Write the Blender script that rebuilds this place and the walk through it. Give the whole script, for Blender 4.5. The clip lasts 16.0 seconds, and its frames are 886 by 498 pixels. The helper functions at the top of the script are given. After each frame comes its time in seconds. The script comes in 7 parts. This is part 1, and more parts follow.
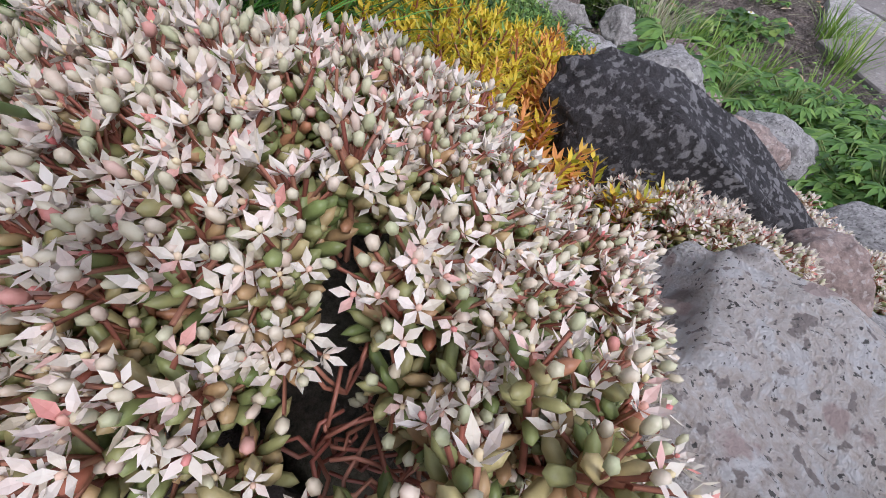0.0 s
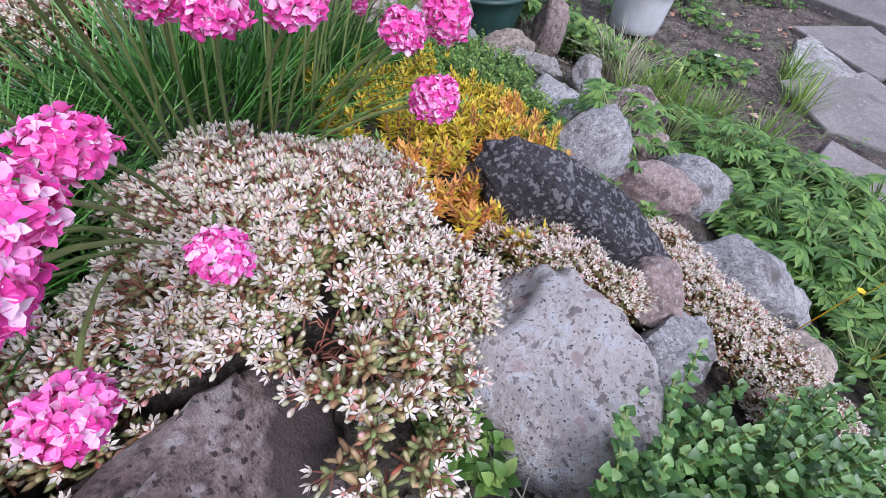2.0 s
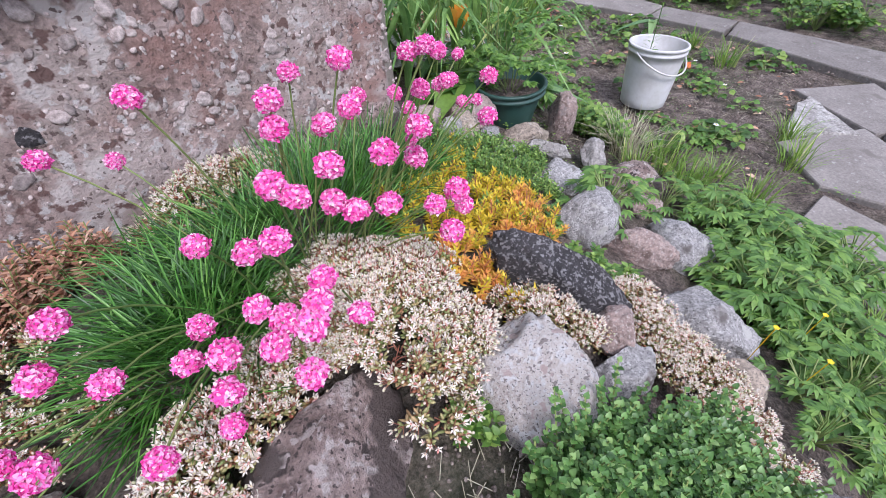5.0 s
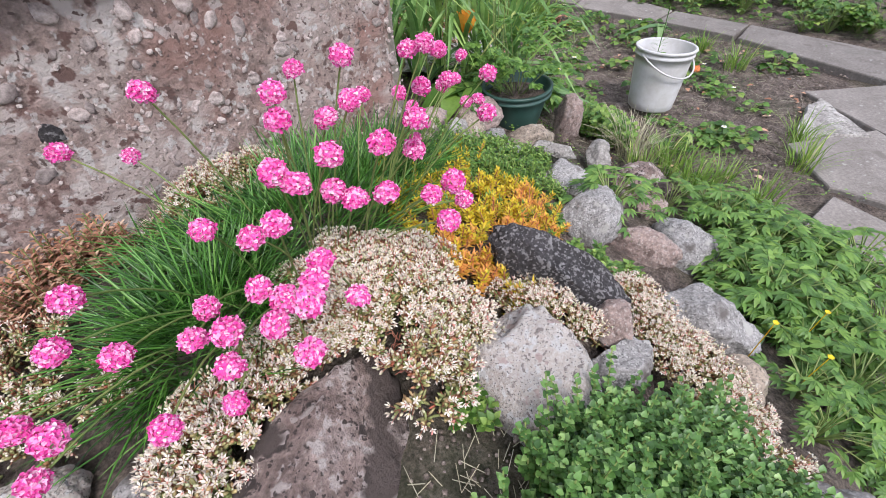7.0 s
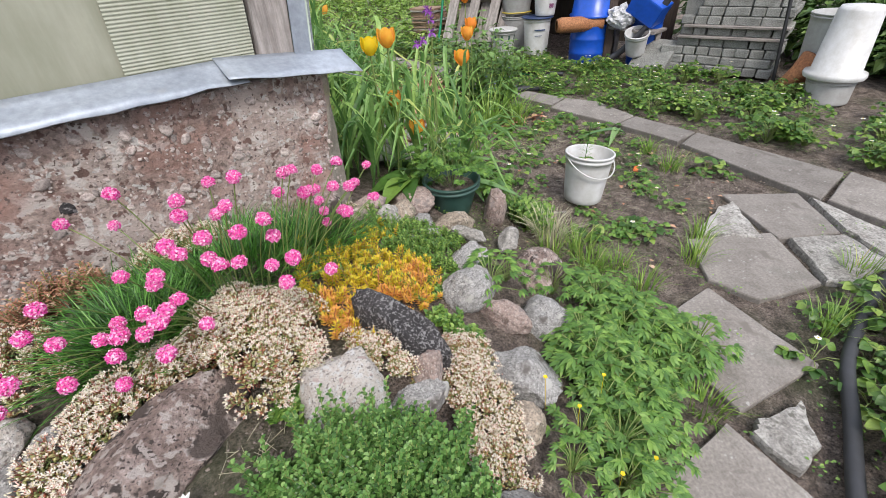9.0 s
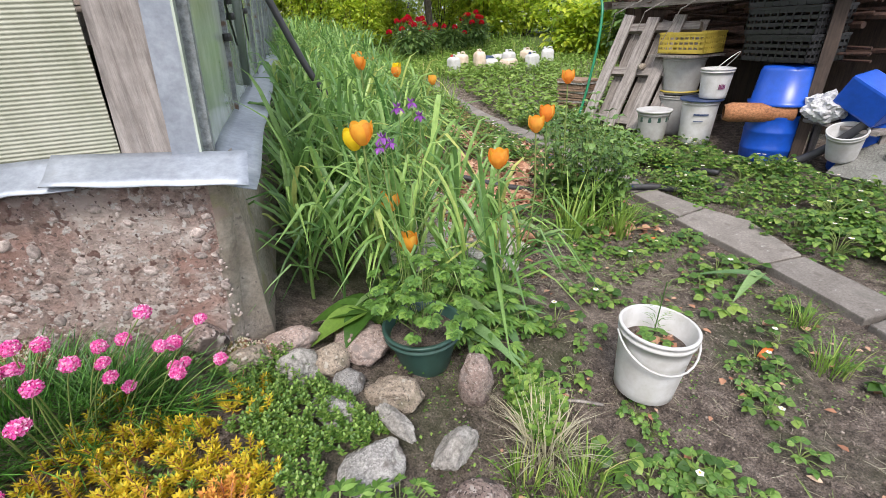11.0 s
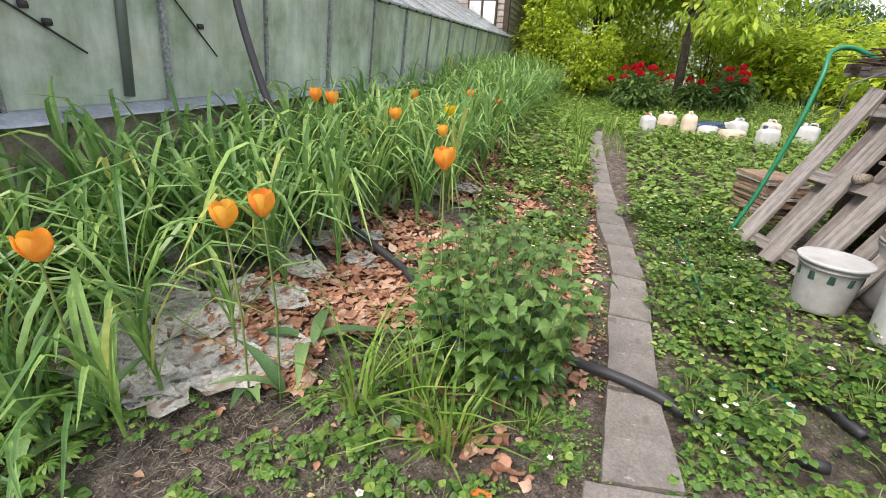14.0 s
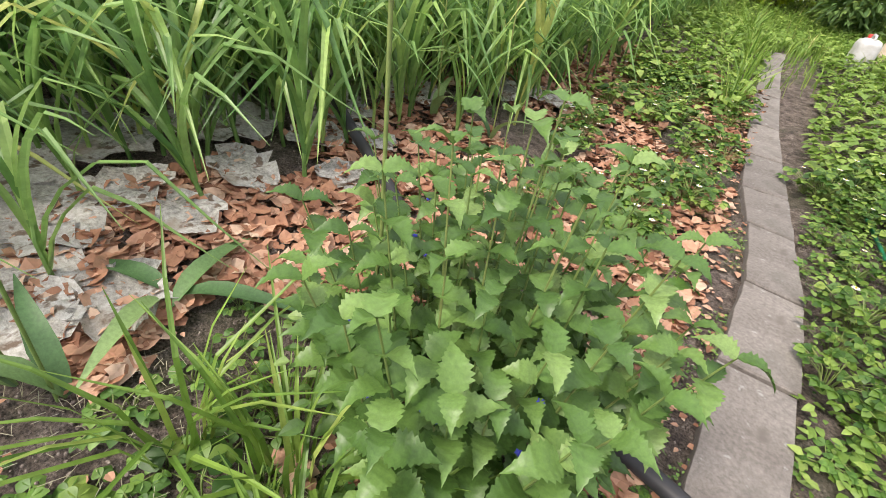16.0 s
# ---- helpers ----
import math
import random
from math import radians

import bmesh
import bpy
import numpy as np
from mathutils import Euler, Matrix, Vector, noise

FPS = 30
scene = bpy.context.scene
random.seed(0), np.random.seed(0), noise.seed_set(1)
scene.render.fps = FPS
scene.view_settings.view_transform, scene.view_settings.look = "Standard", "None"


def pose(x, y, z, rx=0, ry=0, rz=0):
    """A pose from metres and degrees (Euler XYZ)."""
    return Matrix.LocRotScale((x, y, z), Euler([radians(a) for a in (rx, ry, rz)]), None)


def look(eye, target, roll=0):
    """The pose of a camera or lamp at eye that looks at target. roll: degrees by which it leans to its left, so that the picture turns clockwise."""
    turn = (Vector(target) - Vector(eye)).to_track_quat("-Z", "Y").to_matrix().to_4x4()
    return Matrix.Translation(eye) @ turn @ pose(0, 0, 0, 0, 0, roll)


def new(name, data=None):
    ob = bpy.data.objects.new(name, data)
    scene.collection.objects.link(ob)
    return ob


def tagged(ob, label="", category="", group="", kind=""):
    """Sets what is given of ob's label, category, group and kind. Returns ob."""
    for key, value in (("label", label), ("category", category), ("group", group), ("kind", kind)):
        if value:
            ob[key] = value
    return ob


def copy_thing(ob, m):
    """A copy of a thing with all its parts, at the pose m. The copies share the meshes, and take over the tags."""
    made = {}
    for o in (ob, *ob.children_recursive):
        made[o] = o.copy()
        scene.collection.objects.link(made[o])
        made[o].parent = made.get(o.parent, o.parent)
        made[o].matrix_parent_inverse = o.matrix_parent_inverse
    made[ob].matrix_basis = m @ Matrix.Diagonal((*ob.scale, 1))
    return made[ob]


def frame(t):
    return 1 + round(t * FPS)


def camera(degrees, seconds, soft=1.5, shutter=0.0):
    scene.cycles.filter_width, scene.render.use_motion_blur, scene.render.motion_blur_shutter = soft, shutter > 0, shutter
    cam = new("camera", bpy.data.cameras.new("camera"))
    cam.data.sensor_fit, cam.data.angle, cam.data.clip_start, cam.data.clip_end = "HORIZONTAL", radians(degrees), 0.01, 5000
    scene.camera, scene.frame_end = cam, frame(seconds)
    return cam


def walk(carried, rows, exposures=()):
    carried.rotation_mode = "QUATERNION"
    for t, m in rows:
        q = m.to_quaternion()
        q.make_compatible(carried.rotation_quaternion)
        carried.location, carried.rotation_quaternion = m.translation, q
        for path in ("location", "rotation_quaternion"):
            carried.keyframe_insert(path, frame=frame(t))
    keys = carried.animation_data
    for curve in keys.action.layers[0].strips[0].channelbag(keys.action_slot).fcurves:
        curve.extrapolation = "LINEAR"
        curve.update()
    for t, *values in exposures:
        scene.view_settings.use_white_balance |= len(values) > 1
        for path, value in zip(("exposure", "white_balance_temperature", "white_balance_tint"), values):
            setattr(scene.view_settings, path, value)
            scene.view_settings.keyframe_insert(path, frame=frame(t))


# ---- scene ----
cam = camera(91.5, 16.0, soft=0.6)
PATH = [
    (0, (-0.795, -0.783, 0.673), (0.256, -0.118, -0.894), 4.60),
    (0.5, (-0.808, -0.806, 0.696), (0.239, -0.133, -0.870), 5.00),
    (1, (-0.818, -0.819, 0.718), (0.235, -0.136, -0.839), 5.40),
    (1.5, (-0.844, -0.849, 0.769), (0.204, -0.153, -0.786), 5.40),
    (2, (-0.853, -0.897, 0.842), (0.179, -0.178, -0.713), 4.40),
    (2.5, (-0.890, -0.958, 0.942), (0.118, -0.201, -0.611), 2.00),
    (3, (-0.931, -0.998, 1.035), (0.054, -0.184, -0.504), -0.80),
    (3.5, (-0.957, -1.012, 1.053), (0.039, -0.132, -0.442), -2.50),
    (4, (-0.952, -1.018, 1.065), (0.050, -0.096, -0.400), -3.10),
    (4.5, (-0.964, -1.029, 1.087), (0.047, -0.067, -0.345), -3.70),
    (7, (-0.980, -1.074, 1.081), (0.015, -0.026, -0.303), -5.40),
    (7.5, (-1.028, -1.161, 1.110), (-0.039, -0.120, -0.282), -4.80),
    (8, (-1.018, -1.332, 1.188), (-0.033, -0.279, -0.199), -5.20),
    (8.5, (-0.925, -1.537, 1.234), (0.090, -0.440, -0.095), -5.90),
    (9, (-0.847, -1.570, 1.280), (0.192, -0.300, 0.136), -4.00),
    (9.2, (-0.806, -1.533, 1.292), (0.179, -0.199, 0.173), -2.30),
    (11.3, (0.366, -1.222, 1.267), (0.700, 0.552, 0.407), -3.20),
    (11.5, (0.488, -1.136, 1.265), (0.692, 0.677, 0.446), -2.70),
    (12, (0.844, -1.052, 1.296), (0.898, 0.812, 0.574), -2.30),
    (12.5, (1.211, -0.893, 1.287), (1.098, 0.974, 0.578), -0.80),
    (13, (1.650, -0.799, 1.299), (1.374, 1.048, 0.583), 1.70),
    (13.5, (2.028, -0.676, 1.299), (1.666, 1.160, 0.594), 2.80),
    (14, (2.299, -0.352, 1.270), (1.735, 1.405, 0.499), 3.20),
    (14.5, (2.398, -0.093, 1.280), (1.650, 1.582, 0.483), 2.60),
    (15, (2.493, 0.164, 1.213), (1.653, 1.777, 0.379), 3.10),
    (15.5, (2.401, 0.399, 1.132), (1.534, 1.914, 0.155), 7.10),
    (16, (2.273, 0.628, 0.989), (1.448, 2.042, -0.160), 9.40),
]
walk(cam, [(t, look(eye, target, roll)) for t, eye, target, roll in PATH], exposures=((0, 0.73, 5900, 18), (1.5, 0.92, 5700, 21), (2.5, 1.07, 5500, 24), (3.5, 1.17, 5500, 25), (4.5, 1.17, 5700, 22), (7, 1.17, 6200, 16), (9, 1.12, 6500, 11), (11.4, 1.27, 6650, 12), (12, 1.14, 6700, 12), (13, 1.30, 6750, 12), (13.5, 1.19, 6800, 12), (14.5, 1.42, 6850, 13), (15, 1.44, 6900, 13), (16, 1.42, 7000, 14)))

# ---- light ----
world = bpy.data.worlds.new("overcast_sky")
scene.world = world
world.use_nodes = True
wn = world.node_tree
sky = wn.nodes.new("ShaderNodeTexSky")
sky.sky_type = 'NISHITA'
sky.sun_disc = False
sky.sun_elevation, sky.sun_rotation = radians(52), radians(200)
sky.air_density, sky.dust_density, sky.ozone_density = 1.0, 3.0, 1.0
grey_sky = wn.nodes.new("ShaderNodeMixRGB")
grey_sky.inputs[0].default_value = 0.72
grey_sky.inputs[2].default_value = (7.2, 7.6, 8.4, 1)
wn.links.new(sky.outputs[0], grey_sky.inputs[1])
wn.links.new(grey_sky.outputs[0], wn.nodes["Background"].inputs[0])
wn.nodes["Background"].inputs[1].default_value = 0.09
sun = new("sun", bpy.data.lights.new("sun", 'SUN'))
sun.data.energy, sun.data.angle, sun.data.color = 1.5, radians(16), (1.0, 0.96, 0.9)
sun.matrix_world = look((-3.0, -7.0, 10.0), (0, 0, 0))


# ---- materials ----
def nodes_of(name, rough=0.6):
    m = bpy.data.materials.new(name)
    m.use_nodes = True
    n, l = m.node_tree.nodes, m.node_tree.links
    b = n["Principled BSDF"]
    b.inputs["Roughness"].default_value = rough
    return m, n, l, b


def ramp(n, l, src, stops):
    r = n.new("ShaderNodeValToRGB")
    e = r.color_ramp.elements
    while len(e) < len(stops):
        e.new(0.5)
    for k, (p, c) in enumerate(stops):
        e[k].position, e[k].color = p, (*c, 1)
    l.new(src, r.inputs[0])
    return r.outputs[0]


def noise_tex(n, l, scale, detail=6, rough=0.6, coord="Object"):
    c = n.new("ShaderNodeTexCoord")
    t = n.new("ShaderNodeTexNoise")
    t.inputs["Scale"].default_value, t.inputs["Detail"].default_value, t.inputs["Roughness"].default_value = scale, detail, rough
    l.new(c.outputs[coord], t.inputs["Vector"])
    return t


def mix(n, l, kind, fac, a, b):
    m = n.new("ShaderNodeMixRGB")
    m.blend_type = kind
    for sock, v in ((m.inputs[0], fac), (m.inputs[1], a), (m.inputs[2], b)):
        if isinstance(v, (int, float)):
            sock.default_value = v
        elif isinstance(v, tuple):
            sock.default_value = (*v, 1)
        else:
            l.new(v, sock)
    return m.outputs[0]


def bump(n, l, b, height, strength, dist=0.01):
    k = n.new("ShaderNodeBump")
    k.inputs["Strength"].default_value, k.inputs["Distance"].default_value = strength, dist
    l.new(height, k.inputs["Height"])
    l.new(k.outputs[0], b.inputs["Normal"])


def rough_mat(name, stops, scale=6, fine=60, rough=0.8, relief=0.5, spots=None, dist=0.016, metal=0.0, vary=0.25, grain=0.7):
    """A mineral or painted surface: a coarse blotch ramp, fine grain, optional speckles and a fine relief."""
    m, n, l, b = nodes_of(name, rough)
    big = noise_tex(n, l, scale, 5)
    col = ramp(n, l, big.outputs[0], stops)
    small = noise_tex(n, l, fine, 8, 0.7)
    col = mix(n, l, 'OVERLAY', grain, col, ramp(n, l, small.outputs[0], [(0.34, (0.15, 0.15, 0.15)), (0.66, (0.82, 0.82, 0.82))]))
    if spots:
        for k, (sc, lo, hi, tint) in enumerate(spots):
            v = noise_tex(n, l, sc, 3, 0.5)
            col = mix(n, l, 'MIX', ramp(n, l, v.outputs[0], [(lo, (0, 0, 0)), (hi, (1, 1, 1))]), col, tint)
    if vary:
        info = n.new("ShaderNodeObjectInfo")
        col = mix(n, l, 'MULTIPLY', 1.0, col, ramp(n, l, info.outputs["Random"], [(0, (1 - vary, 1 - vary, 1 - vary)), (1, (1, 1, 1))]))
    l.new(col, b.inputs["Base Color"])
    b.inputs["Metallic"].default_value = metal
    add = n.new("ShaderNodeMath")
    add.operation = 'ADD'
    l.new(big.outputs[0], add.inputs[0])
    l.new(small.outputs[0], add.inputs[1])
    bump(n, l, b, add.outputs[0], relief, dist)
    return m


LUSH = {n: (1.35, 1.25, 1.1) for n in ("thrift_blade", "small_mat_leaf", "grey_green_leaf", "weed_leaf", "strawberry_leaf", "balm_leaf", "garlic_leaf", "grass_blade", "tree_leaf", "shrub_leaf", "dark_hedge_leaf", "green_stem")}
LUSH["strawberry_leaf"] = (0.82, 0.84, 0.62)
LUSH["weed_leaf"] = (1.05, 1.08, 0.85)
LUSH["garlic_leaf"] = (1.75, 1.65, 1.45)
LUSH["dark_hedge_leaf"] = (1.8, 1.7, 1.3)
LUSH["tree_leaf"] = LUSH["shrub_leaf"] = (1.9, 1.75, 1.1)
LUSH["balm_leaf"] = (0.76, 0.74, 0.54)
LUSH["thrift_blade"] = (0.85, 0.98, 0.8)


def leaf_mat(name, stops, rough=0.5, through_light=0.3, scale=40, patchy=0.0):
    """A leaf or petal: colour by piece, mottling, and light that passes through."""
    if name in LUSH:
        stops = [(p, tuple(min(0.85, c * k) for c, k in zip(col, LUSH[name]))) for p, col in stops]
    m, n, l, b = nodes_of(name, rough)
    geo = n.new("ShaderNodeNewGeometry")
    info = n.new("ShaderNodeObjectInfo")
    add = n.new("ShaderNodeMath")
    add.operation = 'ADD'
    l.new(geo.outputs["Random Per Island"], add.inputs[0])
    l.new(info.outputs["Random"], add.inputs[1])
    fr = n.new("ShaderNodeMath")
    fr.operation = 'FRACT'
    l.new(add.outputs[0], fr.inputs[0])
    pick = fr.outputs[0]
    if patchy:
        drift = noise_tex(n, l, patchy, 3)
        pick = mix(n, l, 'MIX', 0.35, ramp(n, l, drift.outputs[0], [(0.3, (0, 0, 0)), (0.7, (1, 1, 1))]), pick)
    col = ramp(n, l, pick, stops)
    t = noise_tex(n, l, scale, 4)
    col = mix(n, l, 'OVERLAY', 0.45, col, ramp(n, l, t.outputs[0], [(0.3, (0.3, 0.3, 0.3)), (0.7, (0.72, 0.72, 0.7))]))
    l.new(col, b.inputs["Base Color"])
    tr = n.new("ShaderNodeBsdfTranslucent")
    l.new(col, tr.inputs[0])
    ms = n.new("ShaderNodeMixShader")
    ms.inputs[0].default_value = through_light
    l.new(b.outputs[0], ms.inputs[1])
    l.new(tr.outputs[0], ms.inputs[2])
    l.new(ms.outputs[0], n["Material Output"].inputs[0])
    bump(n, l, b, t.outputs[0], 0.25, 0.002)
    return m


def plastic(name, colour, rough=0.4, dirt=0.35):
    m, n, l, b = nodes_of(name, rough)
    t = noise_tex(n, l, 9, 7, 0.7)
    f = noise_tex(n, l, 70, 6, 0.7)
    dark = tuple(c * (1 - dirt) * k for c, k in zip(colour, (0.95, 0.92, 0.85)))
    col = mix(n, l, 'MIX', ramp(n, l, t.outputs[0], [(0.35, (0, 0, 0)), (0.75, (1, 1, 1))]), colour, dark)
    col = mix(n, l, 'MIX', ramp(n, l, f.outputs[0], [(0.62, (0, 0, 0)), (0.72, (0.6, 0.6, 0.6))]), col, dark)
    l.new(col, b.inputs["Base Color"])
    bump(n, l, b, f.outputs[0], 0.1, 0.003)
    return m


def soil_mat():
    m, n, l, b = nodes_of("soil", 0.95)
    big = noise_tex(n, l, 1.6, 5)
    mid = noise_tex(n, l, 18, 8, 0.7)
    fine = noise_tex(n, l, 130, 8, 0.75)
    col = ramp(n, l, mid.outputs[0], [(0.30, (0.045, 0.034, 0.028)), (0.5, (0.215, 0.17, 0.145)), (0.70, (0.43, 0.36, 0.315))])
    col = mix(n, l, 'OVERLAY', 0.9, col, ramp(n, l, fine.outputs[0], [(0.36, (0.08, 0.08, 0.08)), (0.66, (0.9, 0.88, 0.85))]))
    # moss and seedlings in patches
    moss = ramp(n, l, big.outputs[0], [(0.52, (0, 0, 0)), (0.66, (0.55, 0.55, 0.55))])
    col = mix(n, l, 'MIX', moss, col, (0.06, 0.085, 0.025))
    # grass turf away from the beds
    c = n.new("ShaderNodeTexCoord")
    sep = n.new("ShaderNodeSeparateXYZ")
    l.new(c.outputs["Object"], sep.inputs[0])
    far = n.new("ShaderNodeMapRange")
    far.inputs[1].default_value, far.inputs[2].default_value = 6.5, 9.0
    l.new(sep.outputs[1], far.inputs[0])
    col = mix(n, l, 'MIX', far.outputs[0], col, ramp(n, l, mid.outputs[0], [(0.3, (0.04, 0.07, 0.015)), (0.7, (0.12, 0.17, 0.04))]))
    l.new(col, b.inputs["Base Color"])
    add = n.new("ShaderNodeMath")
    add.operation = 'ADD'
    l.new(mid.outputs[0], add.inputs[0])
    l.new(fine.outputs[0], add.inputs[1])
    bump(n, l, b, add.outputs[0], 1.0, 0.035)
    return m


def milky_glass(name, tint, stain, rough=0.12):
    """Whitewashed greenhouse glass: mostly opaque, glossy outside, streaked with algae."""
    m, n, l, b = nodes_of(name, rough)
    t = noise_tex(n, l, 2.2, 6, 0.65)
    s = noise_tex(n, l, 7, 6, 0.7)
    st = n.new("ShaderNodeMapping")
    st.inputs["Scale"].default_value = (1, 1, 0.18)
    l.new(n["Texture Coordinate"].outputs["Object"], st.inputs[0])
    l.new(st.outputs[0], s.inputs[0])
    col = ramp(n, l, t.outputs[0], [(0.3, stain), (0.55, tint), (0.8, tuple(min(0.85, c * 1.35) for c in tint))])
    col = mix(n, l, 'MULTIPLY', 0.8, col, ramp(n, l, s.outputs[0], [(0.35, (0.6, 0.64, 0.55)), (0.65, (1, 1, 1))]))
    l.new(col, b.inputs["Base Color"])
    b.inputs["Specular IOR Level"].default_value = 0.8
    bump(n, l, b, t.outputs[0], 0.12, 0.01)
    return m


def wood_mat(name, light, dark, rough=0.85):
    m, n, l, b = nodes_of(name, rough)
    t = noise_tex(n, l, 5, 8, 0.7)
    st = n.new("ShaderNodeMapping")
    st.inputs["Scale"].default_value = (9, 9, 0.7)
    l.new(n["Texture Coordinate"].outputs["Object"], st.inputs[0])
    l.new(st.outputs[0], t.inputs[0])
    g = noise_tex(n, l, 22, 8, 0.7)
    col = ramp(n, l, t.outputs[0], [(0.3, dark), (0.48, tuple((a + c) / 2 for a, c in zip(light, dark))), (0.68, light)])
    col = mix(n, l, 'OVERLAY', 0.4, col, ramp(n, l, g.outputs[0], [(0.3, (0.25, 0.25, 0.25)), (0.7, (0.7, 0.7, 0.7))]))
    info = n.new("ShaderNodeObjectInfo")
    col = mix(n, l, 'MULTIPLY', 1.0, col, ramp(n, l, info.outputs["Random"], [(0, (0.7, 0.68, 0.66)), (1, (1, 1, 1))]))
    l.new(col, b.inputs["Base Color"])
    bump(n, l, b, t.outputs[0], 0.7, 0.006)
    return m


SOIL = soil_mat()
SLAB = rough_mat("grey_paving_concrete", [(0.3, (0.165, 0.145, 0.13)), (0.7, (0.275, 0.25, 0.228))], 5, 90, 0.85, 0.35,
                 [(38, 0.66, 0.72, (0.34, 0.33, 0.31)), (3, 0.6, 0.75, (0.13, 0.12, 0.105)), (11, 0.62, 0.70, (0.16, 0.14, 0.125))], 0.006, grain=0.4)
RUBBLE = rough_mat("broken_pale_concrete", [(0.3, (0.25, 0.23, 0.21)), (0.7, (0.50, 0.48, 0.45))], 12, 80, 0.9, 0.8,
                   [(25, 0.62, 0.7, (0.18, 0.17, 0.15))])
FOUNDATION = rough_mat("old_foundation_concrete", [(0.28, (0.20, 0.12, 0.10)), (0.45, (0.28, 0.20, 0.175)), (0.62, (0.34, 0.27, 0.24)), (0.8, (0.42, 0.37, 0.34))], 5, 55, 0.92, 0.8,
                       [(4, 0.54, 0.64, (0.40, 0.335, 0.305)), (16, 0.57, 0.62, (0.48, 0.43, 0.40)), (40, 0.58, 0.63, (0.47, 0.44, 0.42)), (30, 0.62, 0.67, (0.14, 0.085, 0.072)), (3.0, 0.55, 0.66, (0.29, 0.165, 0.135)), (75, 0.60, 0.66, (0.12, 0.085, 0.075))], 0.02, vary=0)
CEMENT = rough_mat("stained_beige_cement", [(0.3, (0.20, 0.165, 0.13)), (0.5, (0.30, 0.26, 0.215)), (0.7, (0.39, 0.355, 0.31))], 4, 60, 0.9, 0.5,
                   [(7, 0.58, 0.68, (0.27, 0.25, 0.14)), (50, 0.64, 0.68, (0.18, 0.15, 0.13)), (14, 0.60, 0.68, (0.30, 0.24, 0.20))], 0.01, vary=0, grain=0.4)
PEBBLE = rough_mat("wall_pebble_stone", [(0.3, (0.36, 0.285, 0.26)), (0.7, (0.54, 0.47, 0.44))], 30, 120, 0.8, 0.4, vary=0.55)
GRANITE = rough_mat("pale_pink_granite", [(0.3, (0.56, 0.49, 0.445)), (0.5, (0.75, 0.685, 0.63)), (0.75, (0.86, 0.83, 0.79))], 9, 200, 0.85, 1.0,
                    [(60, 0.56, 0.62, (0.82, 0.80, 0.78)), (110, 0.60, 0.645, (0.36, 0.31, 0.285)), (270, 0.62, 0.67, (0.13, 0.12, 0.11)), (14, 0.65, 0.70, (0.30, 0.255, 0.23)), (34, 0.63, 0.67, (0.60, 0.47, 0.43))], vary=0.08, grain=0.6)
GREYROCK = rough_mat("grey_field_stone", [(0.3, (0.24, 0.23, 0.22)), (0.7, (0.42, 0.405, 0.395))], 8, 120, 0.85, 0.6,
                     [(170, 0.57, 0.62, (0.46, 0.45, 0.43)), (260, 0.60, 0.66, (0.10, 0.095, 0.09)), (14, 0.56, 0.66, (0.13, 0.115, 0.105)), (22, 0.62, 0.67, (0.42, 0.41, 0.38))])
DARKROCK = rough_mat("dark_lichen_stone", [(0.3, (0.022, 0.02, 0.022)), (0.7, (0.075, 0.068, 0.07))], 10, 140, 0.8, 1.0,
                     [(130, 0.55, 0.61, (0.24, 0.23, 0.23)), (70, 0.60, 0.66, (0.30, 0.29, 0.29))], vary=0.1)
BROWNROCK = rough_mat("brown_lichen_stone", [(0.3, (0.17, 0.115, 0.10)), (0.5, (0.36, 0.275, 0.245)), (0.7, (0.54, 0.45, 0.42))], 14, 90, 0.9, 1.0,
                      [(20, 0.56, 0.60, (0.065, 0.05, 0.045)), (45, 0.57, 0.62, (0.50, 0.43, 0.40)), (130, 0.58, 0.63, (0.08, 0.06, 0.055)), (28, 0.60, 0.64, (0.52, 0.46, 0.43)), (8, 0.57, 0.61, (0.11, 0.085, 0.075))], vary=0.1)
PINKROCK = rough_mat("pink_brown_stone", [(0.3, (0.27, 0.19, 0.165)), (0.7, (0.40, 0.32, 0.285))], 8, 100, 0.85, 0.5,
                     [(40, 0.58, 0.64, (0.17, 0.12, 0.10)), (160, 0.58, 0.64, (0.46, 0.40, 0.37)), (18, 0.58, 0.66, (0.24, 0.20, 0.185))])
TANROCK = rough_mat("tan_field_stone", [(0.3, (0.27, 0.215, 0.165)), (0.7, (0.43, 0.36, 0.29))], 8, 90, 0.85, 0.5,
                    [(12, 0.58, 0.68, (0.19, 0.17, 0.12)), (150, 0.58, 0.64, (0.13, 0.11, 0.09)), (40, 0.62, 0.67, (0.46, 0.42, 0.36))])
GALV = rough_mat("weathered_galvanised_sheet", [(0.3, (0.25, 0.28, 0.33)), (0.7, (0.37, 0.405, 0.46))], 5, 40, 0.5, 0.1,
                 [(9, 0.64, 0.75, (0.33, 0.34, 0.36))], 0.004, 0.35, 0.1, grain=0.2)
FRAME = rough_mat("grey_painted_frame", [(0.3, (0.18, 0.20, 0.21)), (0.7, (0.33, 0.36, 0.37))], 7, 60, 0.6, 0.3, [(14, 0.62, 0.7, (0.14, 0.085, 0.05))])
# tones set well apart to paint in reflections besides the algae stains
PANE = milky_glass("milky_green_glass", (0.52, 0.58, 0.52), (0.26, 0.33, 0.24))
ROOFPANE = milky_glass("hazy_roof_glass", (0.50, 0.55, 0.60), (0.34, 0.39, 0.41))
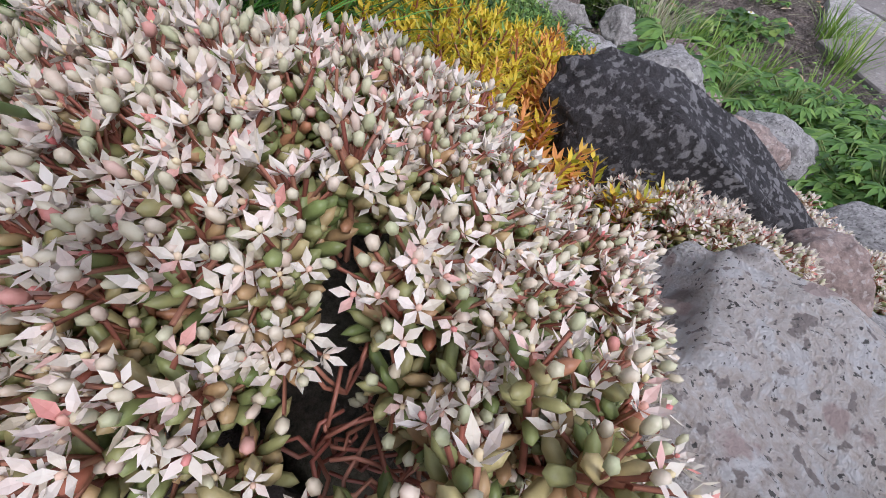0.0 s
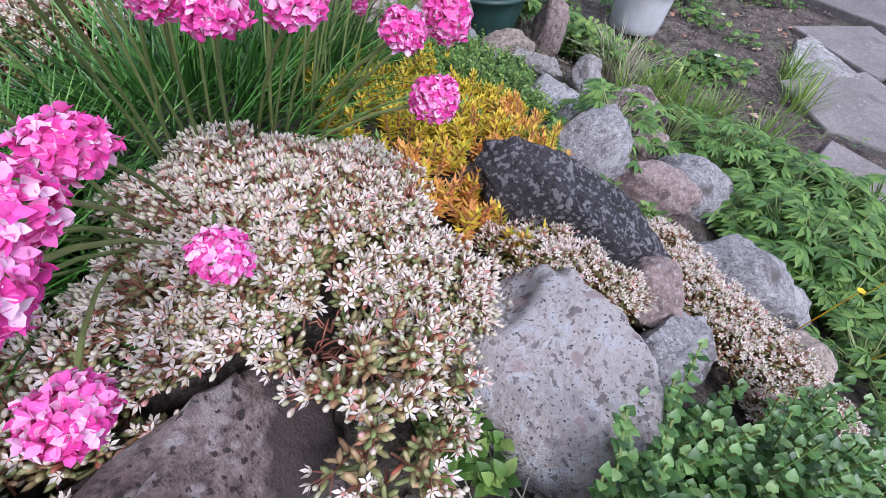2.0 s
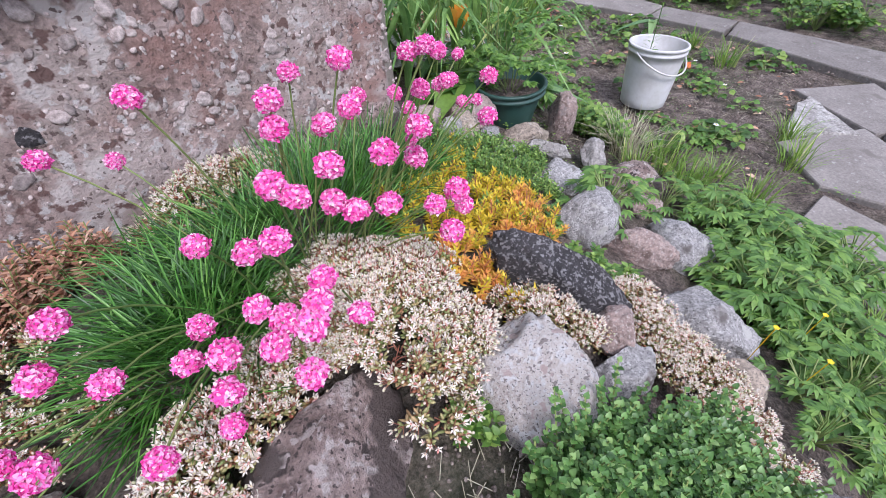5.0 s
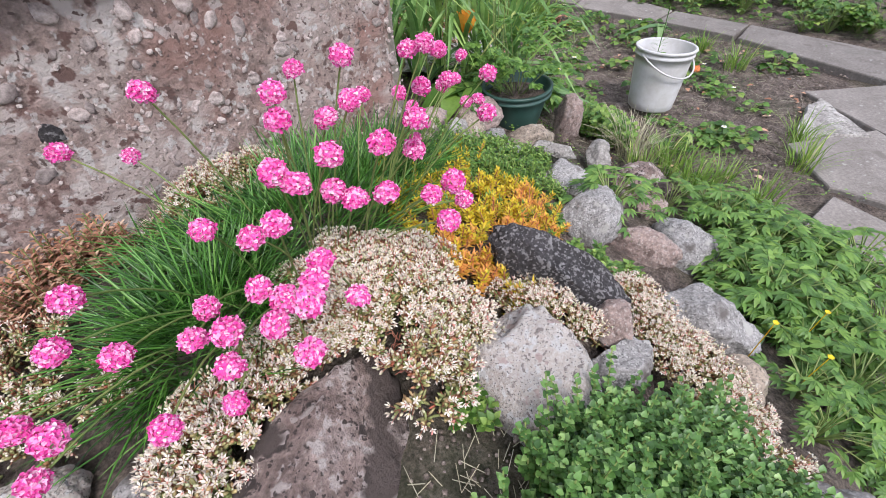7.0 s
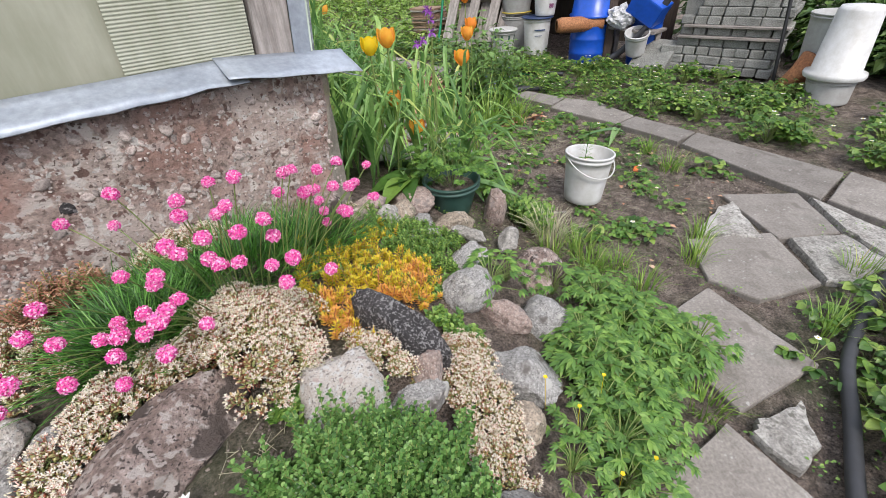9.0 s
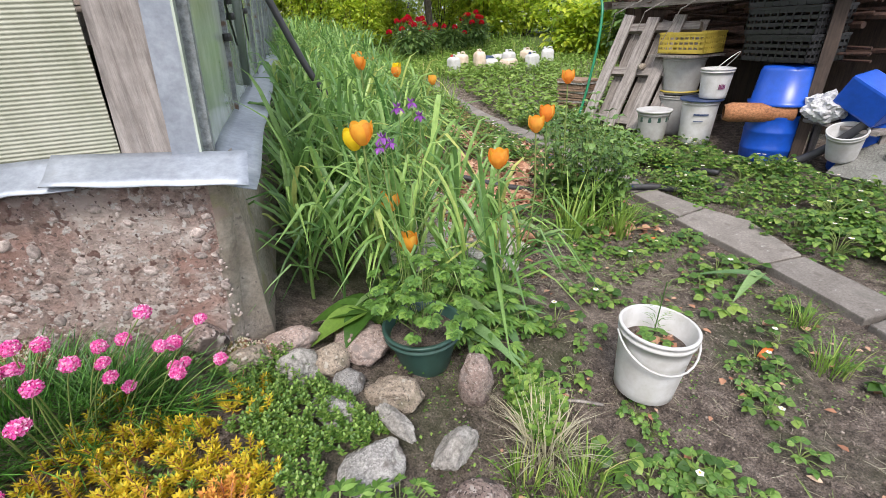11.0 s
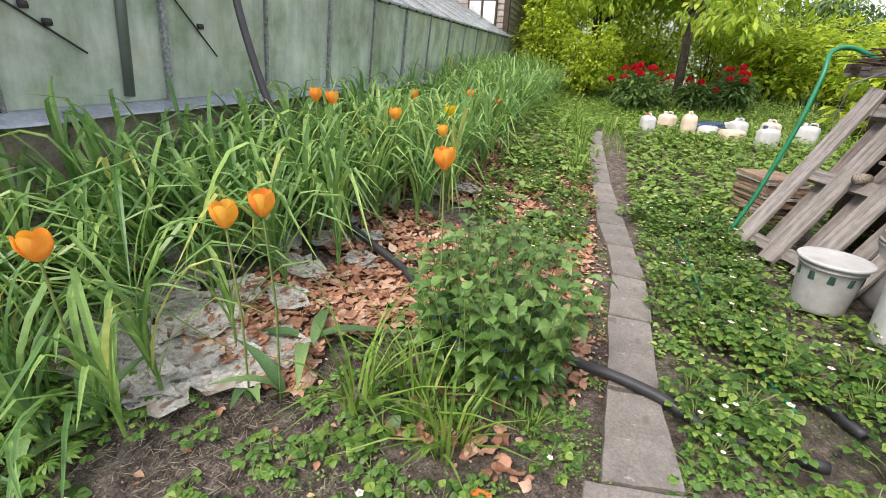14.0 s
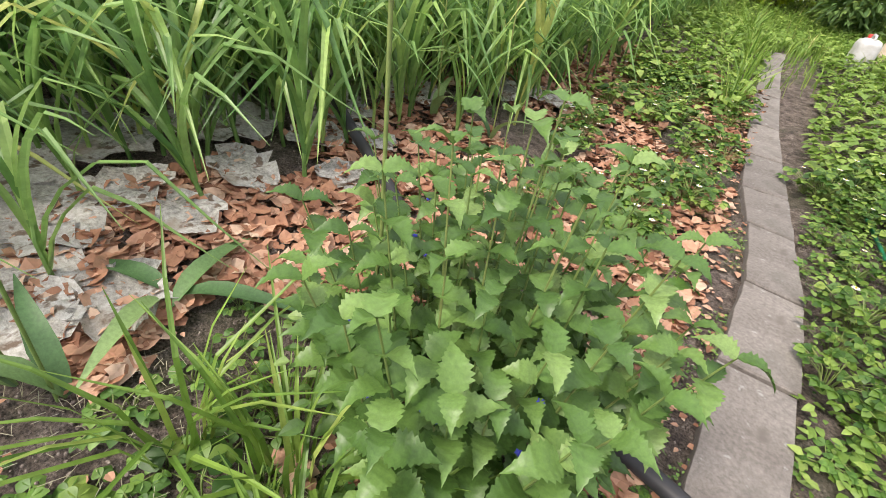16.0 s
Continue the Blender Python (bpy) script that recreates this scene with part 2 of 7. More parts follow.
ENDPANE = milky_glass("faded_beige_sheet", (0.31, 0.31, 0.245), (0.265, 0.265, 0.20), 0.45)
OLDWOOD = wood_mat("grey_weathered_wood", (0.42, 0.385, 0.365), (0.13, 0.11, 0.10))
BROWNWOOD = wood_mat("brown_old_wood", (0.10, 0.07, 0.055), (0.028, 0.02, 0.017))
SIDING = wood_mat("greyed_siding_board", (0.52, 0.46, 0.42), (0.27, 0.22, 0.19))
WHITEWALL = rough_mat("white_plaster", [(0.3, (0.62, 0.62, 0.64)), (0.7, (0.78, 0.78, 0.79))], 3, 30, 0.9, 0.2, vary=0.05)
DARKROOF = rough_mat("dark_roofing", [(0.3, (0.05, 0.05, 0.055)), (0.7, (0.11, 0.1, 0.1))], 4, 40, 0.8, 0.4)
WINDOWGLASS = plastic("dark_window_pane", (0.05, 0.06, 0.07), 0.08, 0.1)
WHITEPL = plastic("white_plastic", (0.58, 0.58, 0.59), 0.4, 0.28)
GREYPL = plastic("grey_white_plastic", (0.40, 0.40, 0.40), 0.45, 0.3)
GREENPL = plastic("dark_green_plastic", (0.035, 0.085, 0.072), 0.4, 0.3)
BLUEPL = plastic("bright_blue_plastic", (0.01, 0.085, 0.52), 0.32, 0.25)
NAVYPL = plastic("navy_plastic", (0.035, 0.06, 0.15), 0.4, 0.25)
BLACKPL = plastic("black_plastic", (0.018, 0.018, 0.02), 0.45, 0.3)
YELLOWPL = plastic("yellow_plastic", (0.52, 0.40, 0.07), 0.45, 0.3)
PEACHPL = plastic("peach_plastic", (0.70, 0.57, 0.47), 0.4, 0.2)
REDPL = plastic("red_plastic", (0.5, 0.04, 0.03), 0.4, 0.2)
HOSEPL = plastic("black_rubber_hose", (0.035, 0.036, 0.042), 0.55, 0.35)
INNERPIPE = plastic("pipe_seen_through_haze", (0.13, 0.165, 0.14), 0.3, 0.3)
GREENHOSE = plastic("green_hose", (0.01, 0.21, 0.10), 0.4, 0.3)
CLAY = rough_mat("orange_clay", [(0.3, (0.33, 0.13, 0.055)), (0.7, (0.45, 0.20, 0.09))], 6, 60, 0.8, 0.4)
BRICK = rough_mat("grey_concrete_brick", [(0.3, (0.20, 0.20, 0.185)), (0.7, (0.33, 0.33, 0.31))], 7, 90, 0.9, 0.6)
CLOTH = rough_mat("white_cloth_bag", [(0.3, (0.5, 0.5, 0.52)), (0.7, (0.75, 0.75, 0.77))], 6, 60, 0.8, 0.4)
PAPER = rough_mat("weathered_paper", [(0.3, (0.30, 0.28, 0.25)), (0.5, (0.52, 0.50, 0.46)), (0.7, (0.66, 0.64, 0.60))], 9, 60, 0.9, 0.8, [(22, 0.60, 0.67, (0.20, 0.145, 0.11)), (5, 0.58, 0.68, (0.34, 0.28, 0.22))], grain=0.6)
CARD = rough_mat("brown_cardboard", [(0.3, (0.24, 0.15, 0.10)), (0.7, (0.36, 0.25, 0.18))], 6, 60, 0.9, 0.3)
TARP = plastic("black_tarp", (0.022, 0.022, 0.026), 0.45, 0.2)
STICKS = wood_mat("dry_brush_wood", (0.125, 0.062, 0.045), (0.02, 0.012, 0.010))
BARK = rough_mat("tree_bark", [(0.3, (0.07, 0.055, 0.042)), (0.7, (0.17, 0.14, 0.11))], 9, 60, 0.95, 0.9)
THRIFTLEAF = leaf_mat("thrift_blade", [(0, (0.018, 0.06, 0.01)), (0.5, (0.06, 0.175, 0.025)), (0.85, (0.12, 0.28, 0.05)), (1, (0.22, 0.36, 0.10))], 0.42, 0.2)
PINK = leaf_mat("thrift_petal", [(0, (0.70, 0.04, 0.32)), (0.4, (0.84, 0.12, 0.46)), (0.72, (0.88, 0.30, 0.60)), (1, (0.90, 0.72, 0.82))], 0.6, 0.3, 200)
STEM = leaf_mat("green_stem", [(0, (0.10, 0.17, 0.05)), (1, (0.17, 0.22, 0.08))], 0.6, 0.1)
SEDLEAF = leaf_mat("stonecrop_leaf", [(0, (0.19, 0.25, 0.08)), (0.4, (0.36, 0.36, 0.15)), (0.72, (0.50, 0.41, 0.20)), (0.93, (0.46, 0.28, 0.14)), (1, (0.40, 0.11, 0.07))], 0.45, 0.2, 120)
SEDBUD = leaf_mat("stonecrop_bud", [(0, (0.48, 0.50, 0.30)), (0.5, (0.66, 0.61, 0.45)), (0.93, (0.68, 0.55, 0.45)), (1, (0.62, 0.26, 0.22))], 0.45, 0.2, 150)
SEDFLOWER = leaf_mat("stonecrop_petal", [(0, (0.64, 0.58, 0.46)), (0.45, (0.78, 0.74, 0.66)), (0.92, (0.76, 0.65, 0.59)), (1, (0.66, 0.24, 0.20))], 0.55, 0.25, 150)
SEDHEART = leaf_mat("stonecrop_flower_heart", [(0, (0.72, 0.66, 0.36)), (0.6, (0.78, 0.60, 0.44)), (1, (0.72, 0.22, 0.22))], 0.5, 0.2, 150)
REDSTEM = leaf_mat("stonecrop_red_stem", [(0, (0.30, 0.10, 0.07)), (1, (0.42, 0.20, 0.13))], 0.5, 0.1)
GOLD = leaf_mat("golden_stonecrop_needle", [(0, (0.34, 0.36, 0.03)), (0.3, (0.62, 0.50, 0.03)), (1, (0.74, 0.52, 0.04))], 0.5, 0.3, 100)
AMBER = leaf_mat("orange_stonecrop_needle", [(0, (0.70, 0.47, 0.07)), (0.5, (0.76, 0.40, 0.09)), (1, (0.70, 0.28, 0.09))], 0.5, 0.3, 100)
MATGREEN = leaf_mat("small_mat_leaf", [(0, (0.035, 0.10, 0.02)), (0.6, (0.11, 0.22, 0.045)), (1, (0.20, 0.32, 0.08))], 0.45, 0.25, 120)
GREYGREEN = leaf_mat("grey_green_leaf", [(0, (0.05, 0.12, 0.05)), (0.6, (0.10, 0.20, 0.085)), (1, (0.17, 0.28, 0.12))], 0.55, 0.25, 120)
WEED = leaf_mat("weed_leaf", [(0, (0.06, 0.14, 0.035)), (0.6, (0.12, 0.235, 0.055)), (1, (0.20, 0.32, 0.08))], 0.5, 0.3, 60)
BERRYLEAF = leaf_mat("strawberry_leaf", [(0, (0.035, 0.10, 0.018)), (0.5, (0.10, 0.21, 0.045)), (0.8, (0.20, 0.33, 0.08)), (1, (0.33, 0.44, 0.12))], 0.45, 0.3, 60)
BALMLEAF = leaf_mat("balm_leaf", [(0, (0.08, 0.18, 0.055)), (0.5, (0.14, 0.28, 0.085)), (0.85, (0.21, 0.37, 0.13)), (1, (0.30, 0.46, 0.20))], 0.42, 0.25, 130)
GARLIC = leaf_mat("garlic_leaf", [(0, (0.06, 0.14, 0.045)), (0.6, (0.13, 0.235, 0.08)), (0.94, (0.21, 0.33, 0.11)), (1, (0.30, 0.33, 0.12))], 0.38, 0.42, 30)
TURF = leaf_mat("grass_blade", [(0, (0.08, 0.17, 0.03)), (0.8, (0.17, 0.29, 0.06)), (0.95, (0.26, 0.36, 0.10)), (1, (0.42, 0.42, 0.22))], 0.45, 0.3, 30)
# weed green made paler to paint in the sky sheen on the back beds
SHEENWEED = leaf_mat("light_weed_leaf", [(0, (0.12, 0.22, 0.035)), (0.5, (0.22, 0.35, 0.07)), (1, (0.36, 0.48, 0.12))], 0.4, 0.35, 60)
STRAW = leaf_mat("dry_grass", [(0, (0.38, 0.34, 0.22)), (1, (0.50, 0.48, 0.36))], 0.6, 0.2, 40)
LITTER = leaf_mat("dry_brown_leaf", [(0, (0.22, 0.095, 0.055)), (0.4, (0.40, 0.20, 0.12)), (0.8, (0.52, 0.31, 0.21)), (1, (0.58, 0.42, 0.31))], 0.75, 0.1, 40)
WHITEPETAL = leaf_mat("white_petal", [(0, (0.78, 0.78, 0.76)), (1, (0.86, 0.86, 0.85))], 0.5, 0.3, 80)
YELLOWPETAL = leaf_mat("yellow_petal", [(0, (0.80, 0.55, 0.01)), (1, (0.85, 0.66, 0.02))], 0.5, 0.3, 80)
TULIP = leaf_mat("orange_tulip_petal", [(0, (0.86, 0.44, 0.05)), (0.5, (0.85, 0.29, 0.05)), (1, (0.87, 0.56, 0.09))], 0.45, 0.35, 30)
TULIPYELLOW = leaf_mat("yellow_tulip_petal", [(0, (0.85, 0.58, 0.01)), (1, (0.88, 0.66, 0.03))], 0.45, 0.35, 30)
PURPLE = leaf_mat("purple_petal", [(0, (0.17, 0.03, 0.25)), (1, (0.30, 0.09, 0.42))], 0.5, 0.3, 80)
BLUEFLOWER = leaf_mat("blue_petal", [(0, (0.04, 0.05, 0.48)), (1, (0.09, 0.11, 0.62))], 0.5, 0.3, 80)
RED = leaf_mat("red_peony_petal", [(0, (0.52, 0.005, 0.015)), (0.8, (0.68, 0.01, 0.025)), (1, (0.62, 0.02, 0.13))], 0.5, 0.25, 60)
TREELEAF = leaf_mat("tree_leaf", [(0, (0.12, 0.20, 0.035)), (0.6, (0.22, 0.32, 0.055)), (1, (0.34, 0.42, 0.09))], 0.5, 0.55, 20)
SHRUBLEAF = leaf_mat("shrub_leaf", [(0, (0.12, 0.20, 0.03)), (0.6, (0.24, 0.33, 0.05)), (1, (0.38, 0.43, 0.08))], 0.5, 0.5, 20)
DARKLEAF = leaf_mat("dark_hedge_leaf", [(0, (0.03, 0.07, 0.025)), (0.7, (0.07, 0.13, 0.045)), (1, (0.13, 0.2, 0.07))], 0.5, 0.3, 20)
CARROT = plastic("orange_scrap", (0.65, 0.16, 0.03), 0.5, 0.2)
PRINT = plastic("dark_print", (0.16, 0.03, 0.10), 0.5, 0.1)
THYME = leaf_mat("thyme_leaf", [(0, (0.035, 0.095, 0.02)), (0.5, (0.10, 0.225, 0.05)), (0.85, (0.18, 0.33, 0.09)), (1, (0.27, 0.42, 0.14))], 0.42, 0.2, 120)
RIBPANE = milky_glass("yellowed_ribbed_sheet", (0.36, 0.365, 0.30), (0.30, 0.305, 0.24), 0.6)


# ---- building helpers ----
rnd = random.Random(7)


def U(a, b):
    return rnd.uniform(a, b)


class Shape:
    """Collects vertices and faces of one mesh."""

    def __init__(self):
        self.v, self.f = [], []

    def add(self, verts, faces):
        k = len(self.v)
        self.v += [tuple(p) for p in verts]
        self.f += [tuple(i + k for i in q) for q in faces]
        return self

    def ribbon(self, pts, widths, side, fold=0.0):
        """A blade along pts, with its half widths, folded along its midrib."""
        n, verts, faces = len(pts), [], []
        for p, w in zip(pts, widths):
            p, s = Vector(p), Vector(side)
            verts += [p - s * w, p + Vector((0, 0, -fold * w)), p + s * w]
        for i in range(n - 1):
            a = 3 * i
            faces += [(a, a + 1, a + 4, a + 3), (a + 1, a + 2, a + 5, a + 4)]
        return self.add(verts, faces)

    def leaf(self, base, way, up, length, width, droop=0.3, fold=0.3, steps=4, tip=0.0):
        """An ovate leaf from base along way, its face to up."""
        way, up = Vector(way).normalized(), Vector(up)
        side = way.cross(up)
        if side.length < 1e-4:
            side = way.orthogonal()
        side.normalize()
        up = side.cross(way)
        pts, ws = [], []
        for i in range(steps + 1):
            u = i / steps
            pts.append(Vector(base) + way * (length * u) - up * (droop * length * u * u))
            ws.append(width * (math.sin(math.pi * min(1, u ** 0.75 * 0.96 + 0.02)) * 0.98 + 0.02) * (1 - tip * u))
        verts, faces = [], []
        for p, w in zip(pts, ws):
            verts += [p - side * w + up * fold * w, p, p + side * w + up * fold * w]
        for i in range(steps):
            a = 3 * i
            faces += [(a, a + 1, a + 4, a + 3), (a + 1, a + 2, a + 5, a + 4)]
        return self.add(verts, faces)

    def tube(self, pts, radii, n=6, cap=True):
        pts = [Vector(p) for p in pts]
        radii = radii if isinstance(radii, (list, tuple)) else [radii] * len(pts)
        verts, faces = [], []
        ref = None
        for i, p in enumerate(pts):
            d = (pts[min(i + 1, len(pts) - 1)] - pts[max(i - 1, 0)]).normalized()
            if ref is None or abs(ref.dot(d)) > 0.95:
                ref = d.orthogonal().normalized()
            a = (ref - d * ref.dot(d)).normalized()
            ref = a
            b = d.cross(a)
            verts += [p + (a * math.cos(2 * math.pi * k / n) + b * math.sin(2 * math.pi * k / n)) * radii[i] for k in range(n)]
        for i in range(len(pts) - 1):
            for k in range(n):
                faces.append((i * n + k, i * n + (k + 1) % n, (i + 1) * n + (k + 1) % n, (i + 1) * n + k))
        if cap:
            faces += [tuple(range(n - 1, -1, -1)), tuple((len(pts) - 1) * n + k for k in range(n))]
        return self.add(verts, faces)

    def bead(self, c, way, length, r):
        """A small plump body: a stretched six-sided spindle."""
        c, way = Vector(c), Vector(way).normalized()
        a = way.orthogonal().normalized()
        b = way.cross(a)
        verts = [c] + [c + way * length * 0.55 + (a * math.cos(k * math.pi / 2) + b * math.sin(k * math.pi / 2)) * r for k in range(4)] + [c + way * length]
        return self.add(verts, [(0, 2, 1), (0, 3, 2), (0, 4, 3), (0, 1, 4), (5, 1, 2), (5, 2, 3), (5, 3, 4), (5, 4, 1)])

    def plump(self, c, way, length, r):
        """A rounded succulent leaf or bud: five-sided, fattest beyond the middle."""
        c, way = Vector(c), Vector(way).normalized()
        a = way.orthogonal().normalized()
        b = way.cross(a)
        verts = [c]
        for h, q in ((0.34, 0.86), (0.74, 0.84)):
            verts += [c + way * length * h + (a * math.cos(k * 1.2566) + b * math.sin(k * 1.2566)) * r * q for k in range(5)]
        verts.append(c + way * length)
        faces = []
        for k in range(5):
            n = (k + 1) % 5
            faces += [(0, 1 + n, 1 + k), (1 + k, 1 + n, 6 + n, 6 + k), (6 + k, 6 + n, 11)]
        return self.add(verts, faces)

    def box(self, c, size, turn=None):
        x, y, z = (s / 2 for s in size)
        m = turn if turn else Matrix()
        verts = [Vector(c) + (m.to_3x3() @ Vector(p)) for p in ((-x, -y, -z), (x, -y, -z), (x, y, -z), (-x, y, -z), (-x, -y, z), (x, -y, z), (x, y, z), (-x, y, z))]
        return self.add(verts, [(0, 3, 2, 1), (4, 5, 6, 7), (0, 1, 5, 4), (1, 2, 6, 5), (2, 3, 7, 6), (3, 0, 4, 7)])

    def lathe(self, profile, n=28, c=(0, 0, 0)):
        """A body turned round the z axis; profile: radius and height from bottom to top."""
        verts = [(c[0] + r * math.cos(2 * math.pi * k / n), c[1] + r * math.sin(2 * math.pi * k / n), c[2] + z) for r, z in profile for k in range(n)]
        faces = [(i * n + k, i * n + (k + 1) % n, (i + 1) * n + (k + 1) % n, (i + 1) * n + k) for i in range(len(profile) - 1) for k in range(n)]
        return self.add(verts, faces)

    def data(self, name, smooth=False):
        me = bpy.data.meshes.new(name)
        me.from_pydata(self.v, [], self.f)
        if smooth:
            me.polygons.foreach_set("use_smooth", [True] * len(me.polygons))
        me.update()
        return me


def part(name, shape, material, parent=None, label="", smooth=False, bevel=0.0):
    """One mesh object, under a thing or a part, or at top level."""
    me = shape.data(name, smooth) if isinstance(shape, Shape) else shape
    if bevel:
        bm = bmesh.new()
        bm.from_mesh(me)
        bmesh.ops.bevel(bm, geom=list(bm.edges), offset=bevel, segments=2, affect='EDGES', profile=0.6)
        bm.to_mesh(me)
        bm.free()
    if material and not me.materials:
        me.materials.append(material)
    ob = new(name, me)
    if parent:
        ob.parent = parent
    if label:
        tagged(ob, label)
    return ob


def thing(name, label, category, at=(0, 0, 0), group="", kind="", turn=0.0):
    ob = new(name)
    ob.empty_display_size = 0.05
    ob.matrix_basis = pose(*at, 0, 0, turn)
    return tagged(ob, label, category, group, kind)


def smooth(a, b, v):
    v = min(1.0, max(0.0, (v - a) / (b - a)))
    return v * v * (3 - 2 * v)
def ground_z(x, y):
    """Height of the soil: a rockery mound south of the greenhouse, a bed that falls to the path, a rise to the north."""
    along = 0.12 * smooth(1.0, 4.0, y) + 0.38 * smooth(3.6, 7.5, y) + 0.45 * smooth(8.0, 13.0, y)
    foot = 1.25 + 1.05 * smooth(-0.3, 1.3, y)
    bed = 0.30 * min(1.0, max(0.0, (foot - x) / foot))
    mound = 0.35 - 0.36 * x + 0.19 * y
    mound = 0.25 * math.log1p(math.exp(min(40, mound / 0.05))) * 0.2 if mound < 0.4 else mound
    mound = mound if mound < 0.35 else 0.35 + 0.17 * (1 - math.exp(-(mound - 0.35) / 0.17))
    mound *= 1 - 0.9 * smooth(-1.38, -1.54, y)
    k = smooth(-0.25, 0.2, y) * smooth(-0.2, 0.15, x)
    return along + bed * k + mound * (1 - k)


def on_ground(x, y, dz=0.0):
    return (x, y, ground_z(x, y) + dz)


def blob_inside(x, y, cx, cy, rx, ry, turn=0.0):
    c, s = math.cos(radians(turn)), math.sin(radians(turn))
    dx, dy = x - cx, y - cy
    return ((dx * c + dy * s) / rx) ** 2 + ((dy * c - dx * s) / ry) ** 2


def scatter(cx, cy, rx, ry, count, turn=0.0, ragged=0.25):
    """Points inside a ragged ellipse."""
    out = []
    c, s = math.cos(radians(turn)), math.sin(radians(turn))
    while len(out) < count:
        a, b = U(-1.2, 1.2), U(-1.2, 1.2)
        edge = 1 + ragged * noise.noise(Vector((a * 2.2 + cx * 9, b * 2.2 + cy * 9, 3)))* 2
        r = math.hypot(a, b)
        if r < edge:
            dx, dy = a * rx, b * ry
            out.append((cx + dx * c - dy * s, cy + dx * s + dy * c, min(1.0, r / edge)))
    return out


# ---- structure: ground ----
def axis_lines(lo, hi, fine, far_lo, far_hi):
    mid = list(np.arange(lo, hi, fine))
    a, b, step = [], [], fine
    v = lo
    while v > far_lo:
        step *= 1.35
        v -= step
        a.append(v)
    step, v = fine, mid[-1]
    while v < far_hi:
        step *= 1.35
        v += step
        b.append(v)
    return a[::-1] + mid + b


def build_ground():
    xs = axis_lines(-2.2, 4.6, 0.045, -400, 400)
    ys = axis_lines(-2.4, 5.0, 0.045, -400, 600)
    s = Shape()
    for y in ys:
        for x in xs:
            z = ground_z(max(-3.0, min(8.0, x)), max(-4.0, min(14.0, y)))
            near = 1.0 if -3 < x < 6 and -3 < y < 8 else 0.0
            z += near * (0.016 * noise.fractal(Vector((x * 5, y * 5, 0)), 0.8, 2.0, 4) + 0.006 * noise.noise(Vector((x * 24, y * 24, 5))))
            s.v.append((x, y, z - 0.012))
    w = len(xs)
    s.f = [(j * w + i, j * w + i + 1, (j + 1) * w + i + 1, (j + 1) * w + i) for j in range(len(ys) - 1) for i in range(w - 1)]
    ob = part("ground", s, SOIL, smooth=True)
    tagged(ob, "dark crumbly garden soil sloping between beds", "soil", kind="structure")


build_ground()


# ---- greenhouse ----
def sheet(nx, ny, place, thick=0.0):
    """A sheet of nx by ny faces; place(u, v) gives a point; thick gives it a back."""
    s = Shape()
    pts = [[Vector(place(i / nx, j / ny)) for i in range(nx + 1)] for j in range(ny + 1)]
    flat = [p for row in pts for p in row]
    w = nx + 1
    quads = [(j * w + i, j * w + i + 1, (j + 1) * w + i + 1, (j + 1) * w + i) for j in range(ny) for i in range(nx)]
    if not thick:
        return s.add(flat, quads)
    nrm = (pts[0][-1] - pts[0][0]).cross(pts[-1][0] - pts[0][0]).normalized()
    n = len(flat)
    back = [p - nrm * thick for p in flat]
    rim = list(range(w)) + [j * w + nx for j in range(1, ny + 1)] + [ny * w + i for i in range(nx - 1, -1, -1)] + [j * w for j in range(ny - 1, 0, -1)]
    faces = quads + [tuple(n + i for i in reversed(q)) for q in quads]
    faces += [(rim[k], n + rim[k], n + rim[(k + 1) % len(rim)], rim[(k + 1) % len(rim)]) for k in range(len(rim))]
    return s.add(flat + back, faces)


RISE = 0.022      # the greenhouse climbs with the garden
LEAN = 0.10       # its side wall leans out


def sill_z(y):
    return 0.985 + RISE * max(0, y)


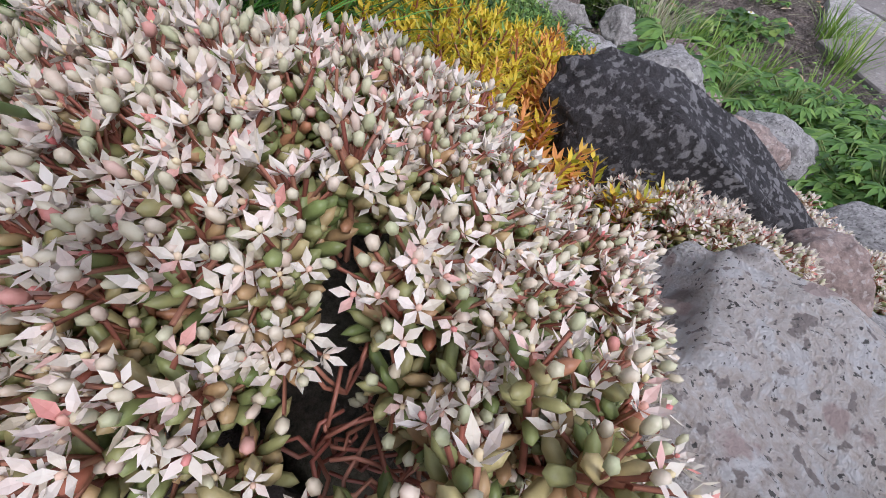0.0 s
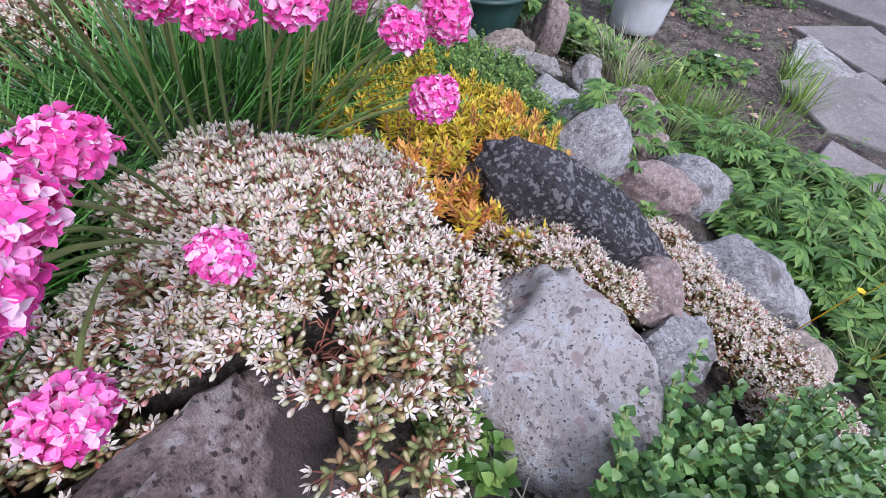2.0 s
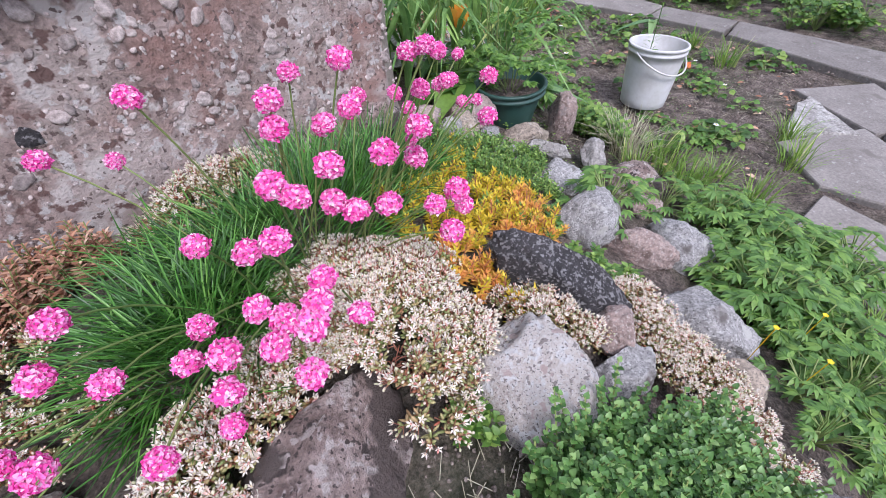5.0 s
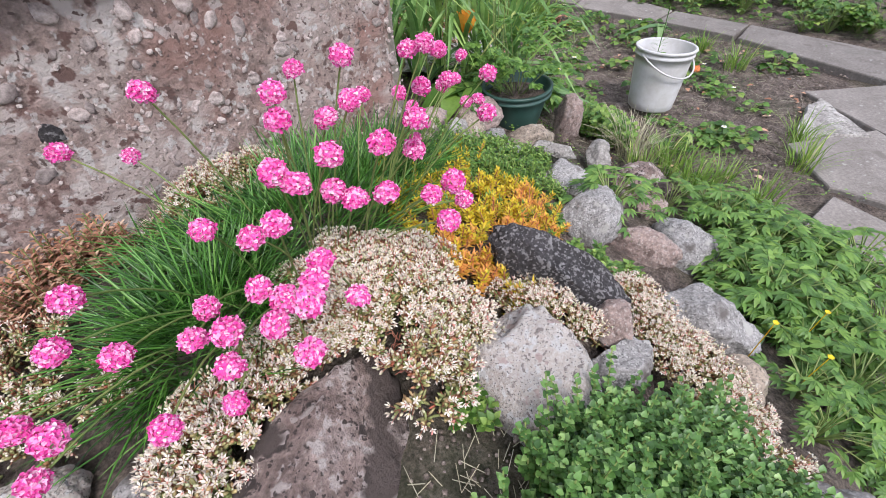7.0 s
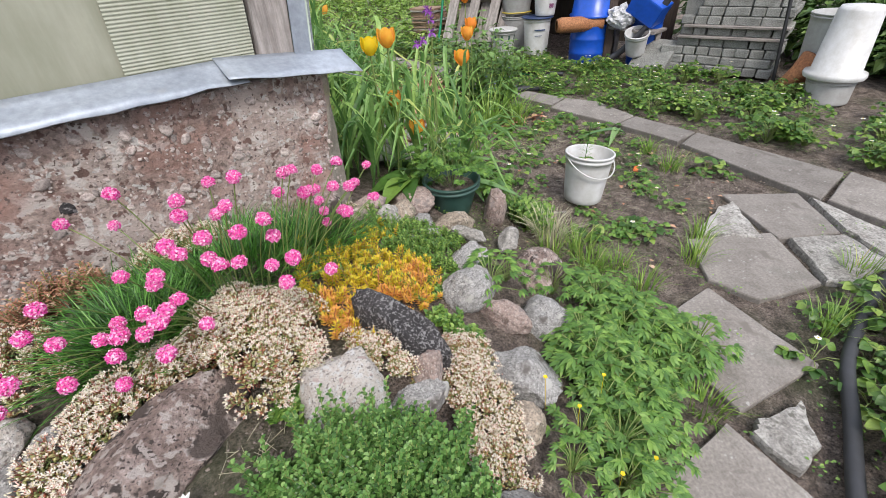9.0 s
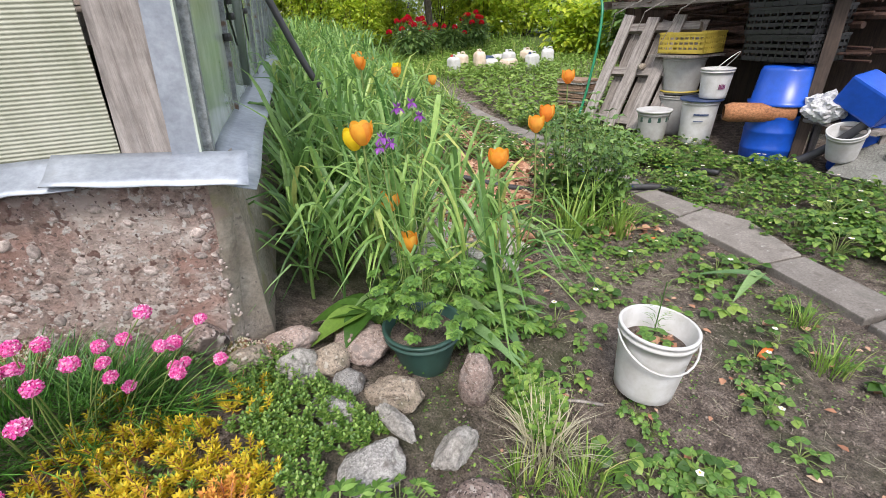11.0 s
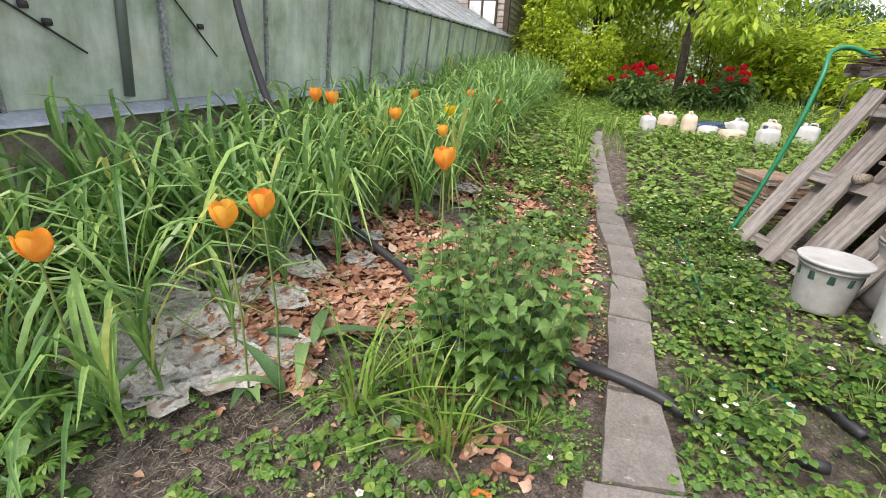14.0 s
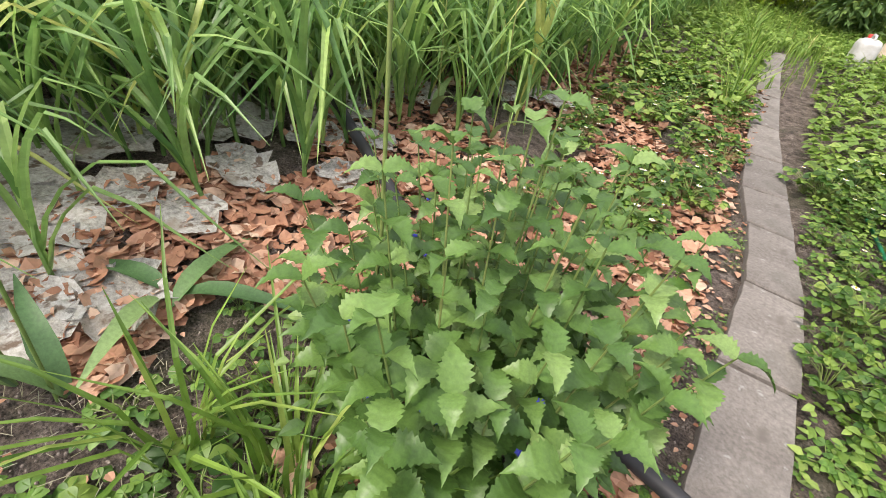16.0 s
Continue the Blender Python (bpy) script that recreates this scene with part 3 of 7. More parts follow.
def build_greenhouse():
    g = thing("greenhouse", "old greenhouse with milky glass on a rough concrete foundation", "greenhouse", (0, 0, 0))
    # foundation: end face, rounded corner, battered long side
    prof = []
    for k in range(90):
        prof.append((-6.0 + k * (5.86 / 89), -0.05))
    for k in range(1, 12):
        a = math.pi / 2 * k / 12
        prof.append((-0.14 + 0.08 * math.sin(a), 0.03 - 0.08 * math.cos(a)))
    for k in range(0, 70):
        prof.append((-0.06, 0.03 + k * k * (12.3 / 69 / 69)))
    s = Shape()
    rows = 26
    for j in range(rows + 1):
        v = j / rows
        for x, y in prof:
            top = 0.955 + RISE * max(0, y)
            z = -0.15 + (top + 0.15) * v
            low = max(0.0, 0.62 - z)
            rough = 0.012 * noise.fractal(Vector((x * 7, y * 7, z * 7)), 0.9, 2, 5) + 0.01 * noise.noise(Vector((x * 2.4, y * 2.4, z * 2.4)))
            side = 1.0 if y > 0.03 else 0.0
            nx, ny = (1, 0) if side else ((0, -1) if y <= -0.045 else (0.7, -0.7))
            skew = (-0.16 * max(0.0, 0.9 - z) * max(0.0, 1 + (x + 0.06) * 5) if y < 0.03 else 0.0)
            s.v.append((x + nx * rough + skew * (1 - side), y + ny * rough - low * 0.05 * (1 - side), z))
    w = len(prof)
    s.f = [(j * w + i, j * w + i + 1, (j + 1) * w + i + 1, (j + 1) * w + i) for j in range(rows) for i in range(w - 1)]
    # top ledge
    k0 = rows * w
    inner = [(-6.0, 0.3), (-0.4, 0.3), (-0.4, 12.3)]
    base = len(s.v)
    s.v += [(-6.0, 0.35, 0.955), (-0.4, 0.35, 0.955), (-0.4, 12.33, 1.22)]
    s.f += [tuple([k0 + i for i in range(0, 96)] + [base + 1, base]), tuple([k0 + i for i in range(95, w)] + [base + 2, base + 1])]
    face, flank = Shape(), Shape()
    face.v, flank.v = s.v, s.v
    for q in s.f:
        low_col = min(i % w for i in q) if len(q) == 4 else q[0] % w
        (face if low_col < 92 else flank).f.append(q)
    part("foundation", face, FOUNDATION, g, "rough pebbly red-grey concrete foundation wall", smooth=True)
    part("foundation_side", flank, CEMENT, g, "smooth stained beige cement render", smooth=True)
    # aggregate stones that stand proud of the face
    def pebble(r, seed):
        q = random.Random(seed)
        n = 8
        ring = [(r * q.uniform(0.8, 1.25) * math.cos(2 * math.pi * i / n) * 1.2, 0.004, r * q.uniform(0.7, 1.1) * math.sin(2 * math.pi * i / n)) for i in range(n)]
        mid = [(p[0] * 0.85, -r * 0.12, p[2] * 0.85) for p in ring]
        top = [(p[0] * 0.5, -r * 0.18, p[2] * 0.5) for p in ring]
        me = Shape().add(ring + mid + top, [(j * n + i, j * n + (i + 1) % n, (j + 1) * n + (i + 1) % n, (j + 1) * n + i) for j in range(2) for i in range(n)] + [tuple(range(2 * n, 3 * n))]).data("pebble", True)
        me.materials.append(PEBBLE)
        return me
    small, large = [pebble(0.007, k) for k in range(5)], [pebble(0.013, k + 9) for k in range(5)]
    def face_y(x, z):
        low = max(0.0, 0.62 - z)
        return -0.05 - low * 0.05 - 0.012 * noise.fractal(Vector((x * 7, -0.05 * 7, z * 7)), 0.9, 2, 5) - 0.01 * noise.noise(Vector((x * 2.4, -0.12, z * 2.4)))
    for k in range(295):
        x, z = -0.13 - 1.6 * rnd.random() ** 1.1, U(0.45, 0.935)
        ob = part("pebble", (large if k % 4 == 0 else small)[k % 5], None, g)
        sc = U(0.7, 1.5)
        ob.matrix_basis = pose(x, face_y(x, z), z, 0, U(0, 360), 0) @ Matrix.Scale(sc, 4)
    grit = Shape()
    for k in range(1500):
        x, z = -0.12 - 1.7 * rnd.random() ** 1.1, U(0.40, 0.945)
        me = small[k % 5]
        m = pose(x, face_y(x, z), z, 0, U(0, 360), 0) @ Matrix.Scale(U(0.25, 0.75), 4)
        grit.add([m @ v.co for v in me.vertices], [tuple(f.vertices) for f in me.polygons])
    tagged(part("grit", grit, PEBBLE, g, smooth=True), kind="stuff")
    for x, z, r, mt in ((-0.962, 0.739, 0.022, DARKROCK), (-0.47, 0.741, 0.022, PEBBLE), (-0.462, 0.765, 0.014, PEBBLE), (-0.56, 0.70, 0.017, PEBBLE), (-0.66, 0.69, 0.018, PEBBLE)):
        me = pebble(r, 77)
        me.materials.clear()
        me.materials.append(mt)
        ob = part("pebble", me, None, g)
        ob.matrix_basis = pose(x, face_y(x, z) + 0.002, z, 0, 50, 0)
    # flashing of the end wall
    def end_flash(u, v):
        x = -6.0 + 5.62 * u
        wave = 0.012 * noise.noise(Vector((x * 3.2, v * 2, 1))) + 0.005 * noise.noise(Vector((x * 11, v, 4)))
        return (x, -0.005 - 0.105 * (1 - v), 1.032 - 0.062 * (1 - v) + wave * (1 - v) * 1.4)
    part("flashing", sheet(90, 5, end_flash, 0.003), GALV, g, "bent galvanised sheet flashing", smooth=True)
    def corner_flash(u, v):
        x = -0.44 + 0.45 * u
        wave = 0.012 * noise.noise(Vector((x * 6, v * 2, 7)))
        return (x, -0.005 - 0.115 * (1 - v) - 0.02 * u * (1 - v), 1.040 - 0.05 * (1 - v) - 0.055 * u * (1 - v) - 0.045 * u * v + wave * (1 - v))
    part("flashing", sheet(14, 5, corner_flash, 0.003), GALV, g, smooth=True)
    def side_flash(u, v):
        y = -0.11 + 12.3 * u * u
        wave = 0.012 * noise.noise(Vector((y * 2.7, v * 2, 9)))
        return (0.022 - 0.13 * v, y, sill_z(y) - 0.05 * (1 - v) + wave * (1 - v) - 0.028 * (1 - smooth(0, 0.4, y)))
    part("flashing", sheet(80, 4, side_flash, 0.003), GALV, g, smooth=True)
    # end wall: sheets, corner post
    ez = 1.035
    part("end_panel", Shape().box((-3.30, 0.035, ez + 0.70), (5.30, 0.012, 1.6)), ENDPANE, g, "faded beige translucent end sheet")
    rib = sheet(2, 1200, lambda u, v: (-0.68 + 0.38 * u + 0.10 * v, 0.016 + 0.0009 * math.sin(v * 300 * math.pi), ez - 0.02 + 1.5 * v), 0.004)
    part("ribbed_panel", rib, RIBPANE, g, "ribbed plastic sheet nailed over the end")
    post = sheet(8, 30, lambda u, v: (-0.295 + 0.12 * u + 0.155 * v, -0.002 + 0.006 * noise.noise(Vector((u * 9, v * 2, 2))), ez - 0.06 + 1.55 * v), 0.09)
    part("corner_post", post, OLDWOOD, g, "cracked grey weathered wooden corner post")
    strip = sheet(2, 10, lambda u, v: (-0.178 + 0.068 * u + 0.155 * v, -0.016 + 0.010 * u, ez - 0.07 + 1.5 * v), 0.004)
    part("corner_strip", strip, GALV, g, "nailed metal corner strip")
    for k in range(7):
        v = 0.05 + 0.14 * k
        part("nail", Shape().lathe([(0.0005, 0.004), (0.005, 0.002), (0.006, -0.003)], 8, (-0.165 + 0.155 * v, 0, 0)), BROWNWOOD, g).matrix_basis = pose(0, -0.008, ez - 0.07 + 1.5 * v, 90, 0, 0) @ pose(0, 0, 0)
    # long side: panes, glazing bars, eave rail, roof
    ys = [0.04, 0.86, 1.68, 2.52, 3.34, 4.16, 4.98, 5.8, 6.62, 7.44, 8.26, 9.08, 9.9, 10.72, 11.3]
    H = 0.79
    def wall_pt(y, h, off=0.0):
        return Vector((-0.105 + LEAN * h + off, y, sill_z(y) + h))
    for a, b in zip(ys[:-1], ys[1:]):
        a = -0.02 if a < 0.1 else a
        p = [wall_pt(a + 0.012, -0.01), wall_pt(b - 0.012, -0.01), wall_pt(b - 0.012, H), wall_pt(a + 0.012, H)]
        q = [v - Vector((0.006, 0, 0)) for v in p]
        part("pane", Shape().add(p + q, [(0, 1, 2, 3), (7, 6, 5, 4), (0, 4, 5, 1), (1, 5, 6, 2), (2, 6, 7, 3), (3, 7, 4, 0)]), PANE, g)
        top = [wall_pt(a + 0.01, H + 0.03, 0.03), wall_pt(b - 0.01, H + 0.03, 0.03)]
        ridge = [Vector((-2.2, v.y, v.z + 1.15)) for v in top]
        p = [top[0], top[1], ridge[1], ridge[0]]
        q = [v - Vector((0, 0, 0.006)) for v in p]
        part("roof_pane", Shape().add(p + q, [(0, 1, 2, 3), (7, 6, 5, 4), (0, 4, 5, 1), (1, 5, 6, 2), (2, 6, 7, 3), (3, 7, 4, 0)]), ROOFPANE, g)
    for k, y in enumerate(ys):
        part("glazing_bar", Shape().tube([wall_pt(y, -0.03, 0.006), wall_pt(y, 0.4, 0.008), wall_pt(y, H + 0.02, 0.006)], 0.016 if k % 2 else 0.024, 4), FRAME, g)
        t = wall_pt(y, H + 0.045, 0.03)
        part("roof_bar", Shape().tube([t, Vector((-2.2, t.y, t.z + 1.16))], 0.014, 4), FRAME, g)
    part("eave_rail", Shape().tube([wall_pt(y, H + 0.025, 0.012) for y in ys], 0.022, 5), FRAME, g)
    for k in range(44):
        part("clip", Shape().box(wall_pt(0.2 + k * 0.25, H + 0.01, 0.03), (0.02, 0.03, 0.025)), BLACKPL, g)
    # black wires on the outer face paint the shadows of inner braces, with clamps
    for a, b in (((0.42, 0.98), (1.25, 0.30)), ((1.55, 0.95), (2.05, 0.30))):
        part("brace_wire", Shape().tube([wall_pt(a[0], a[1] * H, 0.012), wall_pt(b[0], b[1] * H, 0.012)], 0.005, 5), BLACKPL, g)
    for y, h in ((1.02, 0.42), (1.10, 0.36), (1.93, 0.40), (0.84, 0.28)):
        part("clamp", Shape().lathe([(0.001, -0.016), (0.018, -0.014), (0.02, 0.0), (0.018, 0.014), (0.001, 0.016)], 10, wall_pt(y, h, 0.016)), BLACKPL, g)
    # stands proud of the glass; its dull green paints in the haze over it
    part("inner_pipe", Shape().tube([wall_pt(1.43, 0.03, 0.012), wall_pt(1.45, 0.5, 0.012), wall_pt(1.55, 0.74, 0.012), wall_pt(1.75, 0.84, 0.014)], 0.026, 8), INNERPIPE, g, "bent pipe inside the glass, coloured dull green for the haze", smooth=True)
    # back and far closing walls
    part("far_side", Shape().box((-4.4, 5.7, 1.6), (0.05, 11.2, 2.2)), ENDPANE, g)
    part("far_roof", sheet(2, 2, lambda u, v: (-4.4 + 2.2 * u, 0.04 + 11.26 * v, 1.9 + 1.1 * u + 0.25 * v), 0.01), ROOFPANE, g)
    part("gable", sheet(2, 2, lambda u, v: (-4.4 + 4.35 * u, 0.045, 1.8 + (0.1 + 1.1 * (1 - abs(2 * u - 1))) * v), 0.01), ENDPANE, g)


build_greenhouse()


# ---- far house with board siding ----
def build_siding_house():
    h = thing("wooden_house", "narrow wooden house with greyed horizontal board siding", "house", (-0.19, 11.45, 0.6))
    part("wall", Shape().box((-2.5, 2.4, 2.2), (4.94, 4.7, 4.6)), SIDING, h)
    for k in range(34):
        z = 0.05 + k * 0.135
        part("siding_board", sheet(6, 1, lambda u, v: (0.0 + 0.022 * (1 - v) - 0.01, 0.07 + 4.6 * u, z + 0.14 * v + 0.004 * math.sin(9 * u + k)), 0.014), SIDING, h)
        if k < 34:
            part("siding_board", sheet(6, 1, lambda u, v: (-4.9 + 4.84 * u, 0.03 - 0.022 * (1 - v), z + 0.14 * v), 0.014), SIDING, h)
    part("corner_board", Shape().box((0.0, 0.0, 2.2), (0.13, 0.13, 4.6)), BROWNWOOD, h, "dark brown corner board")
    w = part("window", Shape().box((-0.62, -0.01, 2.0), (0.74, 0.06, 0.62)), BROWNWOOD, h, "brown framed window with white curtain")
    part("pane", Shape().box((-0.80, -0.03, 2.0), (0.30, 0.04, 0.5)), WHITEWALL, w)
    part("pane", Shape().box((-0.44, -0.03, 2.0), (0.30, 0.04, 0.5)), WHITEWALL, w)
    part("roof", sheet(4, 4, lambda u, v: (-5.3 + 5.7 * u, -0.5 + 5.7 * v, 4.5 + 2.2 * (1 - abs(2 * v - 1))), 0.08), DARKROOF, h)


def build_white_house():
    h = thing("white_house", "white plastered house far behind the trees", "house", (0.2, 24.0, 0.9))
    part("wall", Shape().box((2.0, 3, 2.8), (8.0, 6, 5.6)), WHITEWALL, h)
    for x in (-1.3, 0.9, 3.2, 5.0):
        w = part("window", Shape().box((x, -0.02, 3.9), (1.1, 0.1, 1.3)), WINDOWGLASS, h)
        part("frame", Shape().box((x, -0.06, 3.22), (1.3, 0.12, 0.08)), WHITEWALL, w)
    part("roof", sheet(4, 4, lambda u, v: (-2.6 + 9.2 * u, -0.6 + 7.2 * v, 5.5 + 2.6 * (1 - abs(2 * v - 1))), 0.12), DARKROOF, h)


build_siding_house()
build_white_house()


# ---- paving ----
def slab(name, corners, mat, label, category, z=0.012, thick=0.05, group="", bevel=0.006, dents=0.004):
    cx, cy = sum(p[0] for p in corners) / len(corners), sum(p[1] for p in corners) / len(corners)
    zz = ground_z(cx, cy)
    edge = []
    for k, p in enumerate(corners):
        q = corners[(k + 1) % len(corners)]
        for u in (0, 0.2, 0.4, 0.6, 0.8):
            j = 0.0 if u == 0 else dents
            edge.append((p[0] + (q[0] - p[0]) * u + U(-j, j) - cx, p[1] + (q[1] - p[1]) * u + U(-j, j) - cy))
    n = len(edge)
    s = Shape()
    def gz(x, y):
        return ground_z(x + cx, y + cy) - zz if name == "path_slab" else 0.0
    rings = [(1.0, -thick), (1.0, z - bevel), (1 - bevel * 3, z), (0.6, z + 0.001), (0.25, z)]
    for sc, h in rings:
        s.v += [(x * sc, y * sc, h + gz(x * sc, y * sc) + (0 if sc == 1 else 0.0015 * noise.noise(Vector((x * 20, y * 20, cx))))) for x, y in edge]
    s.f = [(r * n + k, r * n + (k + 1) % n, (r + 1) * n + (k + 1) % n, (r + 1) * n + k) for r in range(len(rings) - 1) for k in range(n)]
    s.f.append(tuple((len(rings) - 1) * n + k for k in range(n)))
    ob = part(name, s, mat)
    ob.location = (cx, cy, zz)
    return tagged(ob, label, category, group)


STEP = "grey worn square concrete paving slab in soil"
for c in ([(0.908, -1.21), (0.52, -1.15), (0.36, -1.53), (0.75, -1.645)],
          [(1.217, -0.987), (0.965, -1.19), (0.975, -1.39), (1.265, -1.53), (1.55, -1.25)],
          [(1.80, -0.92), (1.514, -1.297), (1.77, -1.485), (2.09, -1.22)],
          [(0.290, -1.515), (-0.15, -1.455), (-0.30, -1.62), (-0.22, -1.93), (0.205, -1.81)],
          [(-0.35, -1.64), (-0.66, -1.56), (-0.72, -2.02), (-0.27, -1.98)]):
    slab("paving_slab", c, SLAB, STEP, "paving slab", group="stepping slabs")
LONG = "long narrow grey concrete slab of the garden path"
for c in ([(2.64, -0.42), (2.36, -0.43), (2.05, -1.33), (2.50, -1.34)],
          [(2.70, 0.10), (2.44, 0.11), (2.375, -0.40), (2.64, -0.41)],
          [(2.79, 0.86), (2.47, 0.80), (2.44, 0.13), (2.71, 0.12), (2.87, 0.58)],
          [(2.76, 1.32), (2.545, 1.31), (2.525, 0.82), (2.79, 0.88)],
          [(2.77, 1.93), (2.55, 1.93), (2.55, 1.34), (2.765, 1.35)],
          [(2.78, 2.42), (2.575, 2.44), (2.555, 1.95), (2.78, 1.95)],
          [(2.73, 2.92), (2.54, 2.95), (2.58, 2.46), (2.78, 2.44)],
          [(2.69, 3.37), (2.47, 3.37), (2.53, 2.97), (2.73, 2.94)],
          [(2.64, 3.95), (2.43, 3.97), (2.465, 3.39), (2.69, 3.39)],
          [(2.58, 4.58), (2.38, 4.62), (2.43, 4.0), (2.64, 3.97)],
          [(2.52, 5.3), (2.33, 5.33), (2.38, 4.64), (2.58, 4.6)],
          [(2.45, 6.1), (2.27, 6.1), (2.33, 5.35), (2.52, 5.32)],
          [(2.44, 6.9), (2.27, 6.9), (2.27, 6.12), (2.45, 6.12)],
          [(2.55, -1.36), (2.07, -1.36), (1.9, -1.95), (2.3, -2.1)]):
    slab("path_slab", c, SLAB, LONG, "paving slab", z=0.03, group="garden path slabs", thick=0.06)
for c in ([(0.54, -1.645), (0.37, -1.575), (0.31, -1.58), (0.275, -1.72), (0.40, -1.735)],
          [(1.745, -1.0), (1.62, -0.97), (1.30, -1.0), (1.46, -1.25)],
          [(1.55, -1.33), (1.75, -1.50), (1.62, -1.72), (1.35, -1.62), (1.29, -1.54)],
          [(2.10, -1.25), (2.04, -1.36), (1.88, -1.72), (1.66, -1.70), (1.80, -1.50)]):
    slab("concrete_chunk", c, RUBBLE, "broken pale concrete chunk between the paving slabs", "rubble", z=0.02, thick=0.05, group="broken concrete", bevel=0.012, dents=0.011)


# ---- rocks ----
def rock(at, half, turn, mat, label, seed, square=0.35, name="rock", cuts=5, tilt=(0, 0)):
    bm = bmesh.new()
    bmesh.ops.create_icosphere(bm, subdivisions=5, radius=1)
    r = random.Random(seed)
    planes = [(Vector((r.gauss(0, 1), r.gauss(0, 1), r.gauss(0, 0.8))).normalized(), r.uniform(0.62, 0.9)) for _ in range(cuts)]
    for v in bm.verts:
        p = v.co.copy()
        for n, d in planes:
            k = p.dot(n)
            if k > d:
                p -= n * (k - d) * (0.55 + square)
        crack = abs(noise.noise(p * 1.9 + Vector((seed, seed, 0))))
        p *= 1 + 0.11 * noise.noise(p * 1.6 + Vector((seed, 0, 0))) + 0.07 * noise.fractal(p * 3.5 + Vector((0, seed, 0)), 0.75, 2, 7) - 0.055 * max(0.0, 1 - crack / 0.045) * (square > 0.3)
        v.co = Vector((p.x * half[0], p.y * half[1], p.z * half[2]))
    me = bpy.data.meshes.new(name)
    bm.to_mesh(me)
    bm.free()
    me.polygons.foreach_set("use_smooth", [True] * len(me.polygons))
    ob = part(name, me, mat)
    ob.matrix_basis = pose(*at, tilt[0], tilt[1], turn)
    return tagged(ob, label, "rock", "rockery stones")


rock((-0.635, -0.890, 0.375), (0.112, 0.150, 0.125), -18, GRANITE, "pale speckled granite boulder beside flowering stonecrop", 3, 0.5, cuts=9, tilt=(24, 10))
rock((-0.390, -0.800, 0.390), (0.068, 0.175, 0.080), 24, DARKROCK, "long dark lichen-spotted stone in the rockery", 5, cuts=7, tilt=(27, 10))
rock((-0.475, -0.985, 0.345), (0.075, 0.05, 0.05), -12, GREYROCK, "small dark grey wedge of stone", 8, 0.6, cuts=8)
rock((-0.405, -0.94, 0.36), (0.055, 0.045, 0.045), 20, PINKROCK, "small pinkish rounded stone", 9)
rock((-0.15, -1.06, 0.19), (0.15, 0.135, 0.10), 35, GREYROCK, "large grey blocky field stone at the bed edge", 12, 0.55, cuts=7, tilt=(-8, 14))
rock((0.15, -0.92, 0.115), (0.125, 0.105, 0.105), 10, GREYROCK, "rounded grey boulder beside leafy weeds", 15, 0.15)
rock((0.0, -0.83, 0.20), (0.055, 0.115, 0.07), 12, PINKROCK, "reddish splintered stone between boulders", 17, 0.6, cuts=9)
rock((-0.03, -0.695, 0.255), (0.105, 0.09, 0.095), 0, GREYROCK, "rounded pale grey stone among stonecrop", 21, 0.15)
rock((0.18, -0.49, 0.19), (0.10, 0.085, 0.055), 30, GREYROCK, "flat grey stone in the rockery", 22)
rock((0.42, -0.50, 0.165), (0.085, 0.05, 0.055), 25, RUBBLE, "whitish jagged stone beside field stones", 25, 0.6, cuts=9)
rock((0.28, -0.40, 0.225), (0.03, 0.09, 0.035), 35, RUBBLE, "whitish splinter of stone", 26, 0.6, cuts=9, tilt=(12, 0))
rock((0.43, -0.67, 0.095), (0.115, 0.095, 0.085), -15, BROWNROCK, "grey-brown knobbly field stone", 29, 0.2)
rock((0.31, -0.76, 0.11), (0.06, 0.05, 0.05), -5, PINKROCK, "small brownish stone beside dry grass", 30)
rock((-0.29, -1.17, 0.235), (0.065, 0.06, 0.05), 5, TANROCK, "tan rounded stone at the rockery edge", 33)
rock((0.575, -0.265, 0.165), (0.068, 0.06, 0.13), 12, PINKROCK, "upright pinkish field stone beside parsley", 36, 0.2, tilt=(8, -6))
rock((0.30, -0.265, 0.195), (0.115, 0.072, 0.065), -14, TANROCK, "flat tan stone in front of the pot", 39, 0.4, cuts=7)
rock((0.215, -0.045, 0.265), (0.13, 0.10, 0.085), -30, PINKROCK, "large brownish stone beside the green pot", 41)
rock((-0.01, -0.035, 0.335), (0.105, 0.06, 0.052), 12, PINKROCK, "oval pinkish cobble by the foundation", 43, 0.1)
rock((0.005, -0.145, 0.305), (0.078, 0.07, 0.08), 15, RUBBLE, "pale angular stone by the foundation", 45, 0.5, cuts=8)
rock((0.118, -0.118, 0.29), (0.08, 0.056, 0.052), 20, TANROCK, "tan oval cobble beside the pot", 47, 0.1)
rock((0.155, -0.205, 0.25), (0.062, 0.05, 0.052), 50, GREYROCK, "small grey cobble between larger stones", 46, 0.4)
rock((0.09, -0.295, 0.245), (0.085, 0.06, 0.05), -20, GREYROCK, "grey stone half sunk in the soil", 44, 0.3)
rock((-0.128, -0.135, 0.385), (0.075, 0.062, 0.055), 0, TANROCK, "brown cobble by the foundation corner", 48)
rock((-0.235, -0.095, 0.46), (0.068, 0.055, 0.065), 0, BROWNROCK, "brown stone against the foundation", 49)
rock((-0.495, -1.345, 0.16), (0.10, 0.145, 0.20), 22, GREYROCK, "smooth grey boulder at the corner of the rockery", 52, 0.2)
rock((-0.99, -0.805, 0.45), (0.235, 0.115, 0.105), 35, BROWNROCK, "long brown lichen-stained rock", 55, 0.6, cuts=9, tilt=(8, 2))
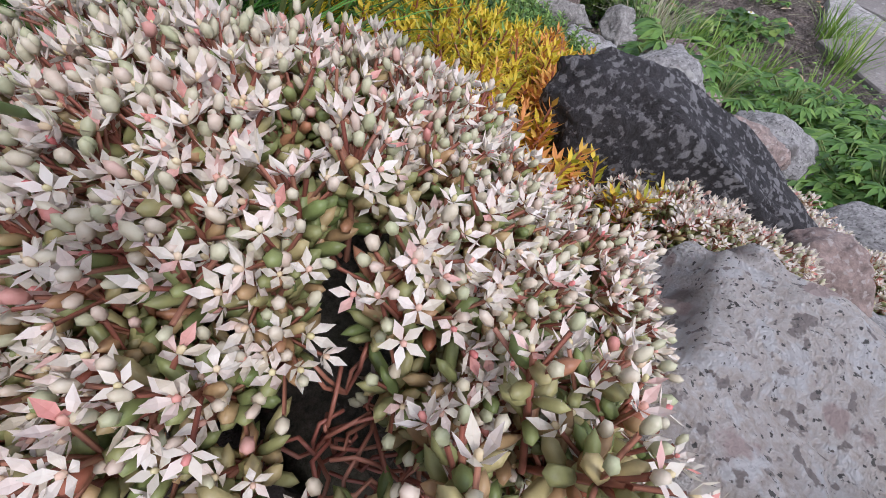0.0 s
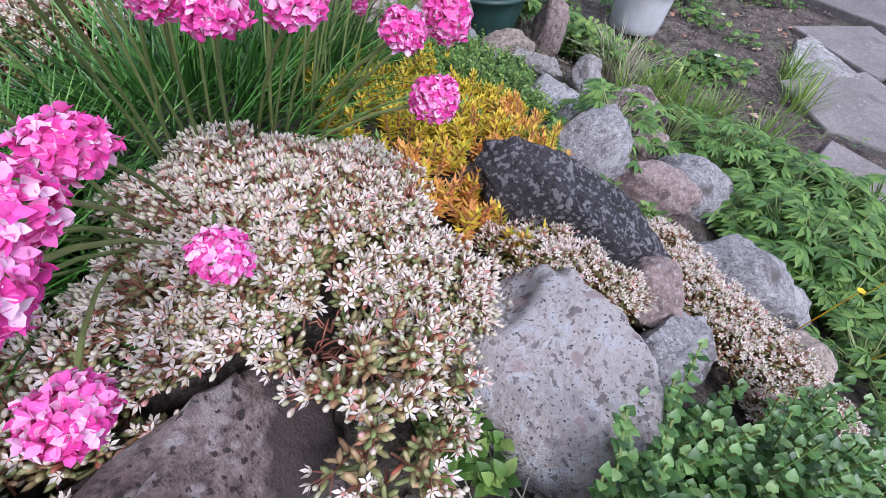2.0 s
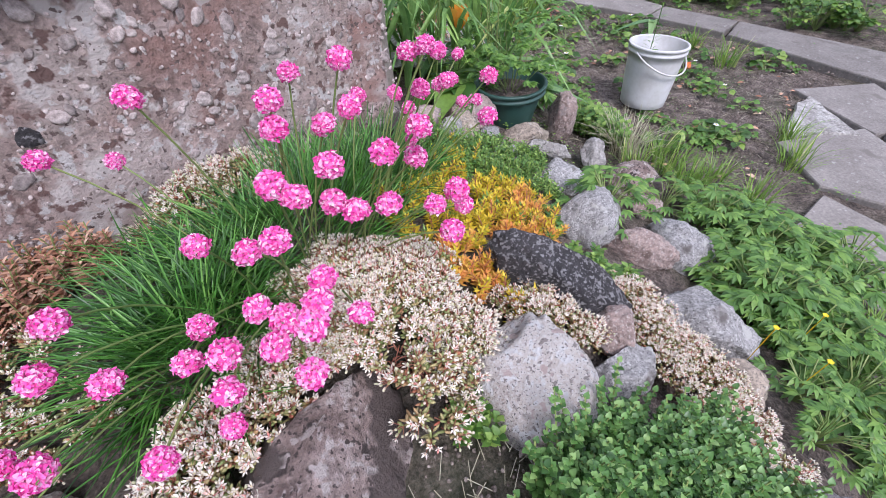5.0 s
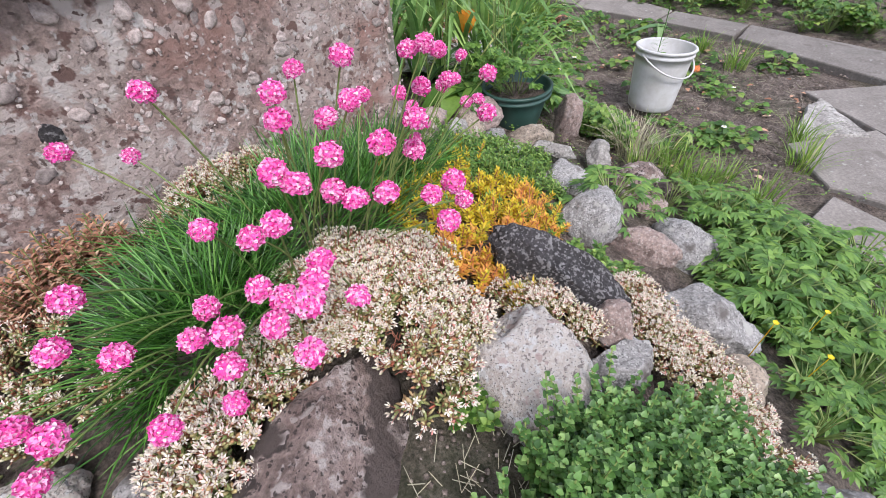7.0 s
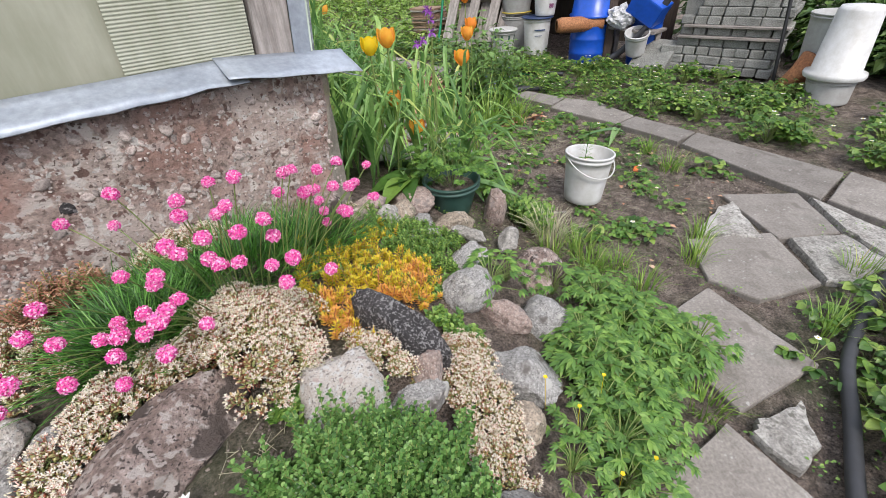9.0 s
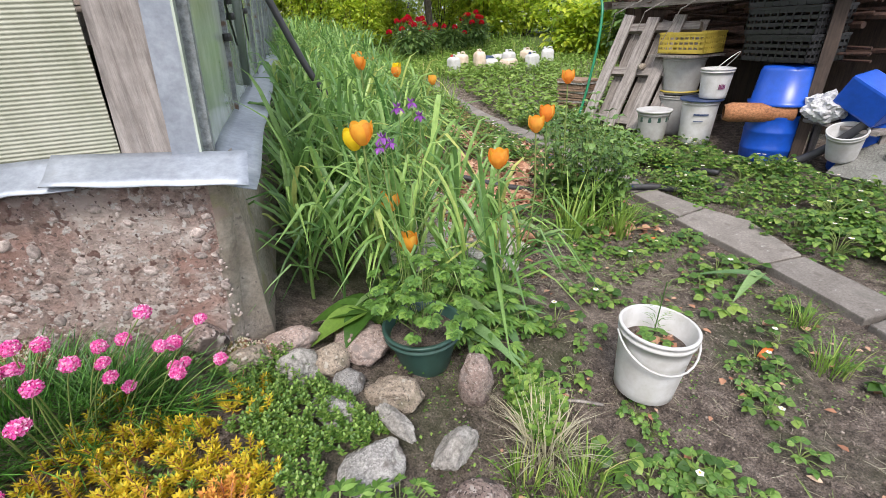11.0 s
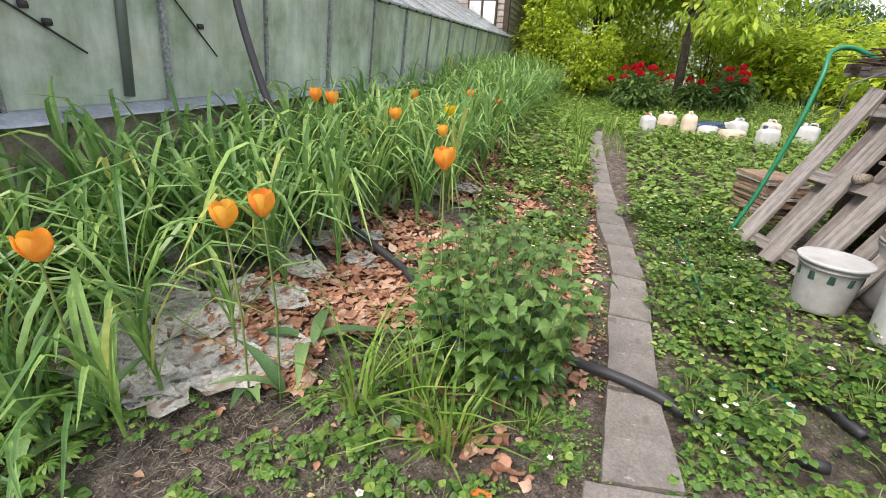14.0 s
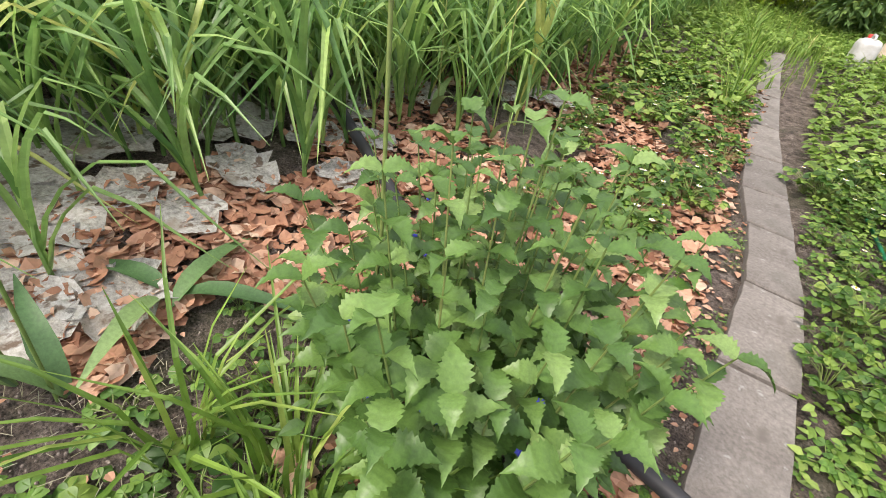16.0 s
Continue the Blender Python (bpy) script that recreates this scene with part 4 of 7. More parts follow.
rock((-1.14, -0.68, 0.49), (0.065, 0.07, 0.06), 10, GREYROCK, "grey stone at the edge of the bed", 58, 0.2)
rock((-1.23, -0.72, 0.49), (0.075, 0.06, 0.055), 40, GREYROCK, "pale grey stone at the bed edge", 60, 0.4)
rock((-1.25, -0.56, 0.49), (0.07, 0.06, 0.06), 0, GRANITE, "pale grey stone half under the thrift", 61)


# ---- stonecrop mats ----
def stonecrop(name, label, patches, dome, size=1.0, open_share=0.5, seed=1):
    """A mat of flowering stonecrop. patches: centre, radii, turn, sprigs; dome: how high it swells in the middle."""
    t = thing(name, label, "plant", on_ground(patches[0][0], patches[0][1]), kind="stuff")
    ox, oy, oz = t.location
    lv, bd, fl, st, ht = Shape(), Shape(), Shape(), Shape(), Shape()
    for cx, cy, rx, ry, turn, count in patches:
        for x, y, r in scatter(cx, cy, rx, ry, count, turn):
            if dome > 0.1 and blob_inside(x, y, -0.878, -0.752, 0.085, 0.075) < 1:
                continue
            hollow = dome > 0.1 and blob_inside(x, y, -0.780, -0.742, 0.026, 0.020, 20) < 1
            lift = dome * (1 - r * r) ** 0.5 if r < 1 else 0
            g = ground_z(x, y) + lift - 0.02
            tall = U(0.020, 0.040) * size
            out = Vector((x - cx, y - cy, 0)) / max(rx, ry) * (1.1 if dome > 0.1 else 0.75)
            way = (Vector((U(-0.3, 0.3), U(-0.3, 0.3), 1)) + out * (0.4 + r)).normalized()
            base = Vector((x - ox, y - oy, g - oz))
            top = base + way * tall
            if hollow:
                for k in range(4):
                    a = U(0, 6.28)
                    e = base + Vector((math.cos(a), math.sin(a), 0)) * U(0.01, 0.028) + Vector((0, 0, U(-0.004, 0.018)))
                    st.tube([base - way * 0.012, base.lerp(e, 0.3) + Vector((U(-0.005, 0.005), U(-0.005, 0.005), 0.006)), base.lerp(e, 0.7) + Vector((U(-0.004, 0.004), U(-0.004, 0.004), 0.008)), e], 0.0009, 5, False)
                continue
            st.tube([base - way * 0.012, top], 0.0011 * size, 4, False)
            for k in range(13):
                a = k * 2.4 + U(0, 0.5)
                h = (k + 0.5) / 13
                d = Vector((math.cos(a), math.sin(a), 0.15 + 0.7 * h)) + way * 0.3
                lv.plump(base + way * tall * (0.05 + 0.82 * h), d, U(0.010, 0.0165) * size * (1.05 - 0.25 * h), U(0.0019, 0.0028) * size)
            u0 = way.orthogonal().normalized()
            w0 = way.cross(u0)
            blooms = rnd.randint(4, 8)
            for k in range(blooms):
                a = k * 2.4 + U(-0.3, 0.3)
                q = 0.0115 * size * math.sqrt((k + 0.2) / blooms)
                e0 = u0 * math.cos(a) + w0 * math.sin(a)
                p = top + e0 * q + way * (0.004 * size * (1 - k / blooms) + U(-0.002, 0.003) * size)
                st.tube([top - way * 0.010 * size, p], 0.0007 * size, 3, False)
                d = (way + e0 * (0.2 + 0.75 * k / blooms) + Vector((U(-0.2, 0.2), U(-0.2, 0.2), U(-0.1, 0.2)))).normalized()
                if rnd.random() < open_share:
                    u = d.orthogonal().normalized()
                    w = d.cross(u)
                    L = U(0.0052, 0.0073) * size
                    a0, cup = U(0, 6), U(0.4, 1.3)
                    for z in range(5):
                        e = u * math.cos(a0 + z * 1.2566) + w * math.sin(a0 + z * 1.2566)
                        sd = d.cross(e)
                        m = p + e * L * 0.45 + d * L * 0.42 * cup
                        tip = p + e * L * (1.05 - 0.3 * cup) + d * L * 0.85 * cup
                        fl.add([p, m - sd * L * 0.21, tip, m + sd * L * 0.21, m - d * L * 0.09], [(0, 1, 2, 4), (0, 4, 2, 3)])
                    ht.plump(p, d, L * 0.5, L * 0.15)
                else:
                    bd.plump(p, d, U(0.0052, 0.0074) * size, U(0.0015, 0.0022) * size)
    part("foliage", lv, SEDLEAF, t, "plump olive and tan leaves", smooth=True)
    part("buds", bd, SEDBUD, t, "cream and pinkish buds", smooth=True)
    part("flowers", fl, SEDFLOWER, t, "white star flowers")
    part("hearts", ht, SEDHEART, t, "yellowish and red flower hearts", smooth=True)
    part("stems", st, REDSTEM, t, "thin red stems", smooth=True)
    return t


stonecrop("flowering_stonecrop", "dome of white-flowering stonecrop spilling over rocks",
          [(-0.722, -0.640, 0.138, 0.158, 0, 700), (-0.79, -0.80, 0.050, 0.045, 30, 34), (-0.755, -0.79, 0.050, 0.040, 0, 24)], 0.12, 1.2, 0.5)
stonecrop("flowering_stonecrop", "pale stonecrop spreading over the brown rock",
          [(-1.02, -0.66, 0.16, 0.075, 35, 210), (-1.13, -0.735, 0.05, 0.04, 0, 40), (-0.90, -0.62, 0.05, 0.06, 20, 50)], 0.06, 1.2, 0.6)
stonecrop("flowering_stonecrop", "small pink stonecrop tuft between stones",
          [(-0.485, -0.835, 0.045, 0.085, 20, 120)], 0.065, 1.0, 0.6)
stonecrop("flowering_stonecrop", "cream stonecrop running down between boulders",
          [(-0.33, -1.06, 0.085, 0.20, -25, 330), (-0.46, -1.21, 0.07, 0.09, 0, 110), (-0.24, -0.93, 0.05, 0.06, 0, 60)], 0.05, 1.0, 0.6)
stonecrop("flowering_stonecrop", "stonecrop fringe along the foundation",
          [(-1.22, -0.32, 0.12, 0.17, 0, 170), (-0.62, -0.11, 0.40, 0.035, 0, 120), (-0.16, -0.10, 0.08, 0.03, 0, 40)], 0.03, 1.1, 0.35)
stonecrop("flowering_stonecrop", "cream stonecrop cushion rising against the foundation", [(-0.74, -0.135, 0.17, 0.055, 0, 190)], 0.10, 1.1, 0.5)


def golden_stonecrop():
    t = thing("golden_stonecrop", "yellow and orange needle-leaved stonecrop mat", "plant", on_ground(-0.3, -0.5), kind="stuff")
    ox, oy, oz = t.location
    tints = [Shape(), Shape(), Shape()]
    st = Shape()
    for cx, cy, rx, ry, turn, count in ((-0.33, -0.48, 0.21, 0.15, 10, 250), (-0.50, -0.68, 0.05, 0.12, -10, 60), (-0.20, -0.60, 0.13, 0.08, 40, 95), (-0.14, -0.50, 0.08, 0.09, 0, 45), (-0.10, -0.27, 0.10, 0.05, 0, 25), (-0.42, -0.3, 0.03, 0.05, 0, 8)):
        for x, y, r in scatter(cx, cy, rx, ry, count, turn):
            base = Vector((x - ox, y - oy, ground_z(x, y) - oz - 0.01))
            way = Vector((U(-0.5, 0.5), U(-0.5, 0.5) - 0.15, 1)).normalized()
            tall = U(0.025, 0.085)
            warm = noise.noise(Vector((x * 9, y * 9, 1))) + 0.9 * smooth(-0.42, -0.60, y) + U(-0.35, 0.35)
            k0 = 1 if warm > 0.85 else (2 if U(0, 1) < 0.14 else 0)
            st.tube([base, base + way * tall], 0.0013, 4, False)
            for k in range(26):
                h = 0.3 + 0.7 * (k / 26) ** 0.8
                a = k * 2.4
                d = Vector((math.cos(a), math.sin(a), 0)) + way * (0.15 + 1.0 * h ** 4)
                tints[k0].leaf(base + way * tall * h, d, way, U(0.015, 0.024) * (1.1 - 0.35 * h), 0.0026, -0.15, 0.2, 2)
    part("needles", tints[0], GOLD, t, "golden yellow needles")
    part("needles", tints[1], AMBER, t, "orange needles")
    part("needles", tints[2], MATGREEN, t, "green needles")
    part("stems", st, REDSTEM, t)


golden_stonecrop()


def leafy_mat(name, label, patches, mat, tall, leaf, width, per=14, dome=0.0, category="plant"):
    """A low mat of upright leafy shoots with pairs of small leaves."""
    t = thing(name, label, category, on_ground(patches[0][0], patches[0][1]), kind="stuff")
    ox, oy, oz = t.location
    s, st = Shape(), Shape()
    for cx, cy, rx, ry, turn, count in patches:
        for x, y, r in scatter(cx, cy, rx, ry, count, turn):
            base = Vector((x - ox, y - oy, ground_z(x, y) - oz + dome * (1 - r) - 0.005))
            way = Vector((U(-0.4, 0.4), U(-0.4, 0.4), 1)).normalized()
            h0 = tall * U(0.4, 1.2) * (1 + 0.3 * noise.noise(Vector((x * 14, y * 14, 6))))
            st.tube([base, base + way * h0], 0.0012, 3, False)
            for k in range(per):
                h = 0.15 + 0.85 * k / per
                a = (k // 2) * 1.57 + (k % 2) * math.pi + U(-0.3, 0.3)
                d = Vector((math.cos(a), math.sin(a), 0.35 + 0.7 * h * h))
                s.leaf(base + way * h0 * h, d, Vector((0, 0, 1)), leaf * U(0.6, 1.1), width, 0.2, 0.2, 3)
    part("foliage", s, mat, t, smooth=True)
    part("stems", st, STEM, t)
    return t


leafy_mat("ground_cover", "bright green small-leaved ground cover mat", [(0.03, -0.33, 0.20, 0.12, -20, 420), (-0.10, -0.17, 0.13, 0.07, 0, 130), (0.0, -0.52, 0.06, 0.06, 0, 50)], MATGREEN, 0.055, 0.014, 0.0042, 12, 0.02)
leafy_mat("thyme_mat", "bushy grey-green thyme growing over the rockery edge", [(-0.68, -1.10, 0.19, 0.11, -20, 560), (-0.80, -1.20, 0.14, 0.11, 0, 360), (-0.60, -1.25, 0.10, 0.08, 0, 200)], THYME, 0.125, 0.0118, 0.0047, 22, 0.03)
leafy_mat("rockery_weeds", "pale green stonecrop rosettes between stones", [(-0.20, -0.82, 0.05, 0.10, 10, 60), (-0.11, -0.62, 0.05, 0.05, 0, 25), (-0.72, -0.86, 0.06, 0.05, 0, 40)], MATGREEN, 0.045, 0.018, 0.006, 12)
leafy_mat("dry_clump", "rusty brown dried-up clump against the foundation", [(-1.05, -0.13, 0.09, 0.045, 0, 110), (-1.15, -0.17, 0.05, 0.05, 0, 40)], LITTER, 0.09, 0.016, 0.004, 18, 0.02)
leafy_mat("houseleek", "dark red houseleek rosettes under the stonecrop", [(-0.53, -1.245, 0.035, 0.04, 0, 22)], REDSTEM, 0.025, 0.02, 0.006, 16)
leafy_mat("parsley_clump", "curly green parsley clump beside the upright stone", [(0.76, -0.36, 0.085, 0.13, -10, 170)], MATGREEN, 0.10, 0.024, 0.010, 9, 0.05)


# ---- thrift ----
HEADS = [(-0.880, -0.755, 0.735), (-0.861, -0.745, 0.745), (-0.971, -0.264, 0.781), (-0.850, -0.371, 0.854), (-0.880, -0.150, 0.688), (-0.906, -0.581, 0.758), (-1.055, -0.545, 0.74), (-1.096, -0.564, 0.703),
         (-1.051, -0.616, 0.692), (-0.985, -0.643, 0.676), (-0.951, -0.601, 0.670), (-0.953, -0.678, 0.690), (-0.973, -0.704, 0.668), (-0.992, -0.680, 0.580),
         (-1.051, -0.723, 0.671), (-0.913, -0.721, 0.699), (-0.898, -0.744, 0.649), (-0.900, -0.671, 0.712), (-0.885, -0.700, 0.702), (-0.835, -0.715, 0.735),
         (-0.812, -0.732, 0.664), (-0.859, -0.580, 0.711), (-0.851, -0.670, 0.778), (-0.746, -0.623, 0.742), (-0.735, -0.655, 0.735), (-0.700, -0.680, 0.737),
         (-0.81, -0.61, 0.80), (-0.741, -0.629, 0.797), (-0.676, -0.656, 0.793), (-0.601, -0.632, 0.738), (-0.758, -0.554, 0.830), (-0.749, -0.547, 0.861),
         (-0.683, -0.545, 0.798), (-0.669, -0.592, 0.833), (-0.658, -0.440, 0.837), (-0.617, -0.662, 0.804), (-0.431, -0.480, 0.740), (-0.644, -0.707, 0.713),
         (-0.592, -0.703, 0.705), (-0.629, -0.723, 0.664), (-0.475, -0.616, 0.560), (-0.613, -0.510, 0.857), (-0.503, -0.532, 0.837), (-0.493, -0.563, 0.849),
         (-0.20, -0.425, 0.608), (-0.23, -0.38, 0.66), (-0.40, -0.50, 0.80), (-0.797, -0.634, 0.785), (-1.186, -0.615, 0.604), (-1.14, -0.63, 0.66), (-1.16, -0.60, 0.67), (-0.35, -0.47, 0.72),
         (-0.334, -0.292, 0.644), (-0.358, -0.361, 0.635), (-0.354, -0.368, 0.598), (-0.342, -0.341, 0.540), (-0.258, -0.287, 0.528), (-0.239, -0.266, 0.521), (-0.136, -0.33, 0.553),
         (-0.148, -0.33, 0.679), (-0.257, -0.33, 0.727), (-0.466, -0.33, 0.697), (-0.366, -0.33, 0.662), (-0.221, -0.33, 0.629), (-0.352, -0.577, 0.757), (-0.385, -0.601, 0.700), (-0.453, -0.501, 0.751)]


def thrift_head_mesh(seed):
    r = random.Random(seed)
    s = Shape()
    for k in range(86):
        z = 1 - 1.6 * (k + 0.5) / 86
        a = k * 2.39996
        q = math.sqrt(max(0, 1 - z * z))
        d = Vector((q * math.cos(a), q * math.sin(a), z))
        c = d * r.uniform(0.0092, 0.0122)
        u = d.orthogonal().normalized()
        w = d.cross(u)
        for j in range(5):
            b = j * 1.2566 + r.uniform(0, 1)
            e = (u * math.cos(b) + w * math.sin(b))
            sd = d.cross(e)
            L = r.uniform(0.0032, 0.0056)
            s.leaf(c + d * L * 0.25, e + d * r.uniform(0.25, 0.9), d, L, L * 0.36, r.uniform(-0.5, 0.6), r.uniform(0.2, 0.9), 3, -0.35)
    return s.data("flower_head", True)


def build_thrift():
    t = thing("thrift_plant", "clump of grassy thrift with round pink flower heads", "plant", on_ground(-0.68, -0.32))
    ox, oy, oz = t.location
    s = Shape()
    for cx, cy, rx, ry, turn, count in ((-0.66, -0.30, 0.35, 0.16, 8, 1750), (-0.95, -0.43, 0.15, 0.12, 30, 700), (-0.42, -0.25, 0.12, 0.10, 0, 300)):
        for x, y, r in scatter(cx, cy, rx, ry, count, turn):
            dx, dy = (x - cx) / rx, (y - cy) / ry
            a = math.atan2(dy, dx) + rnd.gauss(0, 0.9)
            L = U(0.08, 0.19)
            lean = 0.25 + 0.9 * r * U(0.4, 1.2)
            d = Vector((math.cos(a) * lean, math.sin(a) * lean, 1)).normalized()
            b = Vector((x - ox, y - oy, ground_z(x, y) - oz - 0.01 + 0.05 * (1 - r)))
            side = Vector((-math.sin(a), math.cos(a), 0))
            pts = [b + d * L * u + Vector((math.cos(a), math.sin(a), -0.9)) * (0.35 * L * u * u * lean) for u in (0, 0.4, 0.75, 1)]
            s.ribbon(pts, [0.0017, 0.0017, 0.0013, 0.0002], side, 0.5)
    tagged(part("grassy_foliage", s, THRIFTLEAF, t, "dense fine dark green blades"), kind="stuff")
    heads = [thrift_head_mesh(k) for k in range(4)]
    for k, (x, y, z) in enumerate(HEADS):
        fx, fy = -0.66 + (x + 0.66) * 0.62 + U(-0.03, 0.03), -0.33 + (y + 0.33) * 0.45 + U(-0.03, 0.03)
        b = Vector((fx - ox, fy - oy, ground_z(fx, fy) - oz))
        h = Vector((x - ox, y - oy, z - oz))
        m = (b + h) / 2 + Vector((0, 0, 0.035)) + Vector((b.x - h.x, b.y - h.y, 0)) * 0.12
        pts = [b * (1 - u) ** 2 + m * 2 * u * (1 - u) + h * u * u for u in (0, 0.2, 0.4, 0.6, 0.8, 1)]
        st = part("flower_stem", Shape().tube(pts, 0.0016, 5, False), STEM, t, smooth=True)
        hd = part("flower_head", heads[k % 4], PINK, st, "round pink thrift flower")
        sc = U(1.0, 1.24)
        hd.matrix_basis = Matrix.Translation(h) @ pose(0, 0, 0, U(-25, 25), U(-25, 25), U(0, 360)) @ Matrix.Diagonal((sc, sc, sc * 0.92, 1))
    return t


build_thrift()


# ---- broad-leaved weeds and strawberries ----
def lobed(s, base, way, up, L, fingers=5, spread=2.2, width=0.16):
    """A palmate leaf of several fingers."""
    way = Vector(way).normalized()
    side = way.cross(Vector(up))
    if side.length < 1e-3:
        side = way.orthogonal()
    side.normalize()
    for k in range(fingers):
        a = (k / (fingers - 1) - 0.5) * spread
        d = way * math.cos(a) + side * math.sin(a)
        s.leaf(base, d, up, L * (1 - 0.25 * abs(a) / spread), L * width, 0.25, 0.25, 3)


def trifoliate(s, base, way, up, L, wide=0.42):
    way = Vector(way).normalized()
    side = way.cross(Vector(up))
    if side.length < 1e-3:
        side = way.orthogonal()
    side.normalize()
    for a, f in ((0, 1.0), (1.15, 0.92), (-1.15, 0.92)):
        d = way * math.cos(a) + side * math.sin(a)
        s.leaf(base, d, Vector(up) + side * (0.25 * a), L * f, L * wide * 1.08, 0.28, 0.16, 5)


def rosette(leaves, reach, tall, L, make, mat, name, seed, flowers=0):
    """One plant: leaf stalks from a crown, each with one compound leaf; small white flowers on some."""
    global rnd
    keep, rnd = rnd, random.Random(seed)
    p = thing(name, "", "plant")
    s, st, fl, ey = Shape(), Shape(), Shape(), Shape()
    for k in range(leaves):
        a = k * 2.4 + U(-0.4, 0.4)
        r = reach * U(0.25, 1.0)
        h = tall * (1.1 - 0.6 * r / reach) * U(0.7, 1.1)
        tip = Vector((math.cos(a) * r, math.sin(a) * r, h))
        st.tube([(0, 0, -0.01), (tip.x * 0.45, tip.y * 0.45, h * 0.75), tip], 0.0016, 4, False)
        up = Vector((-math.cos(a) * 0.2 + U(-0.3, 0.3), -math.sin(a) * 0.2 + U(-0.3, 0.3), 1))
        make(s, tip, (math.cos(a), math.sin(a), -0.05), up, L * U(0.7, 1.15))
    for k in range(flowers):
        a, r, h = U(0, 6.28), reach * U(0.2, 0.9), tall * U(0.9, 1.2)
        c = Vector((math.cos(a) * r, math.sin(a) * r, h))
        st.tube([(c.x * 0.3, c.y * 0.3, 0), c], 0.001, 3, False)
        for j in range(5):
            b = j * 1.2566
            e = Vector((math.cos(b), math.sin(b), 0.15))
            sd = Vector((-math.sin(b), math.cos(b), 0))
            fl.add([c, c + e * 0.008 - sd * 0.006, c + e * 0.013, c + e * 0.008 + sd * 0.006], [(0, 1, 2, 3)])
        ey.bead(c + Vector((0, 0, 0.0005)), (0, 0, 1), 0.005, 0.004)
    tagged(part("foliage", s, mat, p, smooth=True), kind="stuff")
    tagged(part("crown", st, STEM, p), kind="stuff")
    if flowers:
        tagged(part("blossom", fl, WHITEPETAL, p, "small white blossoms"), kind="stuff")
        tagged(part("blossom_centre", ey, YELLOWPETAL, p), kind="stuff")
    rnd = keep
    return p


def plant_out(models, spots, label, group, lift=0.0, scale=(0.8, 1.2)):
    used = set()
    for k, (x, y) in enumerate(spots):
        m = models[k % len(models)]
        sc = U(*scale)
        at = pose(x, y, ground_z(x, y) + lift - 0.008, 0, 0, U(0, 360)) @ Matrix.Scale(sc, 4)
        if id(m) not in used:
            used.add(id(m))
            m.matrix_basis = at
            tagged(m, label, "plant", group)
        else:
            c = copy_thing(m, Matrix())
            c.matrix_basis = at
            tagged(c, label, "plant", group)


berries = [rosette(27, 0.135, 0.15, 0.035, trifoliate, BERRYLEAF, "strawberry_plant", 100 + k, (2, 0, 1, 0, 1)[k]) for k in range(5)]
spots = []
while len(spots) < 185:
    y = -1.9 + 6.0 * rnd.random()
    x = U(2.83, 4.25) if y > -0.6 else U(2.75, 4.0)
    if y > 3.6:
        x = U(2.75, 4.9)
    if blob_inside(x, y, 4.3, 1.9, 0.38, 1.5) < 1 and y < 3.6 or (x > 3.5 and 2.35 < y < 3.5) or noise.noise(Vector((x * 2.6, y * 2.2, 3))) < -0.06:
        continue
    spots.append((x, y))
spots += [(U(2.86, 3.2), -0.2 + 4.6 * k / 18 + U(-0.12, 0.12)) for k in range(18)]
spots += [(x, -1.78 - (0.55 - x) * 0.27 - U(0.14, 0.42)) for x in [0.10 + 1.3 * k / 31 for k in range(32)]]
plant_out(berries, spots, "leafy green strawberry plant with white blossoms", "strawberry bed", scale=(0.7, 1.35))
spots = []
while len(spots) < 60:
    y = U(2.0, 5.2)
    x = U(1.55, 2.42) - 0.05 * (y - 3)
    if noise.noise(Vector((x * 2, y * 1.4, 8))) > -0.12 or y > 4.4:
        spots.append((x, y))
plant_out(berries[:3], spots, "green strawberry plant among dry brown leaves", "strawberry bed")
plant_out([rosette(8, 0.10, 0.07, 0.045, trifoliate, BERRYLEAF, "strawberry_plant", 140 + k, k) for k in range(2)],
          [(0.93, -0.62), (1.12, -0.78), (0.82, -0.18), (1.75, -0.40), (1.62, -0.05), (1.95, -0.35), (2.1, -0.72), (2.2, 0.2), (1.98, 0.1), (1.85, 0.42), (2.3, 0.5), (1.4, 0.2), (2.2, -0.2), (1.1, 0.06),
           (1.75, 0.75), (2.35, 0.85), (2.32, 0.15), (1.55, -0.62), (1.62, 0.6), (2.05, 0.55), (1.9, -0.1), (0.92, -1.82), (1.12, -1.85), (1.5, -1.95), (1.75, -1.95), (0.70, -1.80), (0.80, -1.88), (0.88, -1.76), (1.02, -1.60), (0.78, -1.62), (1.15, -1.66), (0.62, -1.92), (0.35, -2.05), (0.62, -2.1), (1.0, -2.05)],
          "small strawberry plant in bare soil", "loose strawberry plants", scale=(0.8, 1.35))

